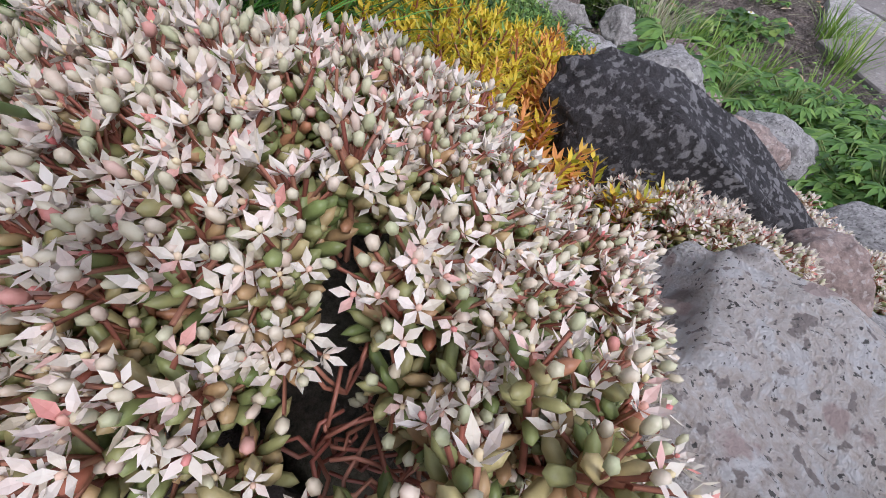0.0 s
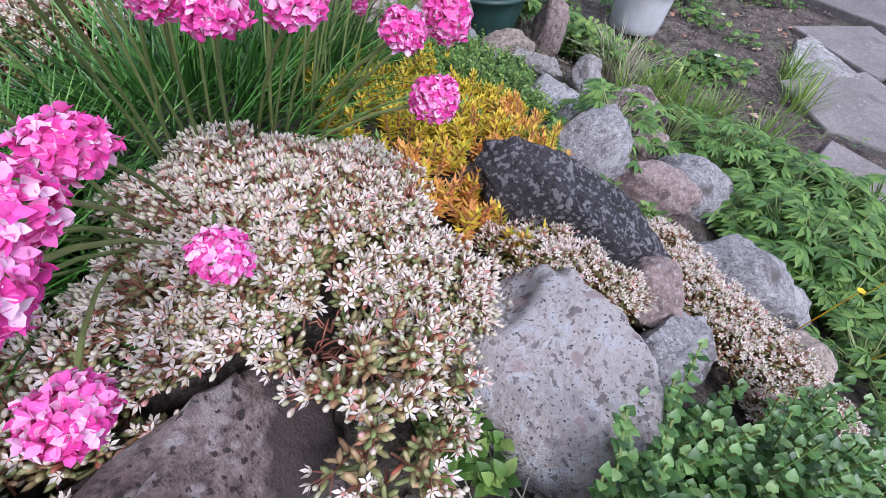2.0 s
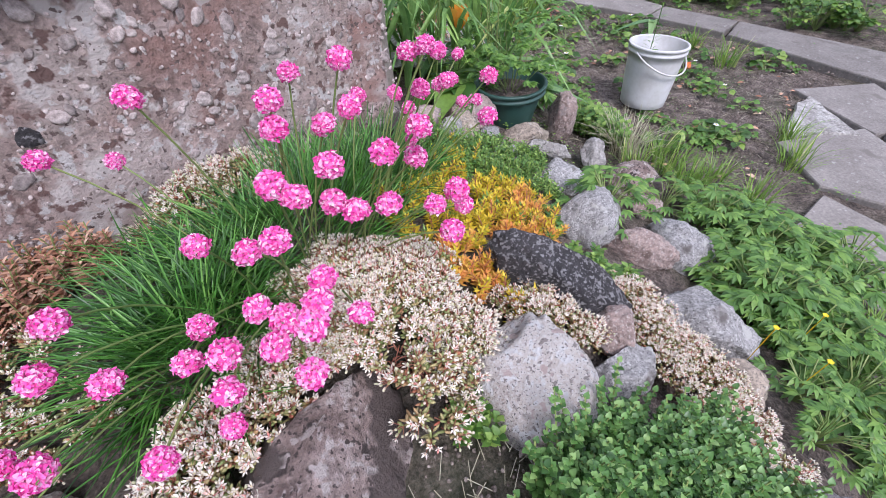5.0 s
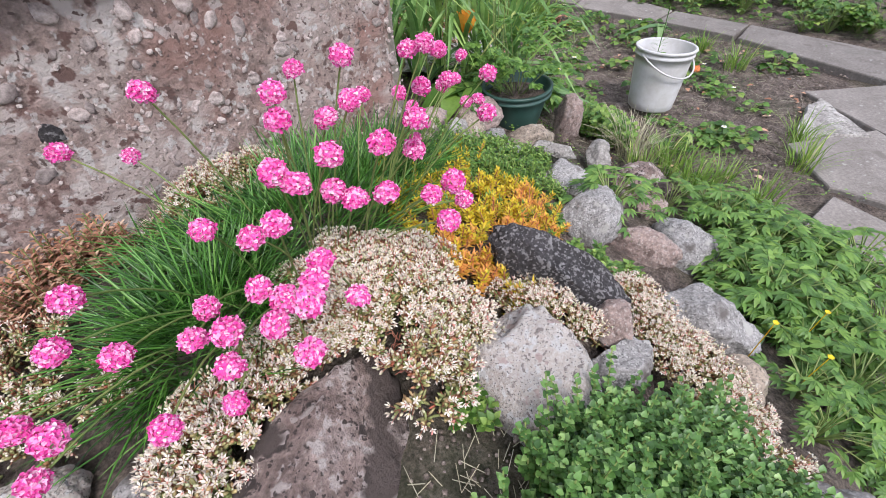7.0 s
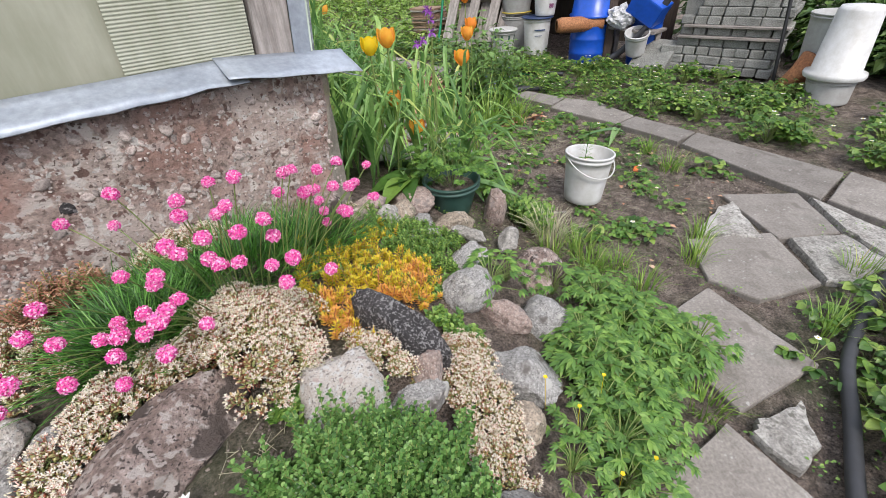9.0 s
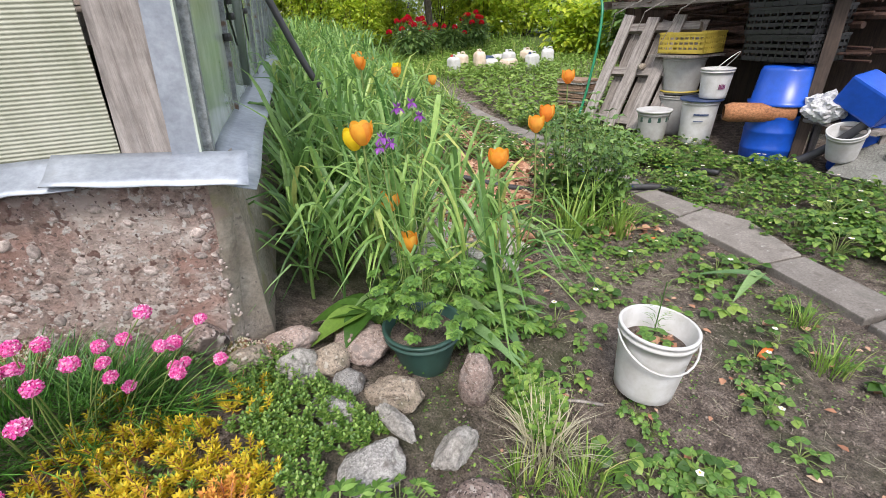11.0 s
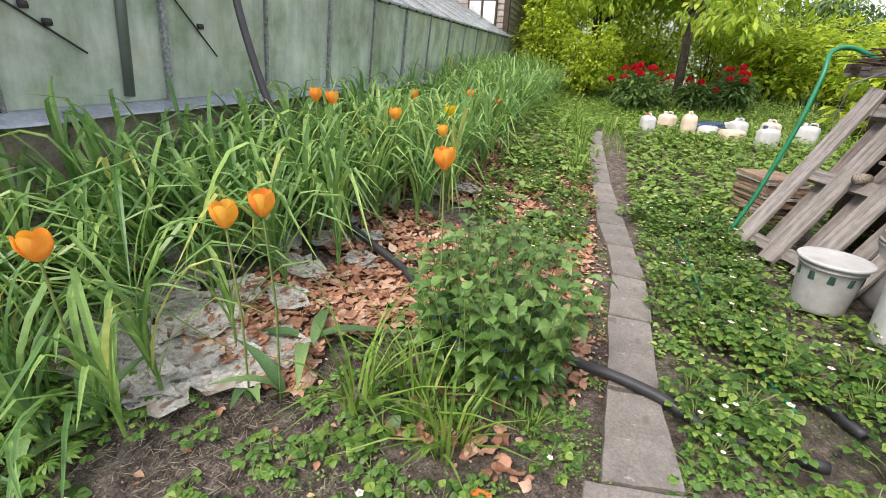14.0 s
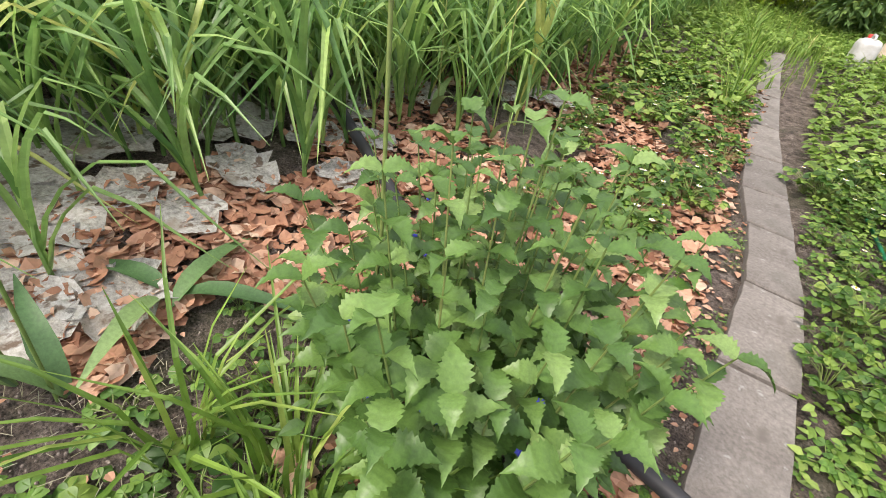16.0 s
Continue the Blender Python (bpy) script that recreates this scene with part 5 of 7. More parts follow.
def berry_patch():
    s = Shape()
    for k in range(2600):
        x, y = (U(2.75, 5.0), U(4.0, 7.4)) if k % 3 else (U(1.3, 2.3), U(4.6, 8.0))
        a = U(0, 6.28)
        trifoliate(s, (x, y, ground_z(x, y) + U(0.04, 0.17)), (math.cos(a), math.sin(a), 0.0), (U(-0.4, 0.4), U(-0.4, 0.4), 1), U(0.04, 0.065))
    tagged(part("strawberry_patch", s, SHEENWEED, smooth=True), "dense strawberry foliage in the back of the bed", "plant", kind="stuff")
    s = Shape()
    for k in range(30000):
        if k % 3 == 0:
            x, y = U(2.74, 3.9), U(-1.5, 4.5)
        elif k % 3 == 1:
            x, y = (U(1.6, 2.55), U(-0.7, 1.5)) if k % 4 == 1 else (U(2.2, 2.56), U(0.6, 5.0))
        else:
            x, y = U(0.3, 2.6), U(-2.2, 0.6)
            if x > 1.0 and noise.noise(Vector((x * 2.0, y * 2.0, 9))) < 0.22:
                continue
        if noise.noise(Vector((x * 3.1, y * 3.1, 4))) < -0.05:
            continue
        a, L = U(0, 6.28), U(0.006, 0.015)
        s.leaf((x, y, ground_z(x, y) + U(0.0, 0.025)), (math.cos(a), math.sin(a), U(0, 0.5)), (U(-0.3, 0.3), U(-0.3, 0.3), 1), L, L * 0.36, 0.2, 0.2, 2)
    tagged(part("chickweed", s, MATGREEN), "tiny green chickweed and seedlings covering the soil", "weeds", kind="stuff")


berry_patch()
weeds = [rosette(24, 0.11, 0.14, 0.034, lobed, WEED, "leafy_weed", 160 + k) for k in range(4)]
spots = [(x, y) for x, y, r in scatter(0.29, -1.18, 0.31, 0.21, 58, 25) if not (y < -1.36 or blob_inside(x, y, 0.15, -0.92, 0.11, 0.1) < 1 or blob_inside(x, y, -0.15, -1.06, 0.14, 0.12) < 1)]
spots += [(0.50, -0.88), (0.55, -0.80), (0.42, -0.95), (0.62, -0.95), (0.35, -0.80), (-0.05, -1.36), (0.05, -1.40), (-0.2, -1.42), (-0.12, -1.36), (0.03, -1.32), (0.12, -1.36), (-0.28, -1.32), (-0.18, -1.28), (-0.30, -1.45), (-0.24, -1.50), (-0.18, -1.44), (-0.32, -1.55), (-0.36, -1.50), (-0.10, -1.43), (0.02, -1.44), (0.08, -0.70), (0.22, -0.66)]
plant_out(weeds, spots, "leafy green cinquefoil weed at the rockery foot", "weeds by the path", scale=(0.65, 1.25))
plant_out([rosette(9, 0.07, 0.04, 0.028, trifoliate, WEED, "ground_weed", 170 + k, 0) for k in range(3)],
          [(U(1.3, 2.5), U(-0.9, 1.3)) for k in range(45)] + [(U(1.45, 2.45), U(0.4, 1.7)) for k in range(60)] + [(U(0.9, 1.6), U(-0.9, 0.6)) for k in range(20)] + [(U(2.76, 3.2), U(-0.3, 4.5)) for k in range(60)] + [(U(2.75, 3.0), U(-1, 4)) for k in range(24)] + [(U(0.55, 1.2), U(-1.0, -0.3)) for k in range(9)] + [(U(0.55, 1.15), U(0.0, 0.6)) for k in range(40)],
          "low green weed sprouting from bare soil", "ground weeds", scale=(0.6, 1.2))
plant_out([rosette(20, 0.13, 0.15, 0.05, lobed, WEED, "columbine_leaves", 190 + k) for k in range(2)],
          [(0.58, 0.10), (0.68, 0.20), (0.50, 0.24), (0.80, 0.04), (0.72, -0.06), (0.92, 0.15), (0.62, 0.36), (0.85, 0.34), (0.78, 0.22), (0.44, 0.12), (0.55, 0.02), (0.62, -0.02), (0.36, 0.06), (0.70, 0.05), (0.30, 0.12)],
          "rounded lobed columbine foliage among garlic", "columbine foliage", scale=(0.8, 1.2))
# small yellow blossoms of the cinquefoil
yf = Shape()
for x, y, z in ((-0.21, -1.17, 0.36), (-0.20, -1.27, 0.33), (-0.05, -1.25, 0.30), (0.02, -1.40, 0.2), (-0.24, -1.42, 0.27), (-0.13, -1.45, 0.24)):
    for j in range(5):
        b = j * 1.2566
        e, sd = Vector((math.cos(b), math.sin(b), 0.3)), Vector((-math.sin(b), math.cos(b), 0))
        c = Vector((x, y, z))
        yf.add([c, c + e * 0.004 - sd * 0.0033, c + e * 0.0062, c + e * 0.004 + sd * 0.0033], [(0, 1, 2, 3)])
    yf.tube([(x, y, z), (x + 0.02, y, ground_z(x + 0.02, y))], 0.001, 3, False)
tagged(part("yellow_blossoms", yf, YELLOWPETAL), "small yellow cinquefoil blossoms on thin stalks", "flower", kind="stuff")

wf = thing("white_pinks", "cluster of white frilly pinks at the rockery edge", "flower", on_ground(-1.02, -1.02))
for k, (x, y) in enumerate(((-0.05, 0.03), (-0.01, 0.02), (0.06, -0.01), (-0.03, 0.05), (0.04, 0.05), (0.04, -0.07), (0.05, 0.0), (-0.02, 0.0))):
    st = part("flower_stem", Shape().tube([(x * 0.5, y * 0.5, -0.02), (x, y, 0.045)], 0.0015, 4, False), STEM, wf)
    s = Shape()
    for j in range(36):
        a, q = j * 2.4, (j / 36) ** 0.5
        e = Vector((math.cos(a) * q, math.sin(a) * q, 1 - 0.6 * q))
        s.leaf(Vector((x, y, 0.045)), e + Vector((U(-0.3, 0.3), U(-0.3, 0.3), U(-0.3, 0.3))), (0, 0, 1), U(0.014, 0.024), 0.007, 0.1, 0.5, 2)
    part("flower_head", s, WHITEPETAL, st)


# ---- grass tufts ----
def tuft(name, label, at, count, tall, spread, mat, width=0.0022, kind="", lean=0.5):
    s = Shape()
    for k in range(count):
        a, r = U(0, 6.28), spread * math.sqrt(rnd.random())
        b = Vector((math.cos(a) * r, math.sin(a) * r, ground_z(at[0] + math.cos(a) * r, at[1] + math.sin(a) * r) - ground_z(*at) - 0.01))
        a2 = a + U(-0.8, 0.8)
        o = Vector((math.cos(a2), math.sin(a2), 0))
        L, q = tall * U(0.55, 1.15), U(0.1, lean)
        pts = [b + Vector((0, 0, 1)) * L * u * (1 - 0.35 * q * u) + o * (L * q * u * u) for u in (0, 0.35, 0.7, 1)]
        s.ribbon(pts, [width, width, width * 0.7, width * 0.1], Vector((-o.y, o.x, 0)), 0.3)
    ob = part(name, s, mat)
    ob.location = on_ground(*at)
    return tagged(ob, label, "grass", "grass tufts", kind)


tuft("grass_tuft", "pale dry grass tuft beside field stones", (0.72, -0.52), 150, 0.20, 0.07, STRAW, 0.0018, lean=1.0)
for x, y in ((0.60, -0.60), (0.72, -0.70), (0.80, -0.62), (0.66, -0.80), (0.78, -0.86), (0.70, -1.02), (0.42, -1.30), (1.30, -1.02), (1.08, -1.08), (1.95, -0.55), (2.15, -0.30), (1.45, -1.62), (0.98, -1.62), (0.30, -1.45), (2.05, 0.85), (1.86, 0.80), (1.72, 0.98), (2.25, 1.0)):
    tuft("grass_tuft", "green grass tuft growing in the soil", (x, y), 60, U(0.10, 0.17), 0.06, TURF, lean=0.9)
for x, y in ((1.86, 0.88), (2.0, 0.78), (1.62, 0.78), (2.20, 5.2), (2.15, 5.9), (2.1, 6.6), (2.0, 7.4), (2.2, 4.7), (1.9, 6.2)):
    tuft("tall_grass_tuft", "tall arching green grass beside the path", (x, y), 26, U(0.36, 0.55), 0.07, TURF, 0.0062, lean=1.1)


# ---- garlic bed ----
def garlic_leaves(seed):
    """The stem and the strap leaves of one plant, each a shape of its own."""
    r = random.Random(seed)
    stem = Shape().tube([(0, 0, -0.02), (r.uniform(-0.01, 0.01), r.uniform(-0.01, 0.01), 0.16), (r.uniform(-0.02, 0.02), r.uniform(-0.02, 0.02), 0.34)], [0.008, 0.007, 0.0035], 6, False)
    out = []
    for k in range(9):
        a = (k % 2) * math.pi + r.uniform(-0.6, 0.6) + seed
        o = Vector((math.cos(a), math.sin(a), 0))
        h0 = 0.06 + 0.034 * k
        L, q = r.uniform(0.42, 0.68), r.uniform(0.5, 1.15) if k < 6 else r.uniform(0.25, 0.7)
        bend = r.uniform(0.5, 0.8)
        pts = []
        for u in (0, 0.18, 0.36, 0.54, 0.7, 0.85, 1.0):
            up = L * (u - max(0, u - bend) * 1.8 * q - 0.25 * q * u * u)
            pts.append(Vector((0, 0, h0 + up)) + o * (L * (0.22 * q * u + 0.75 * q * u * u)))
        w = r.uniform(0.0080, 0.0150)
        out.append(Shape().ribbon(pts, [w * 0.8, w, w, w * 0.95, w * 0.75, w * 0.45, 0.0005], Vector((-o.y, o.x, 0)), 0.6))
    return stem, out


def plant_garlic():
    kinds = [garlic_leaves(k) for k in range(8)]
    whole, split = [], []
    for stem, leaves in kinds:
        s = Shape().add(stem.v, stem.f)
        for q in leaves:
            s.add(q.v, q.f)
        me = s.data("garlic_plant")
        me.materials.append(GARLIC)
        whole.append((me, s))
        parts = [stem.data("stem")] + [q.data("leaf") for q in leaves]
        for m in parts:
            m.materials.append(GARLIC)
        split.append(parts)
    label = "tall green garlic plant with arching strap leaves"
    spots = []
    y = 0.26
    while y < 10.6:
        right = 0.84 if y < 1.7 else (0.92 if y < 2.6 else 1.12 + 0.03 * y)
        x = 0.10
        while x < right:
            if not (x > 0.58 and 0.28 < y < 1.25) or rnd.random() < 0.3:
                spots.append((x + U(-0.05, 0.05), y + U(-0.06, 0.06)))
            x += 0.135 if y < 4 else 0.19
        y += 0.13 if y < 4 else 0.19
    spots += [(0.90, 0.2), (1.0, 0.5), (1.06, 0.8), (0.98, 1.25), (1.05, 1.6), (1.2, 2.4), (1.28, 2.9), (0.70, 0.16), (0.86, 0.22), (1.02, 0.34), (0.95, 0.34)]
    far = Shape()
    for k, (x, y) in enumerate(spots):
        sc = U(0.92, 1.18) if y > 0.9 else U(0.75, 1.0)
        m = pose(x, y, ground_z(x, y), U(-8, 8), U(-8, 8), U(0, 360)) @ Matrix.Scale(sc, 4)
        if y > 4.2:
            s = whole[k % 8][1]
            far.add([m @ Vector(v) for v in s.v], s.f)
        elif y < 1.5:
            t = thing("garlic_plant", label, "plant", (x, y, ground_z(x, y)), "garlic rows")
            t.matrix_basis = m
            for me in split[k % 8]:
                part(me.name.split(".")[0], me, None, t)
        else:
            ob = new("garlic_plant", whole[k % 8][0])
            ob.matrix_basis = m
            tagged(ob, label, "plant", "garlic rows")
    tagged(part("garlic_bed", far, GARLIC), "far rows of green garlic leaves", "plant", kind="stuff")


plant_garlic()


# ---- tulips, columbines ----
def tulip(head, yellow=False, closed=1.0):
    x, y, z = head
    g = ground_z(x, y)
    t = thing("tulip", "%s tulip on a tall green stem" % ("yellow" if yellow else "orange and yellow"), "flower", (x, y, g), "garden tulips")
    h = z - g
    part("stem", Shape().tube([(U(-0.03, 0.03), U(-0.03, 0.03), -0.02), (0.01, 0, h * 0.5), (0, 0, h - 0.038)], 0.004, 6, False), STEM, t, smooth=True)
    for k in range(6):
        a = k * math.pi / 3
        inner = 0.85 if k % 2 else 1.0
        s = Shape()
        verts, faces = [], []
        for j in range(6):
            u = j / 5
            r = (0.014 + 0.027 * math.sin(math.pi * min(1, u * 1.15) * 0.62)) * inner * closed
            w = 0.029 * (math.sin(math.pi * (0.10 + 0.66 * u)) ** 0.8)
            for i in (-1, -0.5, 0, 0.5, 1):
                b = a + i * w / max(r, 0.012)
                verts.append((math.cos(b) * r, math.sin(b) * r, h - 0.04 + 0.080 * u - 0.010 * abs(i) ** 2 * u))
        for j in range(5):
            for i in range(4):
                q = j * 5 + i
                faces.append((q, q + 1, q + 6, q + 5))
        s.add(verts, faces)
        part("petal", s, TULIPYELLOW if yellow else TULIP, t, smooth=True)
    for k in range(2):
        a = U(0, 6.28)
        s = Shape()
        o = Vector((math.cos(a), math.sin(a), 0))
        L = min(0.32, h * 0.6)
        pts = [o * (L * (0.15 * u + 0.6 * u * u)) + Vector((0, 0, L * (u - 0.45 * u * u))) for u in (0, 0.2, 0.4, 0.6, 0.8, 1)]
        s.ribbon(pts, [0.012, 0.024, 0.027, 0.022, 0.013, 0.001], Vector((-o.y, o.x, 0)), 0.5)
        part("leaf", s, GREYGREEN, t, smooth=True)


for p, yel in (((1.274, 0.629, 0.822), 0), ((1.368, 0.69, 0.856), 0), ((1.793, 1.182, 0.962), 0), ((1.315, 2.56, 0.872), 0), ((0.985, 2.495, 0.966), 0),
               ((1.148, 3.22, 0.952), 1), ((0.634, 2.078, 1.081), 0), ((0.66, 2.22, 1.06), 0), ((0.769, 3.337, 1.051), 0), ((1.163, 4.948, 0.939), 0), ((1.21, 4.93, 0.93), 0), ((0.483, 0.20, 0.515), 0),
               ((0.962, 4.498, 1.033), 0), ((0.358, 0.199, 0.963), 0), ((0.34, 0.32, 0.92), 1), ((0.927, 0.316, 0.77), 0), ((0.454, 0.346, 0.644), 0)):
    tulip(p, bool(yel), U(0.9, 1.1))


def columbine(at, count, z0):
    t = thing("columbine", "purple and white columbine flowers on thin stems", "flower", on_ground(*at), "columbines")
    for k in range(count):
        a = U(0, 6.28)
        c = Vector((U(-0.08, 0.08), U(-0.08, 0.08), z0 - ground_z(*at) + U(-0.05, 0.05)))
        st = part("flower_stem", Shape().tube([(c.x * 0.2, c.y * 0.2, 0), (c.x * 0.6, c.y * 0.6, c.z * 0.7), c], 0.0015, 4, False), STEM, t)
        s, w = Shape(), Shape()
        for j in range(5):
            b = a + j * 1.2566
            e = Vector((math.cos(b), math.sin(b), -0.5))
            s.leaf(c, e, (0, 0, 1), 0.028, 0.008, 0.2, 0.3, 3)
            s.leaf(c, Vector((math.cos(b + 0.6), math.sin(b + 0.6), 0.7)), e, 0.02, 0.004, 0.3, 0.3, 2)
            w.leaf(c - Vector((0, 0, 0.002)), Vector((math.cos(b + 0.6) * 0.5, math.sin(b + 0.6) * 0.5, -1)), e, 0.018, 0.006, 0.1, 0.3, 2)
        hd = part("petals", s, PURPLE, st)
        part("inner_petals", w, WHITEPETAL, st)


columbine((0.42, -0.02), 3, 0.98)
columbine((0.52, 0.07), 3, 1.04)


# ---- pots and buckets ----
def pail(name, at, r_bot, r_top, h, mat, label, rim=0.008, group="", tilt=(0, 0, 0), lip=0.012, category="bucket"):
    t = thing(name, label, category, at, group)
    t.matrix_basis = pose(*at, *tilt)
    w = 0.004
    prof = [(0.001, 0), (r_bot - 0.006, 0), (r_bot, 0.006)]
    for k in range(1, 8):
        prof.append((r_bot + (r_top - r_bot) * k / 8, h * k / 8))
    prof += [(r_top, h - lip * 3), (r_top + rim * 0.6, h - lip * 2.8), (r_top + rim * 0.6, h - lip * 2.2), (r_top + 0.001, h - lip * 2), (r_top + 0.001, h - lip), (r_top + rim, h - lip), (r_top + rim, h - 0.002), (r_top + rim - 0.003, h), (r_top - w, h), (r_top - w - 0.002, h - 0.004)]
    prof += [(r_bot - w, 0.012), (0.001, 0.012)]
    part("body", Shape().lathe(prof, 40), mat, t, smooth=True)
    return t


def bail(t, r, h, drop, mat, turn):
    pts = []
    for k in range(15):
        a = math.pi * k / 14
        pts.append(pose(0, 0, 0, 0, 0, turn) @ Vector((r * math.cos(a), -r * 1.02 * math.sin(a), h - drop * math.sin(a))))
    part("handle", Shape().tube(pts, 0.004, 6), mat, t, smooth=True)


b = pail("plastic_bucket", (1.215, -0.375, 0.02), 0.105, 0.129, 0.285, WHITEPL, "dirty white plastic bucket with soil and weeds inside", 0.006)
b.rotation_euler = (0, radians(4), 0)
bail(b, 0.141, 0.262, 0.085, WHITEPL, -20)
def disc(r, z, lump, n=24):
    s = Shape()
    s.v.append((0, 0, z + lump))
    for q in (0.35, 0.7, 1.0):
        s.v += [(r * q * math.cos(2 * math.pi * k / n), r * q * math.sin(2 * math.pi * k / n), z + U(-lump, lump) * (q < 1)) for k in range(n)]
    s.f = [(0, 1 + k, 1 + (k + 1) % n) for k in range(n)]
    for j in range(2):
        s.f += [(1 + j * n + k, 1 + (j + 1) * n + k, 1 + (j + 1) * n + (k + 1) % n, 1 + j * n + (k + 1) % n) for k in range(n)]
    return s
part("soil", disc(0.120, 0.195, 0.012), SOIL, b)
s = Shape()
for k in range(26):
    a, r = U(0, 6.28), U(0, 0.09)
    s.leaf((math.cos(a) * r, math.sin(a) * r, 0.208), (U(-1, 1), U(-1, 1), U(-0.1, 0.3)), (0, 0, 1), U(0.03, 0.06), 0.014, 0.3, 0.4, 3)
tagged(part("dead_leaf_layer", s, LITTER, b), kind="stuff")
s = Shape()
for k in range(7):
    a, r = U(0, 6.28), U(0.01, 0.05)
    trifoliate(s, (math.cos(a) * r, math.sin(a) * r, U(0.2, 0.24)), (math.cos(a), math.sin(a), 0.1), (0, 0, 1), 0.035)
for k in range(60):
    a, r = U(0, 6.28), U(0.0, 0.05)
    p0 = Vector((0.03 + math.cos(a) * r * 0.3, 0.04 + math.sin(a) * r * 0.3, U(0.2, 0.42)))
    s.leaf(p0, (math.cos(a), math.sin(a), 0.4), (0, 0, 1), 0.045, 0.0016, 0.2, 0.1, 2)
s.tube([(0.03, 0.04, 0.16), (0.032, 0.045, 0.43)], 0.002, 4, False)
part("seedling_clump", s, WEED, b, "strawberry seedling and feathery dill")

p = pail("flower_pot", (0.448, -0.090, 0.145), 0.088, 0.138, 0.190, GREENPL, "dark green plastic flower pot with columbine leaves", 0.008, category="flower pot")
part("soil", disc(0.118, 0.15, 0.01), SOIL, p)
s, st = Shape(), Shape()
for k in range(62):
    a, r = U(0, 6.28), 0.20 * math.sqrt(rnd.random())
    c = Vector((math.cos(a) * r + 0.02, math.sin(a) * r, 0.20 + U(0.03, 0.24) * (1 - r)))
    if k % 3 == 0:
        st.tube([(c.x * 0.2, c.y * 0.2, 0.15), c], 0.0014, 4, False)
    for j in range(3):
        b2 = a + (j - 1) * 1.2
        lobed(s, c, (math.cos(b2), math.sin(b2), 0.05), (U(-0.3, 0.3), U(-0.3, 0.3), 1), 0.034, 3, 1.5, 0.42)
part("foliage", s, WEED, p, "rounded lobed columbine leaves")
tagged(part("crown", st, STEM, p), kind="stuff")
hosta = thing("broad_leaf_plant", "broad light green leaves lying beside the green pot", "plant", on_ground(0.25, 0.03))
for k, (a, L, w) in enumerate(((200, 0.22, 0.055), (165, 0.20, 0.06), (235, 0.16, 0.05), (120, 0.18, 0.05))):
    q = radians(a)
    part("leaf", Shape().leaf((0.02, 0, 0.10), (math.cos(q), math.sin(q), 0.25), (0, 0, 1), L, w, 0.45, 0.4, 7), BERRYLEAF, hosta, smooth=True)
for k, (x, y, a) in enumerate(((0.62, 0.06, -70), (0.70, 0.10, -110), (0.56, 0.18, 190), (0.66, 0.30, -20), (0.62, 0.22, -60), (0.60, 0.20, -120), (0.75, 0.28, -40), (0.80, 0.12, -90), (0.58, -0.02, -50), (0.95, 0.32, -100), (0.72, 0.1, -20), (0.70, -0.02, 20), (1.28, 0.95, -60), (1.30, 0.98, 30), (1.32, 0.95, 110), (1.27, 0.97, 200), (2.35, 0.05, 200), (2.3, -0.05, 140))):
    q = radians(a)
    ob = part("tulip_leaf", Shape().leaf((0, 0, 0.03), (math.cos(q), math.sin(q), 0.7), (0, 0, 1), U(0.22, 0.32), 0.028, 0.7, 0.6, 7), GREYGREEN, smooth=True)
    ob.location = on_ground(x, y, -0.01)
    tagged(ob, "broad blue-green tulip leaf bending to the soil", "leaf", "tulip leaves")


# ---- hoses ----
def hose(name, label, pts, r, mat, hug=True, category="hose"):
    dense = []
    for i in range(len(pts) - 1):
        a, b2 = Vector(pts[i]), Vector(pts[i + 1])
        prev, nxt = Vector(pts[max(0, i - 1)]), Vector(pts[min(len(pts) - 1, i + 2)])
        for k in range(8):
            u = k / 8
            dense.append(0.5 * ((2 * a) + (b2 - prev) * u + (2 * prev - 5 * a + 4 * b2 - nxt) * u * u + (3 * a - prev - 3 * b2 + nxt) * u ** 3))
    dense.append(Vector(pts[-1]))
    ob = part(name, Shape().tube(dense, r, 12), mat, smooth=True)
    return tagged(ob, label, category)


def gh(x, y, dz=0.02):
    return (x, y, ground_z(x, y) + dz)


hose("drain_pipe", "thick dark grey hose sloping from the greenhouse eave into the bed",
     [(-0.02, 2.18, 1.86), (0.12, 2.10, 1.45), (0.31, 2.05, 0.98), (0.52, 2.03, 0.70), (0.75, 1.99, 0.42), (0.95, 1.93, 0.30), gh(1.36, 1.76, 0.05), gh(1.56, 1.62, 0.04), gh(1.95, 1.5), gh(2.37, 1.43, 0.04), gh(2.57, 1.37, 0.055), gh(2.75, 1.30, 0.055), gh(2.95, 1.22), gh(3.3, 1.18)], 0.024, HOSEPL)
hose("irrigation_hose", "thick black irrigation hose lying beside the paving", [gh(2.4, -2.3, 0.03), gh(1.66, -1.78, 0.03), gh(1.30, -1.70, 0.03), gh(0.85, -1.70, 0.03), gh(0.55, -1.768, 0.03), gh(0.25, -1.84, 0.03), gh(-0.046, -1.93, 0.03), gh(-0.5, -2.08, 0.03)], 0.022, HOSEPL)
hose("irrigation_hose", "black hose winding through the strawberry bed", [gh(3.1, 3.9, 0.03), gh(3.16, 3.5, 0.03), gh(3.24, 3.1, 0.03), gh(3.27, 2.5, 0.03), gh(3.27, 2.08, 0.03), gh(3.34, 1.75, 0.03), gh(3.5, 1.4, 0.03)], 0.022, HOSEPL)
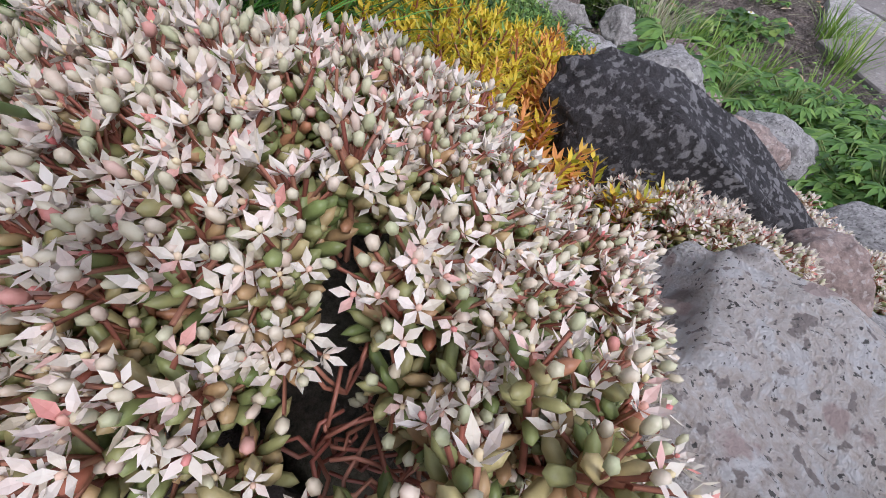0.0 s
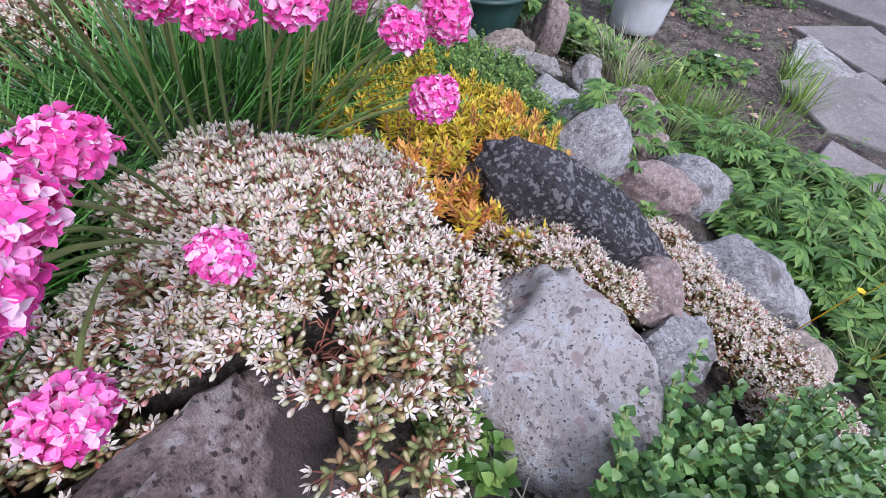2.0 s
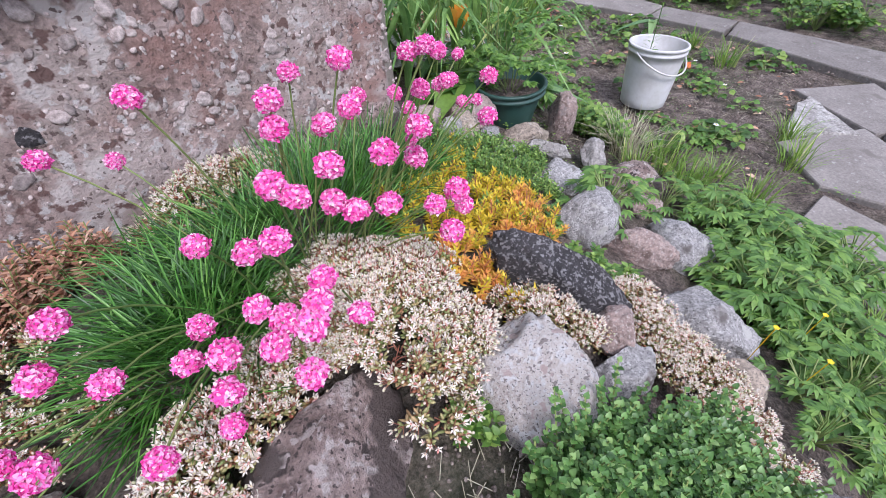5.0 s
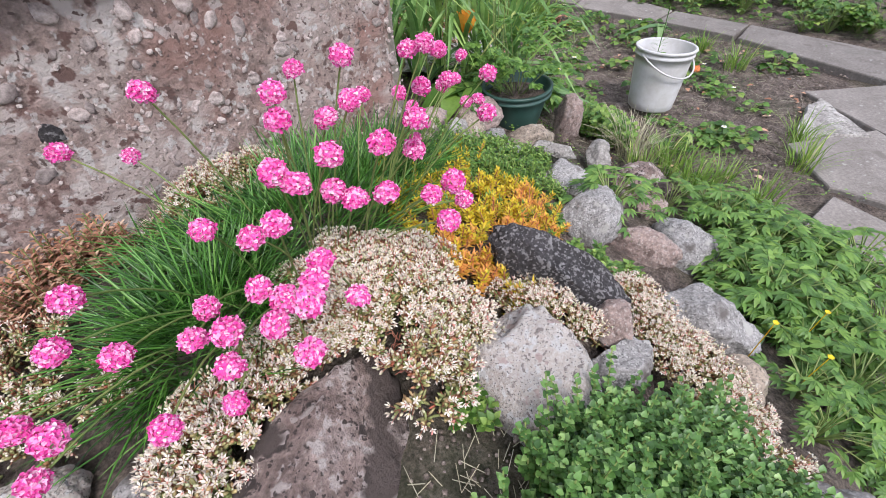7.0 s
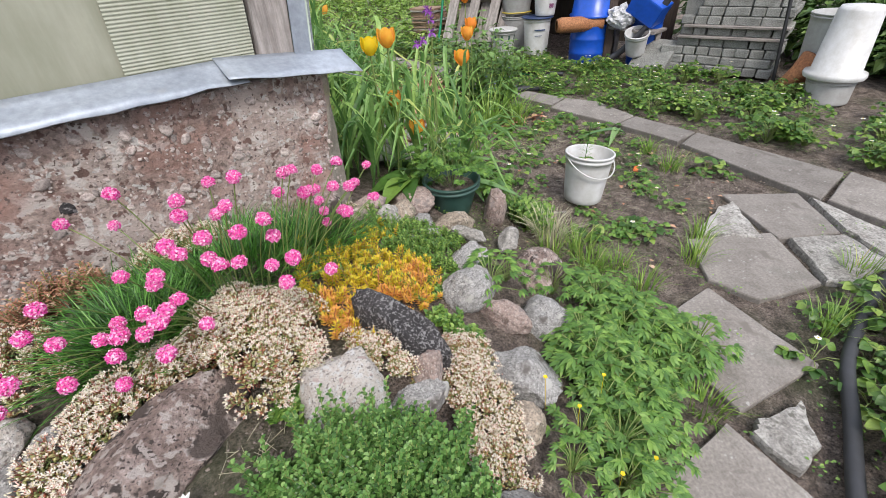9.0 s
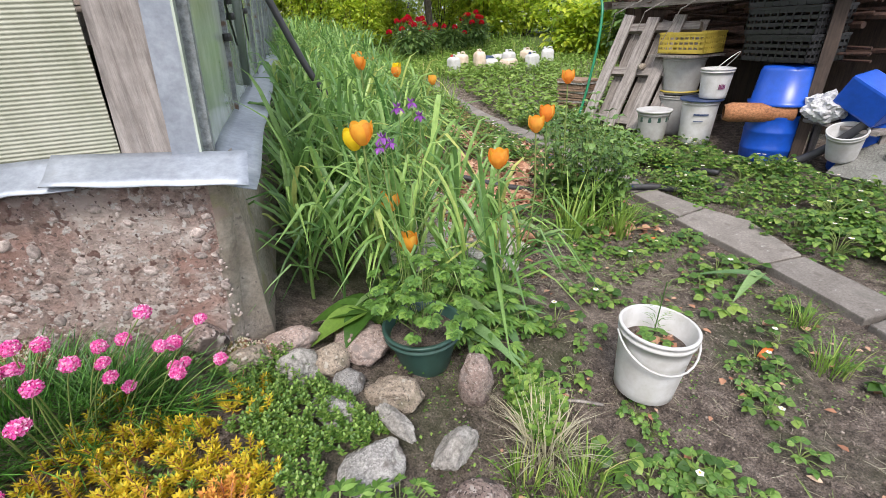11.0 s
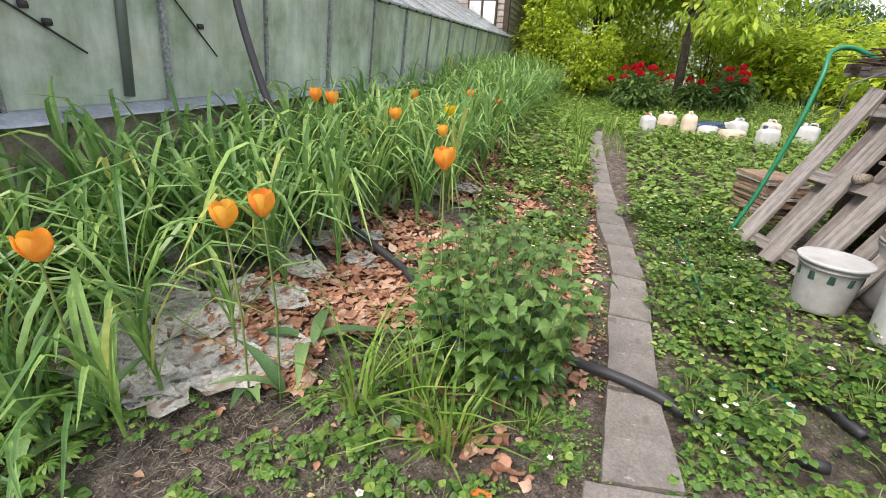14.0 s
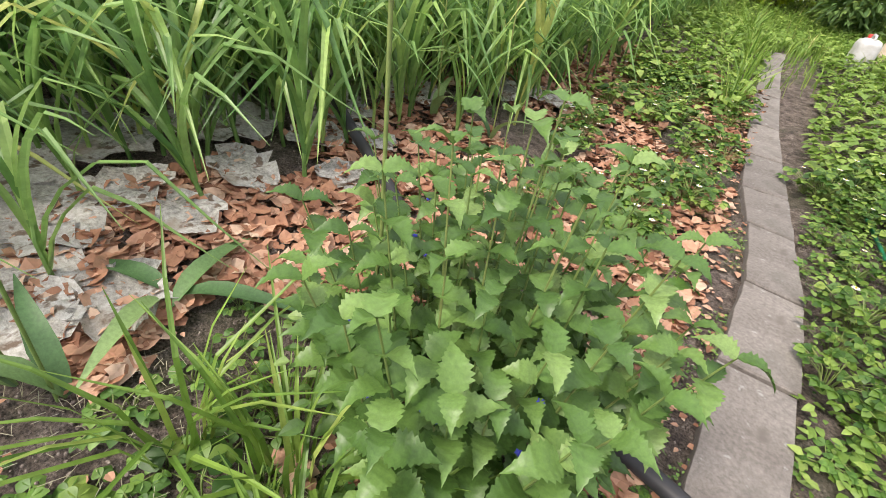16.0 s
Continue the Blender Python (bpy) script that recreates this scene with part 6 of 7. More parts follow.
hose("green_hose", "thin green hose lying in the strawberry bed", [gh(3.02, 3.6, 0.03), gh(3.08, 3.0, 0.03), gh(3.10, 2.2, 0.03), gh(3.2, 1.8, 0.03), gh(3.3, 1.4, 0.03)], 0.008, GREENHOSE)


# ---- dry leaves, paper, soil crumbs ----
def litter():
    s = Shape()
    k = 0
    def scrap(x, y, R):
        c = Vector((x, y, ground_z(x, y) + U(0.002, 0.028)))
        nrm = Vector((U(-0.45, 0.45), U(-0.45, 0.45), 1)).normalized()
        e1 = nrm.orthogonal().normalized()
        e2 = nrm.cross(e1)
        a0, long, curl = U(0, 6.28), U(0.55, 1.0), U(-0.35, 0.6)
        pts = [c]
        for j in range(9):
            b2 = 2 * math.pi * j / 9
            q = R * U(0.62, 1.1) * (1.0 if j % 2 else 0.8)
            u, v = math.cos(b2) * q, math.sin(b2) * q * long
            pts.append(c + e1 * (u * math.cos(a0) - v * math.sin(a0)) + e2 * (u * math.sin(a0) + v * math.cos(a0)) + nrm * (curl * u * u / R + U(-0.1, 0.15) * R))
        s.add(pts, [(0, 1 + j, 1 + (j + 1) % 9) for j in range(9)])
    while k < 9000:
        y = 0.72 + 4.7 * rnd.random() ** 1.4
        x = U(0.75, 2.45)
        if y < 1.3 and x > 1.5 and rnd.random() < 0.88:
            continue
        if noise.noise(Vector((x * 2.2, y * 1.6, 2))) < -0.28:
            continue
        k += 1
        scrap(x, y, U(0.016, 0.052))
    for k in range(700):
        x, y = (U(2.2, 2.55), U(1.2, 4.2)) if k > 180 else (U(0.5, 2.4), U(-1.0, 1.2))
        a, L = U(0, 6.28), U(0.015, 0.04)
        s.leaf((x, y, ground_z(x, y) + 0.006), (math.cos(a), math.sin(a), 0.1), (0, 0, 1), L, L * 0.35, 0.2, 0.3, 3)
    tagged(part("dry_leaves", s, LITTER), "layer of dry brown fallen leaves mulching the bed", "leaf litter", kind="stuff")


litter()


def crumbs():
    s = Shape()
    for k in range(15000):
        if k % 20:
            x, y = U(0.5, 2.6), U(-1.1, 1.9)
        else:
            x, y = U(-1.0, -0.62), U(-1.25, -0.84)
        r = 0.0018 + 0.0052 * rnd.random() ** 2.2
        s.plump((x, y, ground_z(x, y) - 0.006), (U(-1, 1), U(-1, 1), 0.7), r * U(1.1, 2.2), r * U(0.7, 1.1))
    tagged(part("soil_crumbs", s, rough_mat("soil_clod", [(0.3, (0.06, 0.046, 0.037)), (0.5, (0.20, 0.16, 0.135)), (0.7, (0.42, 0.36, 0.31))], 45, 150, 0.95, 0.5, vary=0), smooth=True), "crumbs and clods on the bare soil", "soil", kind="stuff")
    w = Shape()
    for k in range(1500):
        x, y = ((U(1.0, 1.9), U(0.2, 0.9)) if k % 2 else (U(0.6, 2.0), U(-0.95, 0.4))) if k % 6 else (U(-0.9, -0.62), U(-1.1, -0.85))
        if x < 0 and k % 4:
            continue
        a, L = U(0, 6.28), U(0.02, 0.05)
        z = ground_z(x, y) + U(0.002, 0.015)
        w.tube([(x, y, z), (x + math.cos(a) * L, y + math.sin(a) * L, z + U(-0.005, 0.01))], 0.0007, 4, False)
    tagged(part("straw_chips", w, STRAW), "scattered dry straw and twig chips", "straw", kind="stuff")


crumbs()


def paper(at, rx, ry, seed):
    r = random.Random(seed)
    n = 22
    edge = [(math.cos(2 * math.pi * k / n) * rx * r.uniform(0.65, 1.2), math.sin(2 * math.pi * k / n) * ry * r.uniform(0.65, 1.2)) for k in range(n)]
    s = Shape()
    rings = (1.0, 0.8, 0.55, 0.3)
    for q in rings:
        for x, y in edge:
            z = ground_z(at[0] + x * q, at[1] + y * q) - ground_z(*at) + 0.024 + 0.03 * abs(noise.noise(Vector((x * q * 9, y * q * 9, seed)))) + (0.015 * r.random() if q == 1 else 0)
            s.v.append((x * q, y * q, z))
    s.f = [(j * n + k, j * n + (k + 1) % n, (j + 1) * n + (k + 1) % n, (j + 1) * n + k) for j in range(3) for k in range(n)] + [tuple(3 * n + k for k in range(n))]
    ob = part("mulch_paper", s, PAPER)
    ob.location = on_ground(*at)
    tagged(ob, "crumpled torn sheet of pale mulch paper on the bed", "paper", "mulch paper")


for k, (x, y, a, b2) in enumerate(((1.14, 0.70, 0.15, 0.14), (1.22, 0.88, 0.13, 0.12), (0.95, 0.75, 0.14, 0.2), (1.02, 1.18, 0.12, 0.10), (0.90, 1.45, 0.16, 0.13), (1.12, 1.72, 0.12, 0.10), (1.0, 2.02, 0.14, 0.10), (1.25, 3.4, 0.2, 0.16), (1.05, 3.2, 0.16, 0.2), (0.8, 1.1, 0.12, 0.15), (0.5, 1.2, 0.17, 0.2), (0.55, 0.9, 0.15, 0.16), (0.55, 1.6, 0.2, 0.2), (0.25, 1.1, 0.14, 0.2), (0.66, 2.1, 0.2, 0.2), (0.3, 1.6, 0.15, 0.25), (0.85, 1.85, 0.13, 0.13), (0.35, 2.2, 0.18, 0.25), (0.75, 2.6, 0.2, 0.22), (0.88, 0.50, 0.17, 0.13), (0.72, 0.62, 0.15, 0.14), (1.00, 0.50, 0.12, 0.10), (0.80, 0.85, 0.20, 0.18), (0.62, 0.55, 0.20, 0.20))):
    paper((x, y), a, b2, k + 3)


# ---- balm clump by the path ----
def toothed_leaf(seed, L=0.092):
    r = random.Random(seed)
    s = Shape()
    n = 17
    left, mid, right = [], [], []
    for k in range(n + 1):
        u = k / n
        w = L * 0.33 * math.sin(math.pi * min(1, (u * 0.95 + 0.05) ** 0.56)) ** 1.25 * (1.10 if k % 2 else 0.84) + 0.0004
        z = 0.018 * math.sin(u * 2.6) - 0.022 * u * u
        mid.append((L * u, 0, z))
        left.append((L * (u + 0.02), w, z + w * 0.35 + 0.003 * r.uniform(-1, 1)))
        right.append((L * (u + 0.02), -w, z + w * 0.35 + 0.003 * r.uniform(-1, 1)))
    s.add(left + mid + right, [(k, k + 1, n + 1 + k + 1, n + 1 + k) for k in range(n)] + [(n + 1 + k, n + 2 + k, 2 * n + 3 + k, 2 * n + 2 + k) for k in range(n)])
    me = s.data("leaf", True)
    me.materials.append(BALMLEAF)
    return me


def build_balm():
    c = (2.04, 1.27)
    t = thing("balm_plant", "leafy green balm clump with toothed leaves beside the path", "plant", on_ground(*c))
    leaves = [toothed_leaf(k) for k in range(4)]
    n = 0
    extra = Shape()
    for k in range(58):
        a, r = k * 2.4, 0.27 * math.sqrt(k / 58)
        b = Vector((math.cos(a) * r, math.sin(a) * r * 1.1, 0))
        b.z = ground_z(c[0] + b.x, c[1] + b.y) - t.location.z
        H = U(0.56, 0.78) * (1.05 - 1.2 * r)
        top = b + Vector((math.cos(a) * r * 0.5 + U(-0.03, 0.03), math.sin(a) * r * 0.5 + U(-0.03, 0.03), H))
        part("stem", Shape().tube([b, (b + top) / 2 + Vector((0, 0, 0.02)), top], [0.003, 0.0026, 0.0016], 5, False), STEM, t)
        for j in range(7):
            u = 0.22 + 0.78 * j / 6
            p = b.lerp(top, u)
            for q in range(2):
                n += 1
                sc = (1.05 - 0.45 * u + (0.1 if r > 0.15 else 0)) * U(0.8, 1.15)
                at = Matrix.Translation(p) @ pose(0, 0, 0, U(-15, 15), U(-10, 30) - 15 * u, math.degrees(a) + j * 90 + q * 180 + U(-25, 25)) @ Matrix.Scale(sc, 4)
                me = leaves[n % 4]
                if n % 9 < 4:
                    part("leaf", me, None, t).matrix_basis = at
                else:
                    extra.add([at @ v.co for v in me.vertices], [tuple(f.vertices) for f in me.polygons])
    tagged(part("inner_leaves", extra, BALMLEAF, t, smooth=True), kind="stuff")
    s, bl = Shape(), Shape()
    for k in range(280):
        a, r = U(0, 6.28), U(0.05, 0.36)
        x, y = c[0] + math.cos(a) * r - 0.04, c[1] + math.sin(a) * r - 0.03
        z = ground_z(x, y) + U(0.03, 0.24) - t.location.z
        s.leaf((x - c[0], y - c[1], z), (math.cos(a), math.sin(a), 0.1), (U(-0.3, 0.3), U(-0.3, 0.3), 1), U(0.03, 0.05), U(0.010, 0.017), 0.3, 0.3, 4)
    tagged(part("lower_leaves", s, BALMLEAF, t), kind="stuff")
    for k in range(34):
        a, r = U(2.4, 5.6), U(0.24, 0.38)
        p = Vector((math.cos(a) * r, math.sin(a) * r, U(0.16, 0.42) + ground_z(c[0] + math.cos(a) * r, c[1] + math.sin(a) * r) - t.location.z))
        for j in range(5):
            b2 = j * 1.2566
            bl.leaf(p, (math.cos(b2), math.sin(b2), 0.3), (0, 0, 1), 0.008, 0.004, 0.1, 0.2, 2)
        s.tube([p, (p.x * 0.95, p.y * 0.95, p.z - 0.12)], 0.0008, 3, False)
    tagged(part("blue_blossom", bl, BLUEFLOWER, t, "tiny blue speedwell flowers"), kind="stuff")


build_balm()


# ---- junk pile by the strawberry bed ----
def plank(name, a, b2, w, th, mat, parent, up=(0, 0, 1), label=""):
    """A board from a to b, w wide and th thick, in its own frame so that the grain runs along it."""
    a, b2 = Vector(a), Vector(b2)
    d = (b2 - a)
    L = d.length
    z = d.normalized()
    x = Vector(up).cross(z)
    if x.length < 1e-4:
        x = z.orthogonal()
    x.normalize()
    y = z.cross(x)
    s = Shape()
    n = 7
    for k in range(n + 1):
        u = k / n
        for px, py in ((-w, -th), (w, -th), (w, th), (-w, th)):
            s.v.append((px / 2 + U(-1, 1) * 0.02 * w, py / 2 + U(-1, 1) * 0.04 * th, L * (u - 0.5) + (U(-0.01, 0.01) if k in (0, n) else 0)))
    for k in range(n):
        s.f += [(4 * k + i, 4 * k + (i + 1) % 4, 4 * k + 4 + (i + 1) % 4, 4 * k + 4 + i) for i in range(4)]
    s.f += [(3, 2, 1, 0), (4 * n, 4 * n + 1, 4 * n + 2, 4 * n + 3)]
    ob = part(name, s, mat, parent, label)
    m = Matrix((x, y, z)).transposed().to_4x4()
    ob.matrix_basis = Matrix.Translation((a + b2) / 2) @ m
    return ob


def build_pallet():
    p = thing("wooden_pallet", "weathered grey wooden pallet leaning against the woodpile", "pallet", on_ground(3.56, 3.40, -0.01))
    O = Vector(p.location)
    across = Vector((0.30, -0.73, 0)).normalized()
    up = Vector((0.56, 0.12, 1.16)).normalized()
    nrm = across.cross(up).normalized()
    if nrm.x > 0:
        nrm = -nrm
    L = 1.27
    def P(u, v, o):
        return across * u + up * v + nrm * o
    for u in (0.0, 0.31, 0.60):
        plank("board", P(u, 0.0, 0.07), P(u, L * U(0.99, 1.03), 0.07), 0.13, 0.026, OLDWOOD, p, nrm)
    for v in (0.10, 0.66, 1.16):
        plank("crosspiece", P(-0.02, v, 0.02), P(0.84, v, 0.02), 0.085, 0.075, OLDWOOD, p, nrm)
    for u in (0.11, 0.21, 0.41, 0.50, 0.70, 0.82):
        plank("back_slat", P(u, 0.02, -0.04), P(u, L * U(0.95, 1.0), -0.04), 0.096, 0.022, OLDWOOD, p, nrm)
    k = part("knot_block", Shape().lathe([(0.001, -0.05), (0.03, -0.045), (0.036, 0), (0.03, 0.045), (0.001, 0.05)], 12), TANROCK, p, "brown wooden block stuck between the boards", smooth=True)
    k.matrix_basis = Matrix.Translation(P(0.42, 0.70, 0.09)) @ pose(0, 0, 0, 0, 90, 20)


build_pallet()


def build_woodpile():
    w = thing("woodpile", "heap of brown brushwood stacked on a rough timber frame", "woodpile", (4.55, 2.6, ground_z(4.55, 2.6)))
    z0 = w.location.z
    for x, y in ((-0.3, 1.15), (-0.2, -1.2), (0.75, 1.15), (0.75, -1.3)):
        plank("post", (x, y, -0.1), (x, y, 1.30), 0.09, 0.09, BROWNWOOD, w)
    plank("beam", (-0.45, 1.45, 1.34), (-0.25, -1.4, 1.32), 0.10, 0.07, OLDWOOD, w, label="grey beam carrying the heap")
    plank("beam", (0.75, 1.35, 1.34), (0.75, -1.4, 1.32), 0.10, 0.07, BROWNWOOD, w)
    plank("beam", (-0.55, 1.30, 1.36), (0.8, 1.25, 1.36), 0.08, 0.06, BROWNWOOD, w)
    # dark sheets added to stand in for the shade under the heap
    part("back_wall", sheet(8, 8, lambda u, v: (0.85 + 0.02 * math.sin(40 * u), -1.5 + 3.0 * u, 1.35 * v), 0.02), BROWNWOOD, w, "dark backing added for the shaded inside of the frame")
    part("side_wall", sheet(8, 8, lambda u, v: (-0.2 + 1.05 * u, 1.25 + 0.02 * math.sin(40 * u), 1.3 * v), 0.02), BROWNWOOD, w)
    s = Shape()
    for k in range(1050):
        y, x = U(-1.45, 1.35), U(-0.45, 0.75)
        z = 1.36 + 0.36 * rnd.random() * (1 - abs(x - 0.15) / 0.9)
        a = U(-0.9, 0.9) + (math.pi if rnd.random() < 0.5 else 0) + 0.9
        L = U(0.2, 0.75)
        d = Vector((math.cos(a), math.sin(a), U(-0.12, 0.12)))
        p0 = Vector((x, y, z)) - d * L / 2
        p0.x = max(p0.x, -0.75)
        r = U(0.003, 0.012)
        s.tube([p0, p0 + d * L * 0.5 + Vector((0, 0, U(-0.02, 0.02))), p0 + d * L], [r, r * 0.8, r * 0.5], 5)
    tagged(part("brushwood", s, STICKS, w, "tangle of dry brown branches"), kind="stuff")
    s = Shape()
    for k in range(120):
        y, z = U(-1.2, 1.1), U(0.75, 1.3)
        x = U(-0.1, 0.6)
        L = U(0.3, 0.8)
        a = U(-0.3, 0.3) + 1.57
        d = Vector((math.cos(a), math.sin(a), U(-0.1, 0.1)))
        s.tube([Vector((x, y, z)) - d * L / 2, Vector((x, y, z)) + d * L / 2], U(0.01, 0.03), 6)
    tagged(part("firewood", s, STICKS, w, "dark stacked sticks under the frame"), kind="stuff")
    tarp = sheet(14, 14, lambda u, v: (-0.35 + 1.2 * u, -1.1 + 1.3 * v, 1.66 + 0.50 * math.sin(math.pi * min(1, u * 0.8 + 0.2)) * math.sin(math.pi * (0.15 + 0.75 * v)) + 0.02 * math.sin(11 * u + 7 * v)), 0.006)
    part("tarp", tarp, TARP, w, "black plastic tarp over the heap", smooth=True)
    for k in range(3):
        pts = [Vector((-0.5 + 0.1 * k, -0.5 + 0.5 * k, 1.5)), Vector((-0.62, 0.0 + 0.5 * k, 1.25)), Vector((-0.66 + 0.04 * k, 0.15 + 0.5 * k, 0.95))]
        part("branch", Shape().tube(pts, [0.008, 0.006, 0.003], 6), OLDWOOD, w, "bare pale branch hanging from the heap")


build_woodpile()
hose("green_hose", "bright green garden hose hanging over the pallet",
     [(4.15, 3.75, 1.45), (3.95, 3.78, 1.55), (3.80, 3.72, 1.52), (3.76, 3.62, 1.36), (3.70, 3.55, 1.05), (3.62, 3.52, 0.70), (3.54, 3.50, 0.40), (3.46, 3.48, 0.18), gh(3.42, 3.42, 0.03)], 0.016, GREENHOSE)
st = thing("cardboard_stack", "stack of brown cardboard sheets leaning behind the pallet", "cardboard", on_ground(3.86, 4.12))
for k in range(14):
    sh = part("sheet", Shape().box((0, 0, 0), (0.36, 0.42, 0.024)), CARD if k % 4 else PAPER, st)
    sh.matrix_basis = pose(U(-0.02, 0.02), U(-0.02, 0.02), 0.02 + 0.03 * k, U(-1.5, 1.5), 2 + U(-1.5, 1.5), 20 + U(-6, 6))


def lid(t, r, z, mat, label=""):
    part("lid", Shape().lathe([(0.001, z - 0.004), (r - 0.004, z - 0.004), (r, z), (r, z + 0.012), (r - 0.004, z + 0.016), (r - 0.02, z + 0.012), (0.001, z + 0.012)], 36), mat, t, label, smooth=True)


g = ground_z(3.7, 2.5)
t = pail("lidded_tub", (3.72, 2.50, g + 0.02), 0.13, 0.155, 0.30, GREYPL, "round white plastic tub with a flat lid", group="plastic tubs")
lid(t, 0.178, 0.30, WHITEPL)
part("label_band", Shape().lathe([(0.151, 0.20), (0.154, 0.25)], 10), GREENPL, t, "dark green printed band")
t = pail("lidded_tub", (3.97, 2.17, g + 0.02), 0.14, 0.165, 0.43, WHITEPL, "white plastic tub with a navy lid beside the blue barrel", group="plastic tubs")
lid(t, 0.195, 0.43, NAVYPL, "navy blue lid")
part("print_bar", sheet(8, 1, lambda u, v: (-0.168 * math.cos(0.5 + u * 0.8), -0.168 * math.sin(0.5 + u * 0.8), 0.30 + 0.014 * v), 0.001), NAVYPL, t)
part("print_bar", sheet(8, 1, lambda u, v: (-0.166 * math.cos(0.55 + u * 0.5), -0.166 * math.sin(0.55 + u * 0.5), 0.24 + 0.008 * v), 0.001), NAVYPL, t)
t = pail("plastic_bucket", (4.02, 2.10, g + 0.47), 0.115, 0.14, 0.27, WHITEPL, "white plastic bucket with a handle standing on a navy lid", group="plastic tubs")
bail(t, 0.145, 0.25, -0.16, WHITEPL, 25)
for k in range(5):
    part("print_bar", sheet(2, 1, lambda u, v: (-0.135 * math.cos(1.0 + k * 0.09 + u * 0.06), -0.135 * math.sin(1.0 + k * 0.09 + u * 0.06), 0.09 + 0.045 * v), 0.001), PRINT, t, "dark printed letters")
t = pail("storage_bin", (4.22, 2.72, g + 0.0), 0.17, 0.20, 0.42, GREYPL, "grey-white plastic bin stacked under another", group="stacked bins")
t = pail("storage_bin", (4.22, 2.72, g + 0.43), 0.17, 0.215, 0.38, GREYPL, "grey-white plastic bin stacked on another", group="stacked bins")
part("rim_cord", Shape().lathe([(0.192, 0.02), (0.2, 0.03), (0.192, 0.04)], 30), YELLOWPL, t, "yellowish band")
part("cover_board", Shape().box((0, 0, 0.39), (0.5, 0.55, 0.02)), OLDWOOD, t)


def crate(at, size, turn, mat, label, rows=4, group="plastic crates"):
    c = thing("plastic_crate", label, "crate", at, group, turn=turn)
    x, y, h = size
    th = 0.008
    part("bottom", Shape().box((0, 0, 0.006), (x, y, 0.012)), mat, c)
    for k in range(rows):
        z = h * (k + 0.5) / rows
        for sx, sy, px, py in ((x, th, 0, -y / 2), (x, th, 0, y / 2), (th, y, -x / 2, 0), (th, y, x / 2, 0)):
            part("slat", Shape().box((px, py, z), (sx, sy, h / rows * 0.55)), mat, c)
    n = 9
    s = Shape()
    for k in range(n + 1):
        u = k / n - 0.5
        for px, py in ((u * x, -y / 2), (u * x, y / 2), (-x / 2, u * y), (x / 2, u * y)):
            s.box((px, py, h / 2), (0.012, 0.012, h))
    part("ribs", s, mat, c)
    for sx, sy, px, py in ((x + 0.02, 0.02, 0, -y / 2), (x + 0.02, 0.02, 0, y / 2), (0.02, y, -x / 2, 0), (0.02, y, x / 2, 0)):
        part("rim", Shape().box((px, py, h), (sx, sy, 0.02)), mat, c)
    return c


crate((4.22, 2.68, g + 0.845), (0.34, 0.50, 0.19), 12, YELLOWPL, "faded yellow plastic fruit crate on the stacked bins")
for k in range(3):
    crate((4.38, 1.72 + 0.02 * k, g + 0.80 + 0.215 * k), (0.40, 0.60, 0.20), 4 * k - 3, BLACKPL, "black plastic fruit crate in a stack", 4)


def barrel(at, r, h, mat, label, tilt=(0, 0, 0), group="blue barrels", open_top=True):
    t = thing("plastic_barrel", label, "barrel", at, group)
    t.matrix_basis = pose(*at, *tilt)
    prof = [(0.001, 0), (r * 0.9, 0), (r * 0.97, 0.02), (r, h * 0.25), (r * 1.03, h * 0.28), (r * 1.0, h * 0.31), (r * 1.01, h * 0.62), (r * 1.04, h * 0.65), (r * 1.01, h * 0.68), (r * 0.98, h - 0.03), (r * 1.02, h - 0.015), (r * 1.01, h), (r * 0.96, h)]
    prof += [(r * 0.93, h * 0.5), (r * 0.9, 0.02), (0.001, 0.02)] if open_top else [(r * 0.93, h - 0.02), (0.001, h - 0.02)]
    part("body", Shape().lathe(prof, 32), mat, t, smooth=True)
    return t


gb = ground_z(4.25, 1.6)
barrel((4.27, 1.62, gb), 0.21, 0.42, BLUEPL, "bright blue plastic barrel holding rubble")
bt = thing("blue_tub", "bright blue plastic tub turned upside down", "tub", (4.32, 1.63, gb + 0.50), "blue barrels")
part("body", Shape().lathe([(0.26, 0.0), (0.265, 0.02), (0.24, 0.03), (0.215, 0.28), (0.20, 0.31), (0.10, 0.325), (0.001, 0.325)], 32), BLUEPL, bt, smooth=True)
cp = thing("clay_pipe", "orange clay drain pipe lying between blue barrels", "pipe", (4.06, 1.62, gb + 0.44))
pp = part("body", Shape().lathe([(0.055, -0.27), (0.068, -0.27), (0.085, -0.22), (0.082, 0.20), (0.075, 0.26), (0.05, 0.275), (0.001, 0.275)], 24), CLAY, cp, smooth=True)
pp.matrix_basis = pose(0, 0, 0, 90, 0, 50)
rock((4.25, 1.60, gb + 0.40), (0.14, 0.12, 0.05), 0, TANROCK, "pale rubble inside the blue barrel", 71, 0.6, cuts=9)
barrel((4.55, 1.05, ground_z(4.5, 1.05)), 0.17, 0.50, BLUEPL, "dark blue plastic barrel behind a white bucket")
pail("plastic_bucket", (4.32, 1.02, 0.16), 0.10, 0.125, 0.25, WHITEPL, "white bucket tilted on a pipe", tilt=(0, -22, 20), group="plastic tubs")
bb = thing("blue_box", "blue plastic box tilted on top of the bucket", "box", (4.38, 0.98, 0.62))
q = part("body", Shape().box((0, 0, 0), (0.24, 0.36, 0.24)), BLUEPL, bb, bevel=0.02)
q.matrix_basis = pose(0, 0, 0, 28, -8, 0)
sb = thing("plastic_bag", "crumpled white plastic bag beside the blue tub", "bag", (4.35, 1.27, 0.52))
bm0 = bmesh.new()
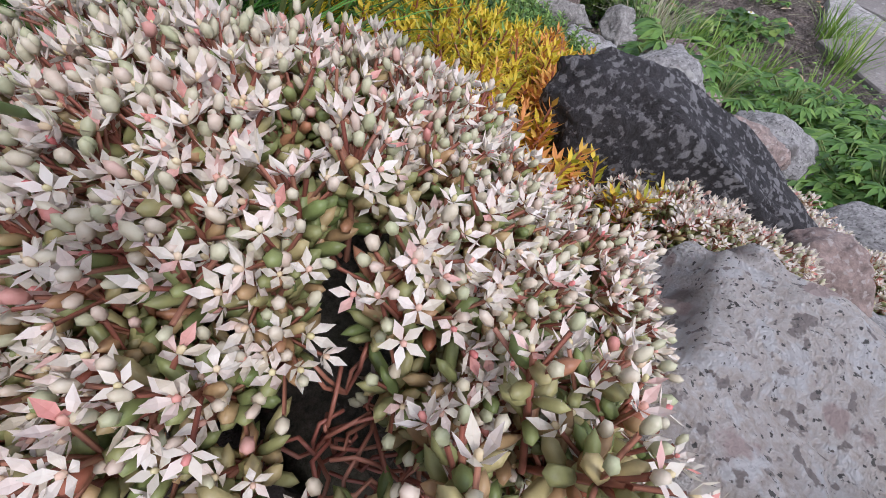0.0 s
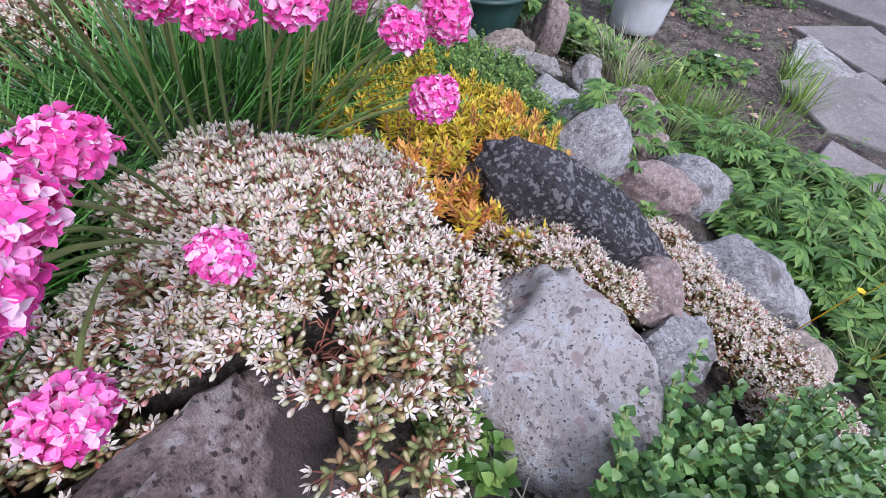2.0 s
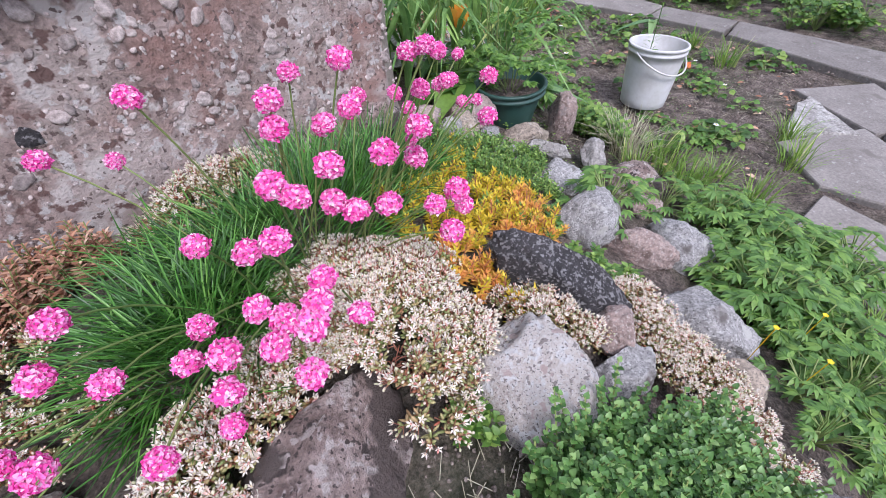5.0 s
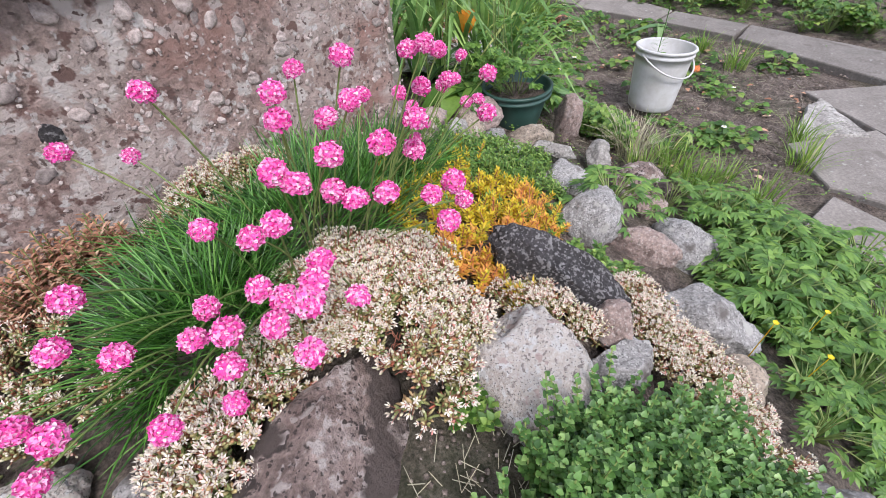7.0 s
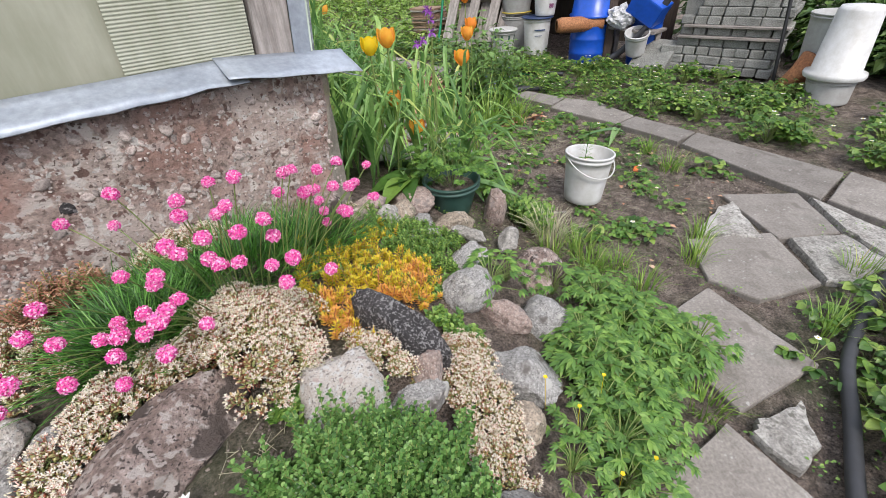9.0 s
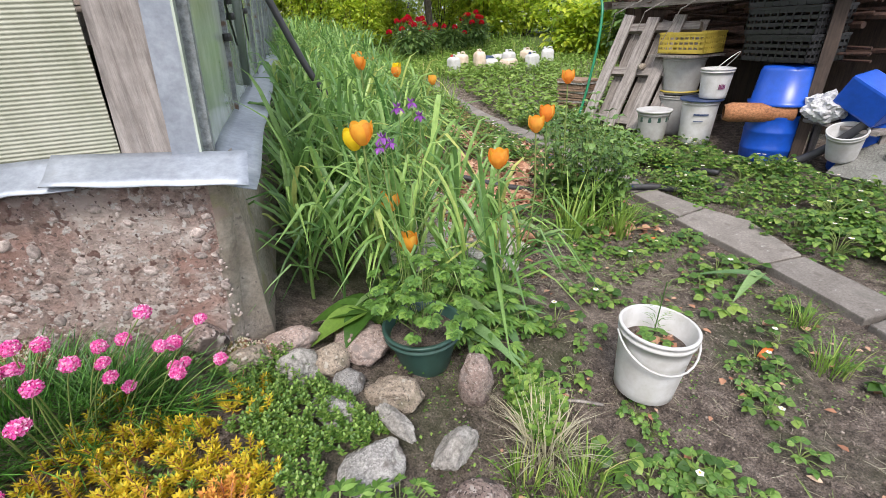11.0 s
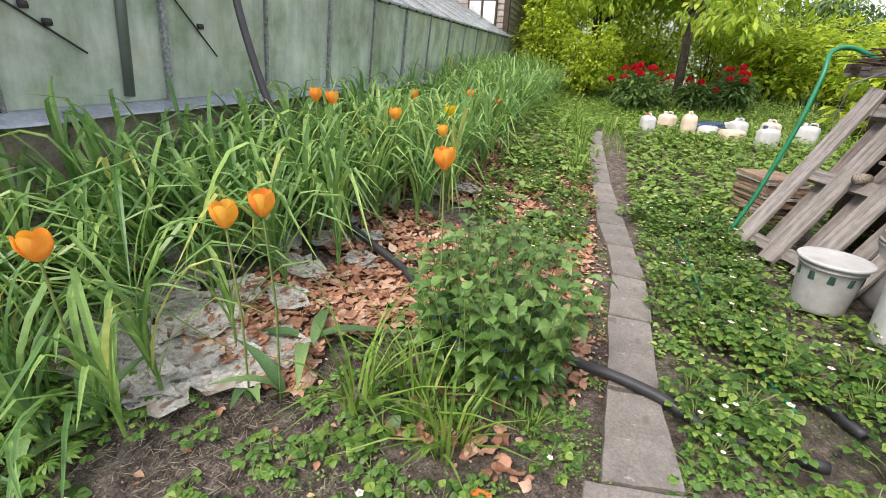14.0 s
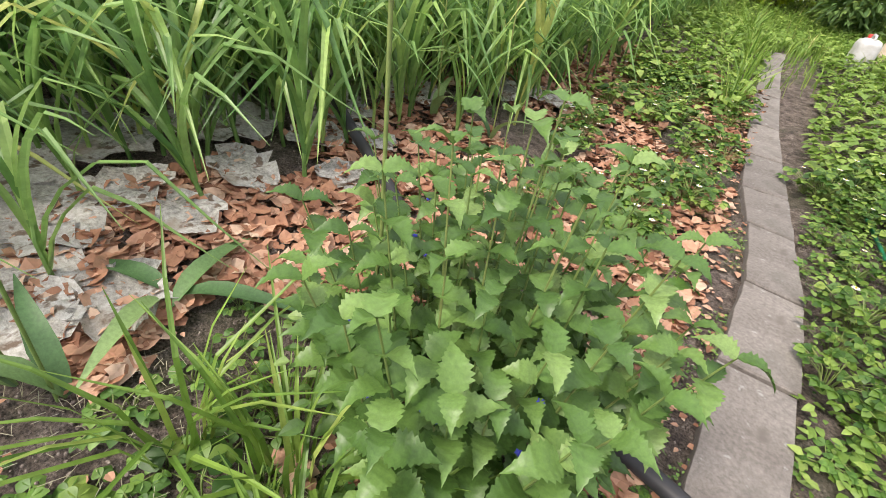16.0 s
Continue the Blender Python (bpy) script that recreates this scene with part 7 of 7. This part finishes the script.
bmesh.ops.create_icosphere(bm0, subdivisions=4, radius=0.15)
for v in bm0.verts:
    v.co *= 1 + 0.3 * noise.fractal(v.co * 14, 0.7, 2, 4)
    v.co.z *= 0.8
me0 = bpy.data.meshes.new("body")
bm0.to_mesh(me0)
bm0.free()
part("body", me0, CLOTH, sb)
pl = thing("plank_support", "rough board carrying the bag and box", "board", (4.45, 1.13, 0.0))
plank("board", (0, 0.30, 0.40), (0, -0.30, 0.38), 0.3, 0.03, OLDWOOD, pl)
plank("leg", (0.05, 0.25, -0.05), (0.05, 0.25, 0.39), 0.08, 0.05, OLDWOOD, pl)
plank("leg", (0.05, -0.25, -0.05), (0.05, -0.25, 0.38), 0.08, 0.05, OLDWOOD, pl)
hose("black_pipe", "thick black pipe leaning on the brick stack", [gh(4.12, 1.32, 0.03), (4.25, 1.15, 0.18), (4.32, 0.95, 0.42), (4.36, 0.80, 0.66), (4.4, 0.72, 0.82), (4.5, 0.62, 0.90)], 0.035, HOSEPL)


# ---- brick stack ----
def build_bricks():
    t = thing("brick_stack", "stack of grey concrete bricks on thin boards", "bricks", (4.50, 0.22, ground_z(4.5, 0.22)), turn=9)
    def one(L):
        s = Shape().box((0, 0, 0), (0.2, L, 0.078))
        me = s.data("brick")
        bm = bmesh.new()
        bm.from_mesh(me)
        bmesh.ops.bevel(bm, geom=list(bm.edges), offset=0.008, segments=1, affect='EDGES')
        bm.to_mesh(me)
        bm.free()
        me.materials.append(BRICK)
        return me
    short, long_ = one(0.115), one(0.215)
    z = 0.06
    for row in range(11):
        y = -0.53 + 0.03 * (row % 2) - 0.004 * row
        end = 0.50 - 0.035 * row + (0.1 if row > 7 else 0)
        while y < end:
            k = rnd.random() < (0.75 if row in (1, 5, 9) else 0.3)
            L = 0.215 if k else 0.115
            for depth in (0, 1, 2) if row > 8 or y < -0.42 else (0,):
                ob = part("brick", long_ if k else short, None, t)
                ob.matrix_basis = pose(0.028 * row + 0.205 * depth + U(-0.008, 0.008), y + L / 2, z, U(-1.5, 1.5), U(-1.5, 1.5), U(-3, 3))
            y += L + U(0.006, 0.016)
        z += 0.082
        if row in (3, 4, 8):
            plank("spacer_board", (0.028 * row - 0.09, -0.56, z - 0.028), (0.028 * row - 0.09, 0.5 - 0.03 * row, z - 0.032), 0.10, 0.018, OLDWOOD, t)
            z += 0.016
    part("core", Shape().box((0.42, -0.02, 0.42), (0.55, 0.9, 0.84)), BRICK, t)


build_bricks()
bx = thing("blue_box", "blue plastic box on top of the brick stack", "box", (4.85, 0.1, 0.985 + ground_z(4.85, 0.1)))
part("body", Shape().box((0, 0, 0.08), (0.3, 0.42, 0.16)), BLUEPL, bx, bevel=0.02)

gw = ground_z(4.1, -0.8)
wt = pail("white_barrel", (4.10, -0.86, gw), 0.17, 0.17, 0.20, GREYPL, "pale plastic tub under an upturned white barrel", category="barrel", group="white barrels")
wb = thing("white_barrel", "upturned white plastic barrel with a wide flange", "barrel", (4.10, -0.86, gw + 0.20), "white barrels")
part("body", Shape().lathe([(0.21, 0), (0.22, 0.02), (0.215, 0.045), (0.175, 0.06), (0.15, 0.50), (0.135, 0.53), (0.001, 0.535)], 32), WHITEPL, wb, smooth=True)
wc = pail("white_barrel", (4.45, -0.72, gw + 0.02), 0.2, 0.24, 0.62, GREYPL, "large white plastic barrel by the bricks", category="barrel", group="white barrels")
cl = thing("clay_pot", "broken orange clay pot lying by the white barrel", "pot", (4.22, -0.60, gw + 0.16))
q = part("body", Shape().lathe([(0.05, -0.16), (0.08, -0.16), (0.09, 0.0), (0.12, 0.14), (0.11, 0.16), (0.08, 0.0), (0.045, -0.14)], 22), CLAY, cl, smooth=True)
q.matrix_basis = pose(0, 0, 0, 25, 30, 0)
bs = thing("black_stake", "black metal stake leaning beside the bricks", "stake", (4.28, -0.42, gw))
part("body", Shape().tube([(0, 0.0, -0.02), (0.05, 0.12, 0.85)], 0.016, 8), BLACKPL, bs)
sl = thing("concrete_slab", "grey rough slab leaning at the foot of the bricks", "slab", (4.35, 0.86, 0.0))
q = part("body", sheet(8, 8, lambda u, v: (-0.12 + 0.3 * v + 0.02 * noise.noise(Vector((u * 3, v * 3, 1))), -0.25 + 0.4 * u, 0.0 + 0.25 * v), 0.06), BRICK, sl)

# orange scraps in the soil
for k, (x, y, a) in enumerate(((1.78, -0.42, 20), (3.42, 1.72, 70), (3.3, 1.95, 10), (2.1, 0.62, 0))):
    s = sheet(4, 2, lambda u, v: (0.09 * u, 0.03 * v, 0.006 * math.sin(3 * u)), 0.004)
    ob = part("orange_scrap", s, CARROT)
    ob.matrix_basis = pose(x, y, ground_z(x, y) + 0.008, 0, 0, a)
    tagged(ob, "orange plastic scrap lying on the soil", "scrap", "orange scraps")
sk = part("dry_stick", Shape().tube([(0.865, -0.334, ground_z(0.865, -0.334) + 0.012), (0.95, -0.36, ground_z(0.95, -0.36) + 0.014), (1.025, -0.399, ground_z(1.02, -0.4) + 0.01)], 0.006, 6), OLDWOOD, smooth=True)
tagged(sk, "pale dry stick lying on the soil", "stick")


# ---- plastic canisters ----
def canister(at, turn, mat, cap, label, h=0.30, lying=False):
    t = thing("plastic_canister", label, "canister", on_ground(*at, 0.0), "plastic canisters")
    s = Shape()
    rings = []
    for z, kx in ((0, 0.9), (0.02, 1.0), (h * 0.55, 1.0), (h * 0.62, 0.97), (h * 0.8, 1.0), (h * 0.93, 0.85), (h, 0.45)):
        ring = []
        for k in range(20):
            a = 2 * math.pi * k / 20
            c, d = math.cos(a), math.sin(a)
            ring.append((0.10 * kx * math.copysign(abs(c) ** 0.5, c), 0.13 * kx * math.copysign(abs(d) ** 0.5, d), z))
        rings.append(ring)
    s.v = [p for r in rings for p in r]
    s.f = [(i * 20 + k, i * 20 + (k + 1) % 20, (i + 1) * 20 + (k + 1) % 20, (i + 1) * 20 + k) for i in range(6) for k in range(20)] + [tuple(120 + k for k in range(20)), tuple(range(19, -1, -1))]
    b3 = part("body", s, mat, t, smooth=True)
    c3 = part("cap", Shape().lathe([(0.028, h - 0.01), (0.028, h + 0.03), (0.024, h + 0.035), (0.001, h + 0.035)], 16, (0, 0.06, 0)), cap, t, smooth=True)
    h3 = part("handle", Shape().tube([(0, 0.02, h - 0.01), (0, -0.01, h + 0.035), (0, -0.07, h + 0.03), (0, -0.09, h - 0.03)], 0.012, 8), mat, t, smooth=True)
    m = pose(*on_ground(*at), 0, 0, turn)
    t.matrix_basis = m @ pose(0, 0, 0.10, 0, 90, 0) if lying else m


for k, (x, y, a, mt, cp2, ly) in enumerate(((3.05, 7.0, 10, WHITEPL, REDPL, False), (3.36, 7.42, 40, PEACHPL, WHITEPL, False), (3.62, 7.12, 0, PEACHPL, PEACHPL, False), (3.86, 7.08, 70, WHITEPL, WHITEPL, True),
                                            (4.05, 6.95, 20, PEACHPL, REDPL, True), (4.28, 7.2, 20, WHITEPL, WHITEPL, False), (4.52, 6.68, 100, WHITEPL, NAVYPL, False), (4.72, 7.3, 15, PEACHPL, WHITEPL, False), (5.15, 7.2, 60, WHITEPL, WHITEPL, False), (3.75, 7.7, 0, NAVYPL, NAVYPL, True), (4.0, 7.9, 30, NAVYPL, WHITEPL, True), (4.4, 8.1, 50, WHITEPL, WHITEPL, True))):
    canister((x, y), a, mt, cp2, "%s plastic canister standing in the weeds" % ("white" if mt is WHITEPL else "navy blue" if mt is NAVYPL else "peach-coloured"), 0.30 + 0.05 * (k == 2), ly)


# ---- peonies, shrubs, trees ----
def clump(s, c, r, count, L, w, flat=0.8, hang=0.0):
    """Leaves scattered through an uneven ball."""
    for k in range(count):
        d = Vector((rnd.gauss(0, 1), rnd.gauss(0, 1), rnd.gauss(0, 1))).normalized()
        q = r * (0.45 + 0.55 * rnd.random() ** 0.5) * (1 + 0.35 * noise.noise(d * 2.3 + Vector(c)))
        p = Vector(c) + Vector((d.x * q, d.y * q, d.z * q * flat))
        way = Vector((d.x + U(-0.6, 0.6), d.y + U(-0.6, 0.6), d.z * 0.4 + U(-0.5, 0.5) - hang))
        s.leaf(p, way, (U(-0.5, 0.5), U(-0.5, 0.5), 1), L * U(0.6, 1.2), w * U(0.7, 1.2), 0.3, 0.3, 2)


def peony(at, r, h, flowers, label):
    t = thing("peony_bush", label, "shrub", on_ground(*at), "peonies")
    s = Shape()
    for k in range(9):
        a = k * 2.4
        q = r * 0.55 * math.sqrt(k / 9)
        clump(s, (math.cos(a) * q, math.sin(a) * q, h * 0.5), r * 0.5, 150, 0.15, 0.026, h / r * 0.75)
    tagged(part("foliage", s, DARKLEAF, t), kind="stuff")
    for k in range(flowers):
        a, q = k * 2.4 + U(-0.3, 0.3), r * U(0.2, 1.0)
        c = Vector((math.cos(a) * q, math.sin(a) * q, h * (1.12 - 0.45 * (q / r) ** 2) * U(0.85, 1.05)))
        f = Shape()
        for j in range(34):
            z = 1 - 1.4 * (j + 0.5) / 34
            b2 = j * 2.4
            m = math.sqrt(max(0, 1 - z * z))
            d = Vector((m * math.cos(b2), m * math.sin(b2), z))
            f.leaf(c + d * 0.03, d + Vector((U(-0.4, 0.4), U(-0.4, 0.4), 0.2)), d.orthogonal(), 0.05, 0.026, 0.2, 0.4, 2)
        part("flower", f, RED, t)


peony((3.05, 9.9), 0.62, 0.85, 17, "peony bush full of red flowers")
peony((4.15, 10.3), 0.4, 0.6, 3, "small dark peony bush")
peony((4.85, 10.6), 0.5, 0.8, 12, "peony bush with crimson flowers by the tree")


def tree(name, at, h, crown, mat, label, L=0.2, w=0.042, leaves=7000, hang=0.5, trunk=0.11, low=0.35):
    t = thing(name, label, "tree", on_ground(*at))
    s, lf = Shape(), Shape()
    pts = [Vector((0, 0, -0.1)), Vector((U(-0.1, 0.1), U(-0.1, 0.1), h * 0.25)), Vector((U(-0.2, 0.2), U(-0.2, 0.2), h * 0.5)), Vector((U(-0.2, 0.2), U(-0.2, 0.2), h * 0.85))]
    s.tube(pts, [trunk, trunk * 0.8, trunk * 0.6, trunk * 0.25], 10)
    limbs = 17
    for k in range(limbs):
        a = k * 2.4
        u = low + 0.5 * (k / limbs)
        b2 = pts[1].lerp(pts[3], u)
        R = crown * U(0.65, 1.1) * (1.1 - 0.6 * (k / limbs))
        e = b2 + Vector((math.cos(a) * R, math.sin(a) * R, h * U(0.05, 0.25)))
        m = b2.lerp(e, 0.5) + Vector((0, 0, h * 0.08))
        line = [b2, m, e, e + Vector((math.cos(a) * R * 0.15, math.sin(a) * R * 0.15, -h * 0.10 * hang))]
        s.tube(line, [trunk * 0.4, trunk * 0.25, trunk * 0.12, trunk * 0.04], 6)
        per = leaves // limbs
        for j in range(7):
            v = 0.35 + 0.65 * j / 6
            c = line[1].lerp(line[3], (v - 0.35) / 0.65) + Vector((U(-0.3, 0.3), U(-0.3, 0.3), U(-0.35, 0.25) - 0.25 * hang))
            clump(lf, c, crown * U(0.16, 0.28), per // 7, L, w, 0.85, hang)
    part("trunk", s, BARK, t, smooth=True)
    tagged(part("crown", lf, mat, t), kind="stuff")
    return t


tree("walnut_tree", (4.0, 11.6), 5.4, 2.5, TREELEAF, "light green leafy tree with drooping branches behind the peonies", leaves=9500, L=0.18, low=0.10)
tree("fruit_tree", (1.9, 13.6), 5.0, 2.2, TREELEAF, "fruit tree with a forked trunk in the back garden", leaves=9000, trunk=0.16, low=0.12)
tree("garden_tree", (12.5, 12.0), 4.0, 2.0, TREELEAF, "leafy tree behind the woodpile", leaves=5500, low=0.2)
tree("garden_tree", (8.2, 17.0), 3.4, 2.2, DARKLEAF, "dark green tree beyond the garden", leaves=5000, low=0.15)


def shrub(at, r, h, mat, label, count=1600, L=0.11, w=0.03):
    t = thing("shrub", label, "shrub", on_ground(*at), "shrubs")
    s, st = Shape(), Shape()
    for k in range(12):
        a, q = k * 2.4, r * 0.75 * math.sqrt(k / 12)
        c = Vector((math.cos(a) * q, math.sin(a) * q, h * U(0.3, 0.85)))
        st.tube([(c.x * 0.2, c.y * 0.2, -0.05), c * 0.6, c], [0.02, 0.014, 0.006], 5)
        clump(s, c, r * U(0.3, 0.5), count // 12, L, w, h / r * 0.5)
        clump(s, (c.x, c.y, c.z * 0.45), r * 0.35, count // 24, L, w, 0.9)
    tagged(part("brushwood", st, BARK, t), kind="stuff")
    tagged(part("leaves", s, mat, t), kind="stuff")


shrub((0.9, 11.6), 0.9, 2.1, SHRUBLEAF, "yellow-green shrub beside the wooden house", 3200)
shrub((1.9, 11.0), 0.8, 1.5, SHRUBLEAF, "bright yellow-green leafy shrub", 2600)
shrub((0.6, 13.4), 1.1, 3.0, TREELEAF, "tall light green leafy shrub", 2600)
shrub((2.6, 13.2), 1.1, 1.7, SHRUBLEAF, "yellow-green shrub behind the peonies", 1800)
shrub((3.4, 13.2), 1.0, 2.0, SHRUBLEAF, "light yellow-green shrub behind the peonies", 2200)
shrub((4.9, 13.4), 1.1, 1.9, SHRUBLEAF, "light green shrub under the drooping tree", 2200)
shrub((-0.6, 17.0), 1.8, 4.2, TREELEAF, "tall leafy green thicket", 3000, 0.16, 0.05)
for k, (x, y, r, h, m) in enumerate(((6.0, 12.5, 1.0, 1.5, SHRUBLEAF), (7.6, 13.0, 1.3, 1.7, SHRUBLEAF), (5.6, 15.5, 1.6, 2.6, TREELEAF), (7.6, 16.0, 1.6, 2.4, SHRUBLEAF), (9.8, 14.5, 1.6, 2.2, DARKLEAF), (3.6, 17.0, 1.8, 3.2, TREELEAF),
                                     (6.6, 8.2, 0.9, 1.3, SHRUBLEAF), (8.2, 9.2, 1.2, 1.6, TREELEAF), (7.2, 6.6, 1.0, 1.7, DARKLEAF), (8.6, 6.2, 1.4, 2.2, TREELEAF), (7.0, 4.0, 1.2, 1.8, DARKLEAF), (11.5, 12.0, 2.0, 2.6, TREELEAF), (1.8, 18.5, 1.8, 3.4, TREELEAF))):
    shrub((x, y), r, h, m, "dense garden shrub behind the beds", 1900, 0.17, 0.055)


for x, y, r, h in ((5.75, -0.75, 0.7, 0.9), (6.2, 0.5, 0.9, 1.2), (5.3, -1.5, 0.6, 0.6), (5.0, -2.3, 0.7, 0.6)):
    shrub((x, y), r, h, DARKLEAF, "dense weedy greenery behind the brick stack", 1500, 0.13, 0.05)


def rough_grass():
    s = Shape()
    for k in range(9000):
        x, y = U(-0.1, 7.0), U(6.6, 13.5)
        if rnd.random() < 0.5:
            x, y = U(1.2, 6.0), U(5.4, 10.5)
        if 3.4 > x and y < 6.6 and rnd.random() < 0.6:
            continue
        a, L = U(0, 6.28), U(0.08, 0.26)
        o = Vector((math.cos(a), math.sin(a), 0))
        b2 = Vector((x, y, ground_z(x, y) - 0.01))
        s.ribbon([b2, b2 + Vector((0, 0, L * 0.6)) + o * L * 0.12, b2 + Vector((0, 0, L * 0.85)) + o * L * 0.5], [0.006, 0.005, 0.0005], Vector((-o.y, o.x, 0)), 0.3)
    tagged(part("rough_grass", s, TURF), "rough green grass and weeds around the back beds", "grass", kind="stuff")
    s = Shape()
    for k in range(11000):
        x, y = (U(1.3, 6.4), U(3.6, 11.5)) if k % 3 else (U(2.77, 3.9), U(1.6, 4.6))
        if 2.2 < x < 2.75 and y < 7:
            continue
        a, L = U(0, 6.28), U(0.04, 0.10) if k % 3 else U(0.015, 0.04)
        s.leaf((x, y, ground_z(x, y) + U(0.01, 0.16 if k % 3 else 0.07)), (math.cos(a), math.sin(a), U(-0.2, 0.5)), (U(-0.4, 0.4), U(-0.4, 0.4), 1), L, L * 0.34, 0.3, 0.2, 3)
    tagged(part("leafy_weeds", s, SHEENWEED, smooth=True), "low leafy weeds covering the back garden", "weeds", kind="stuff")


rough_grass()
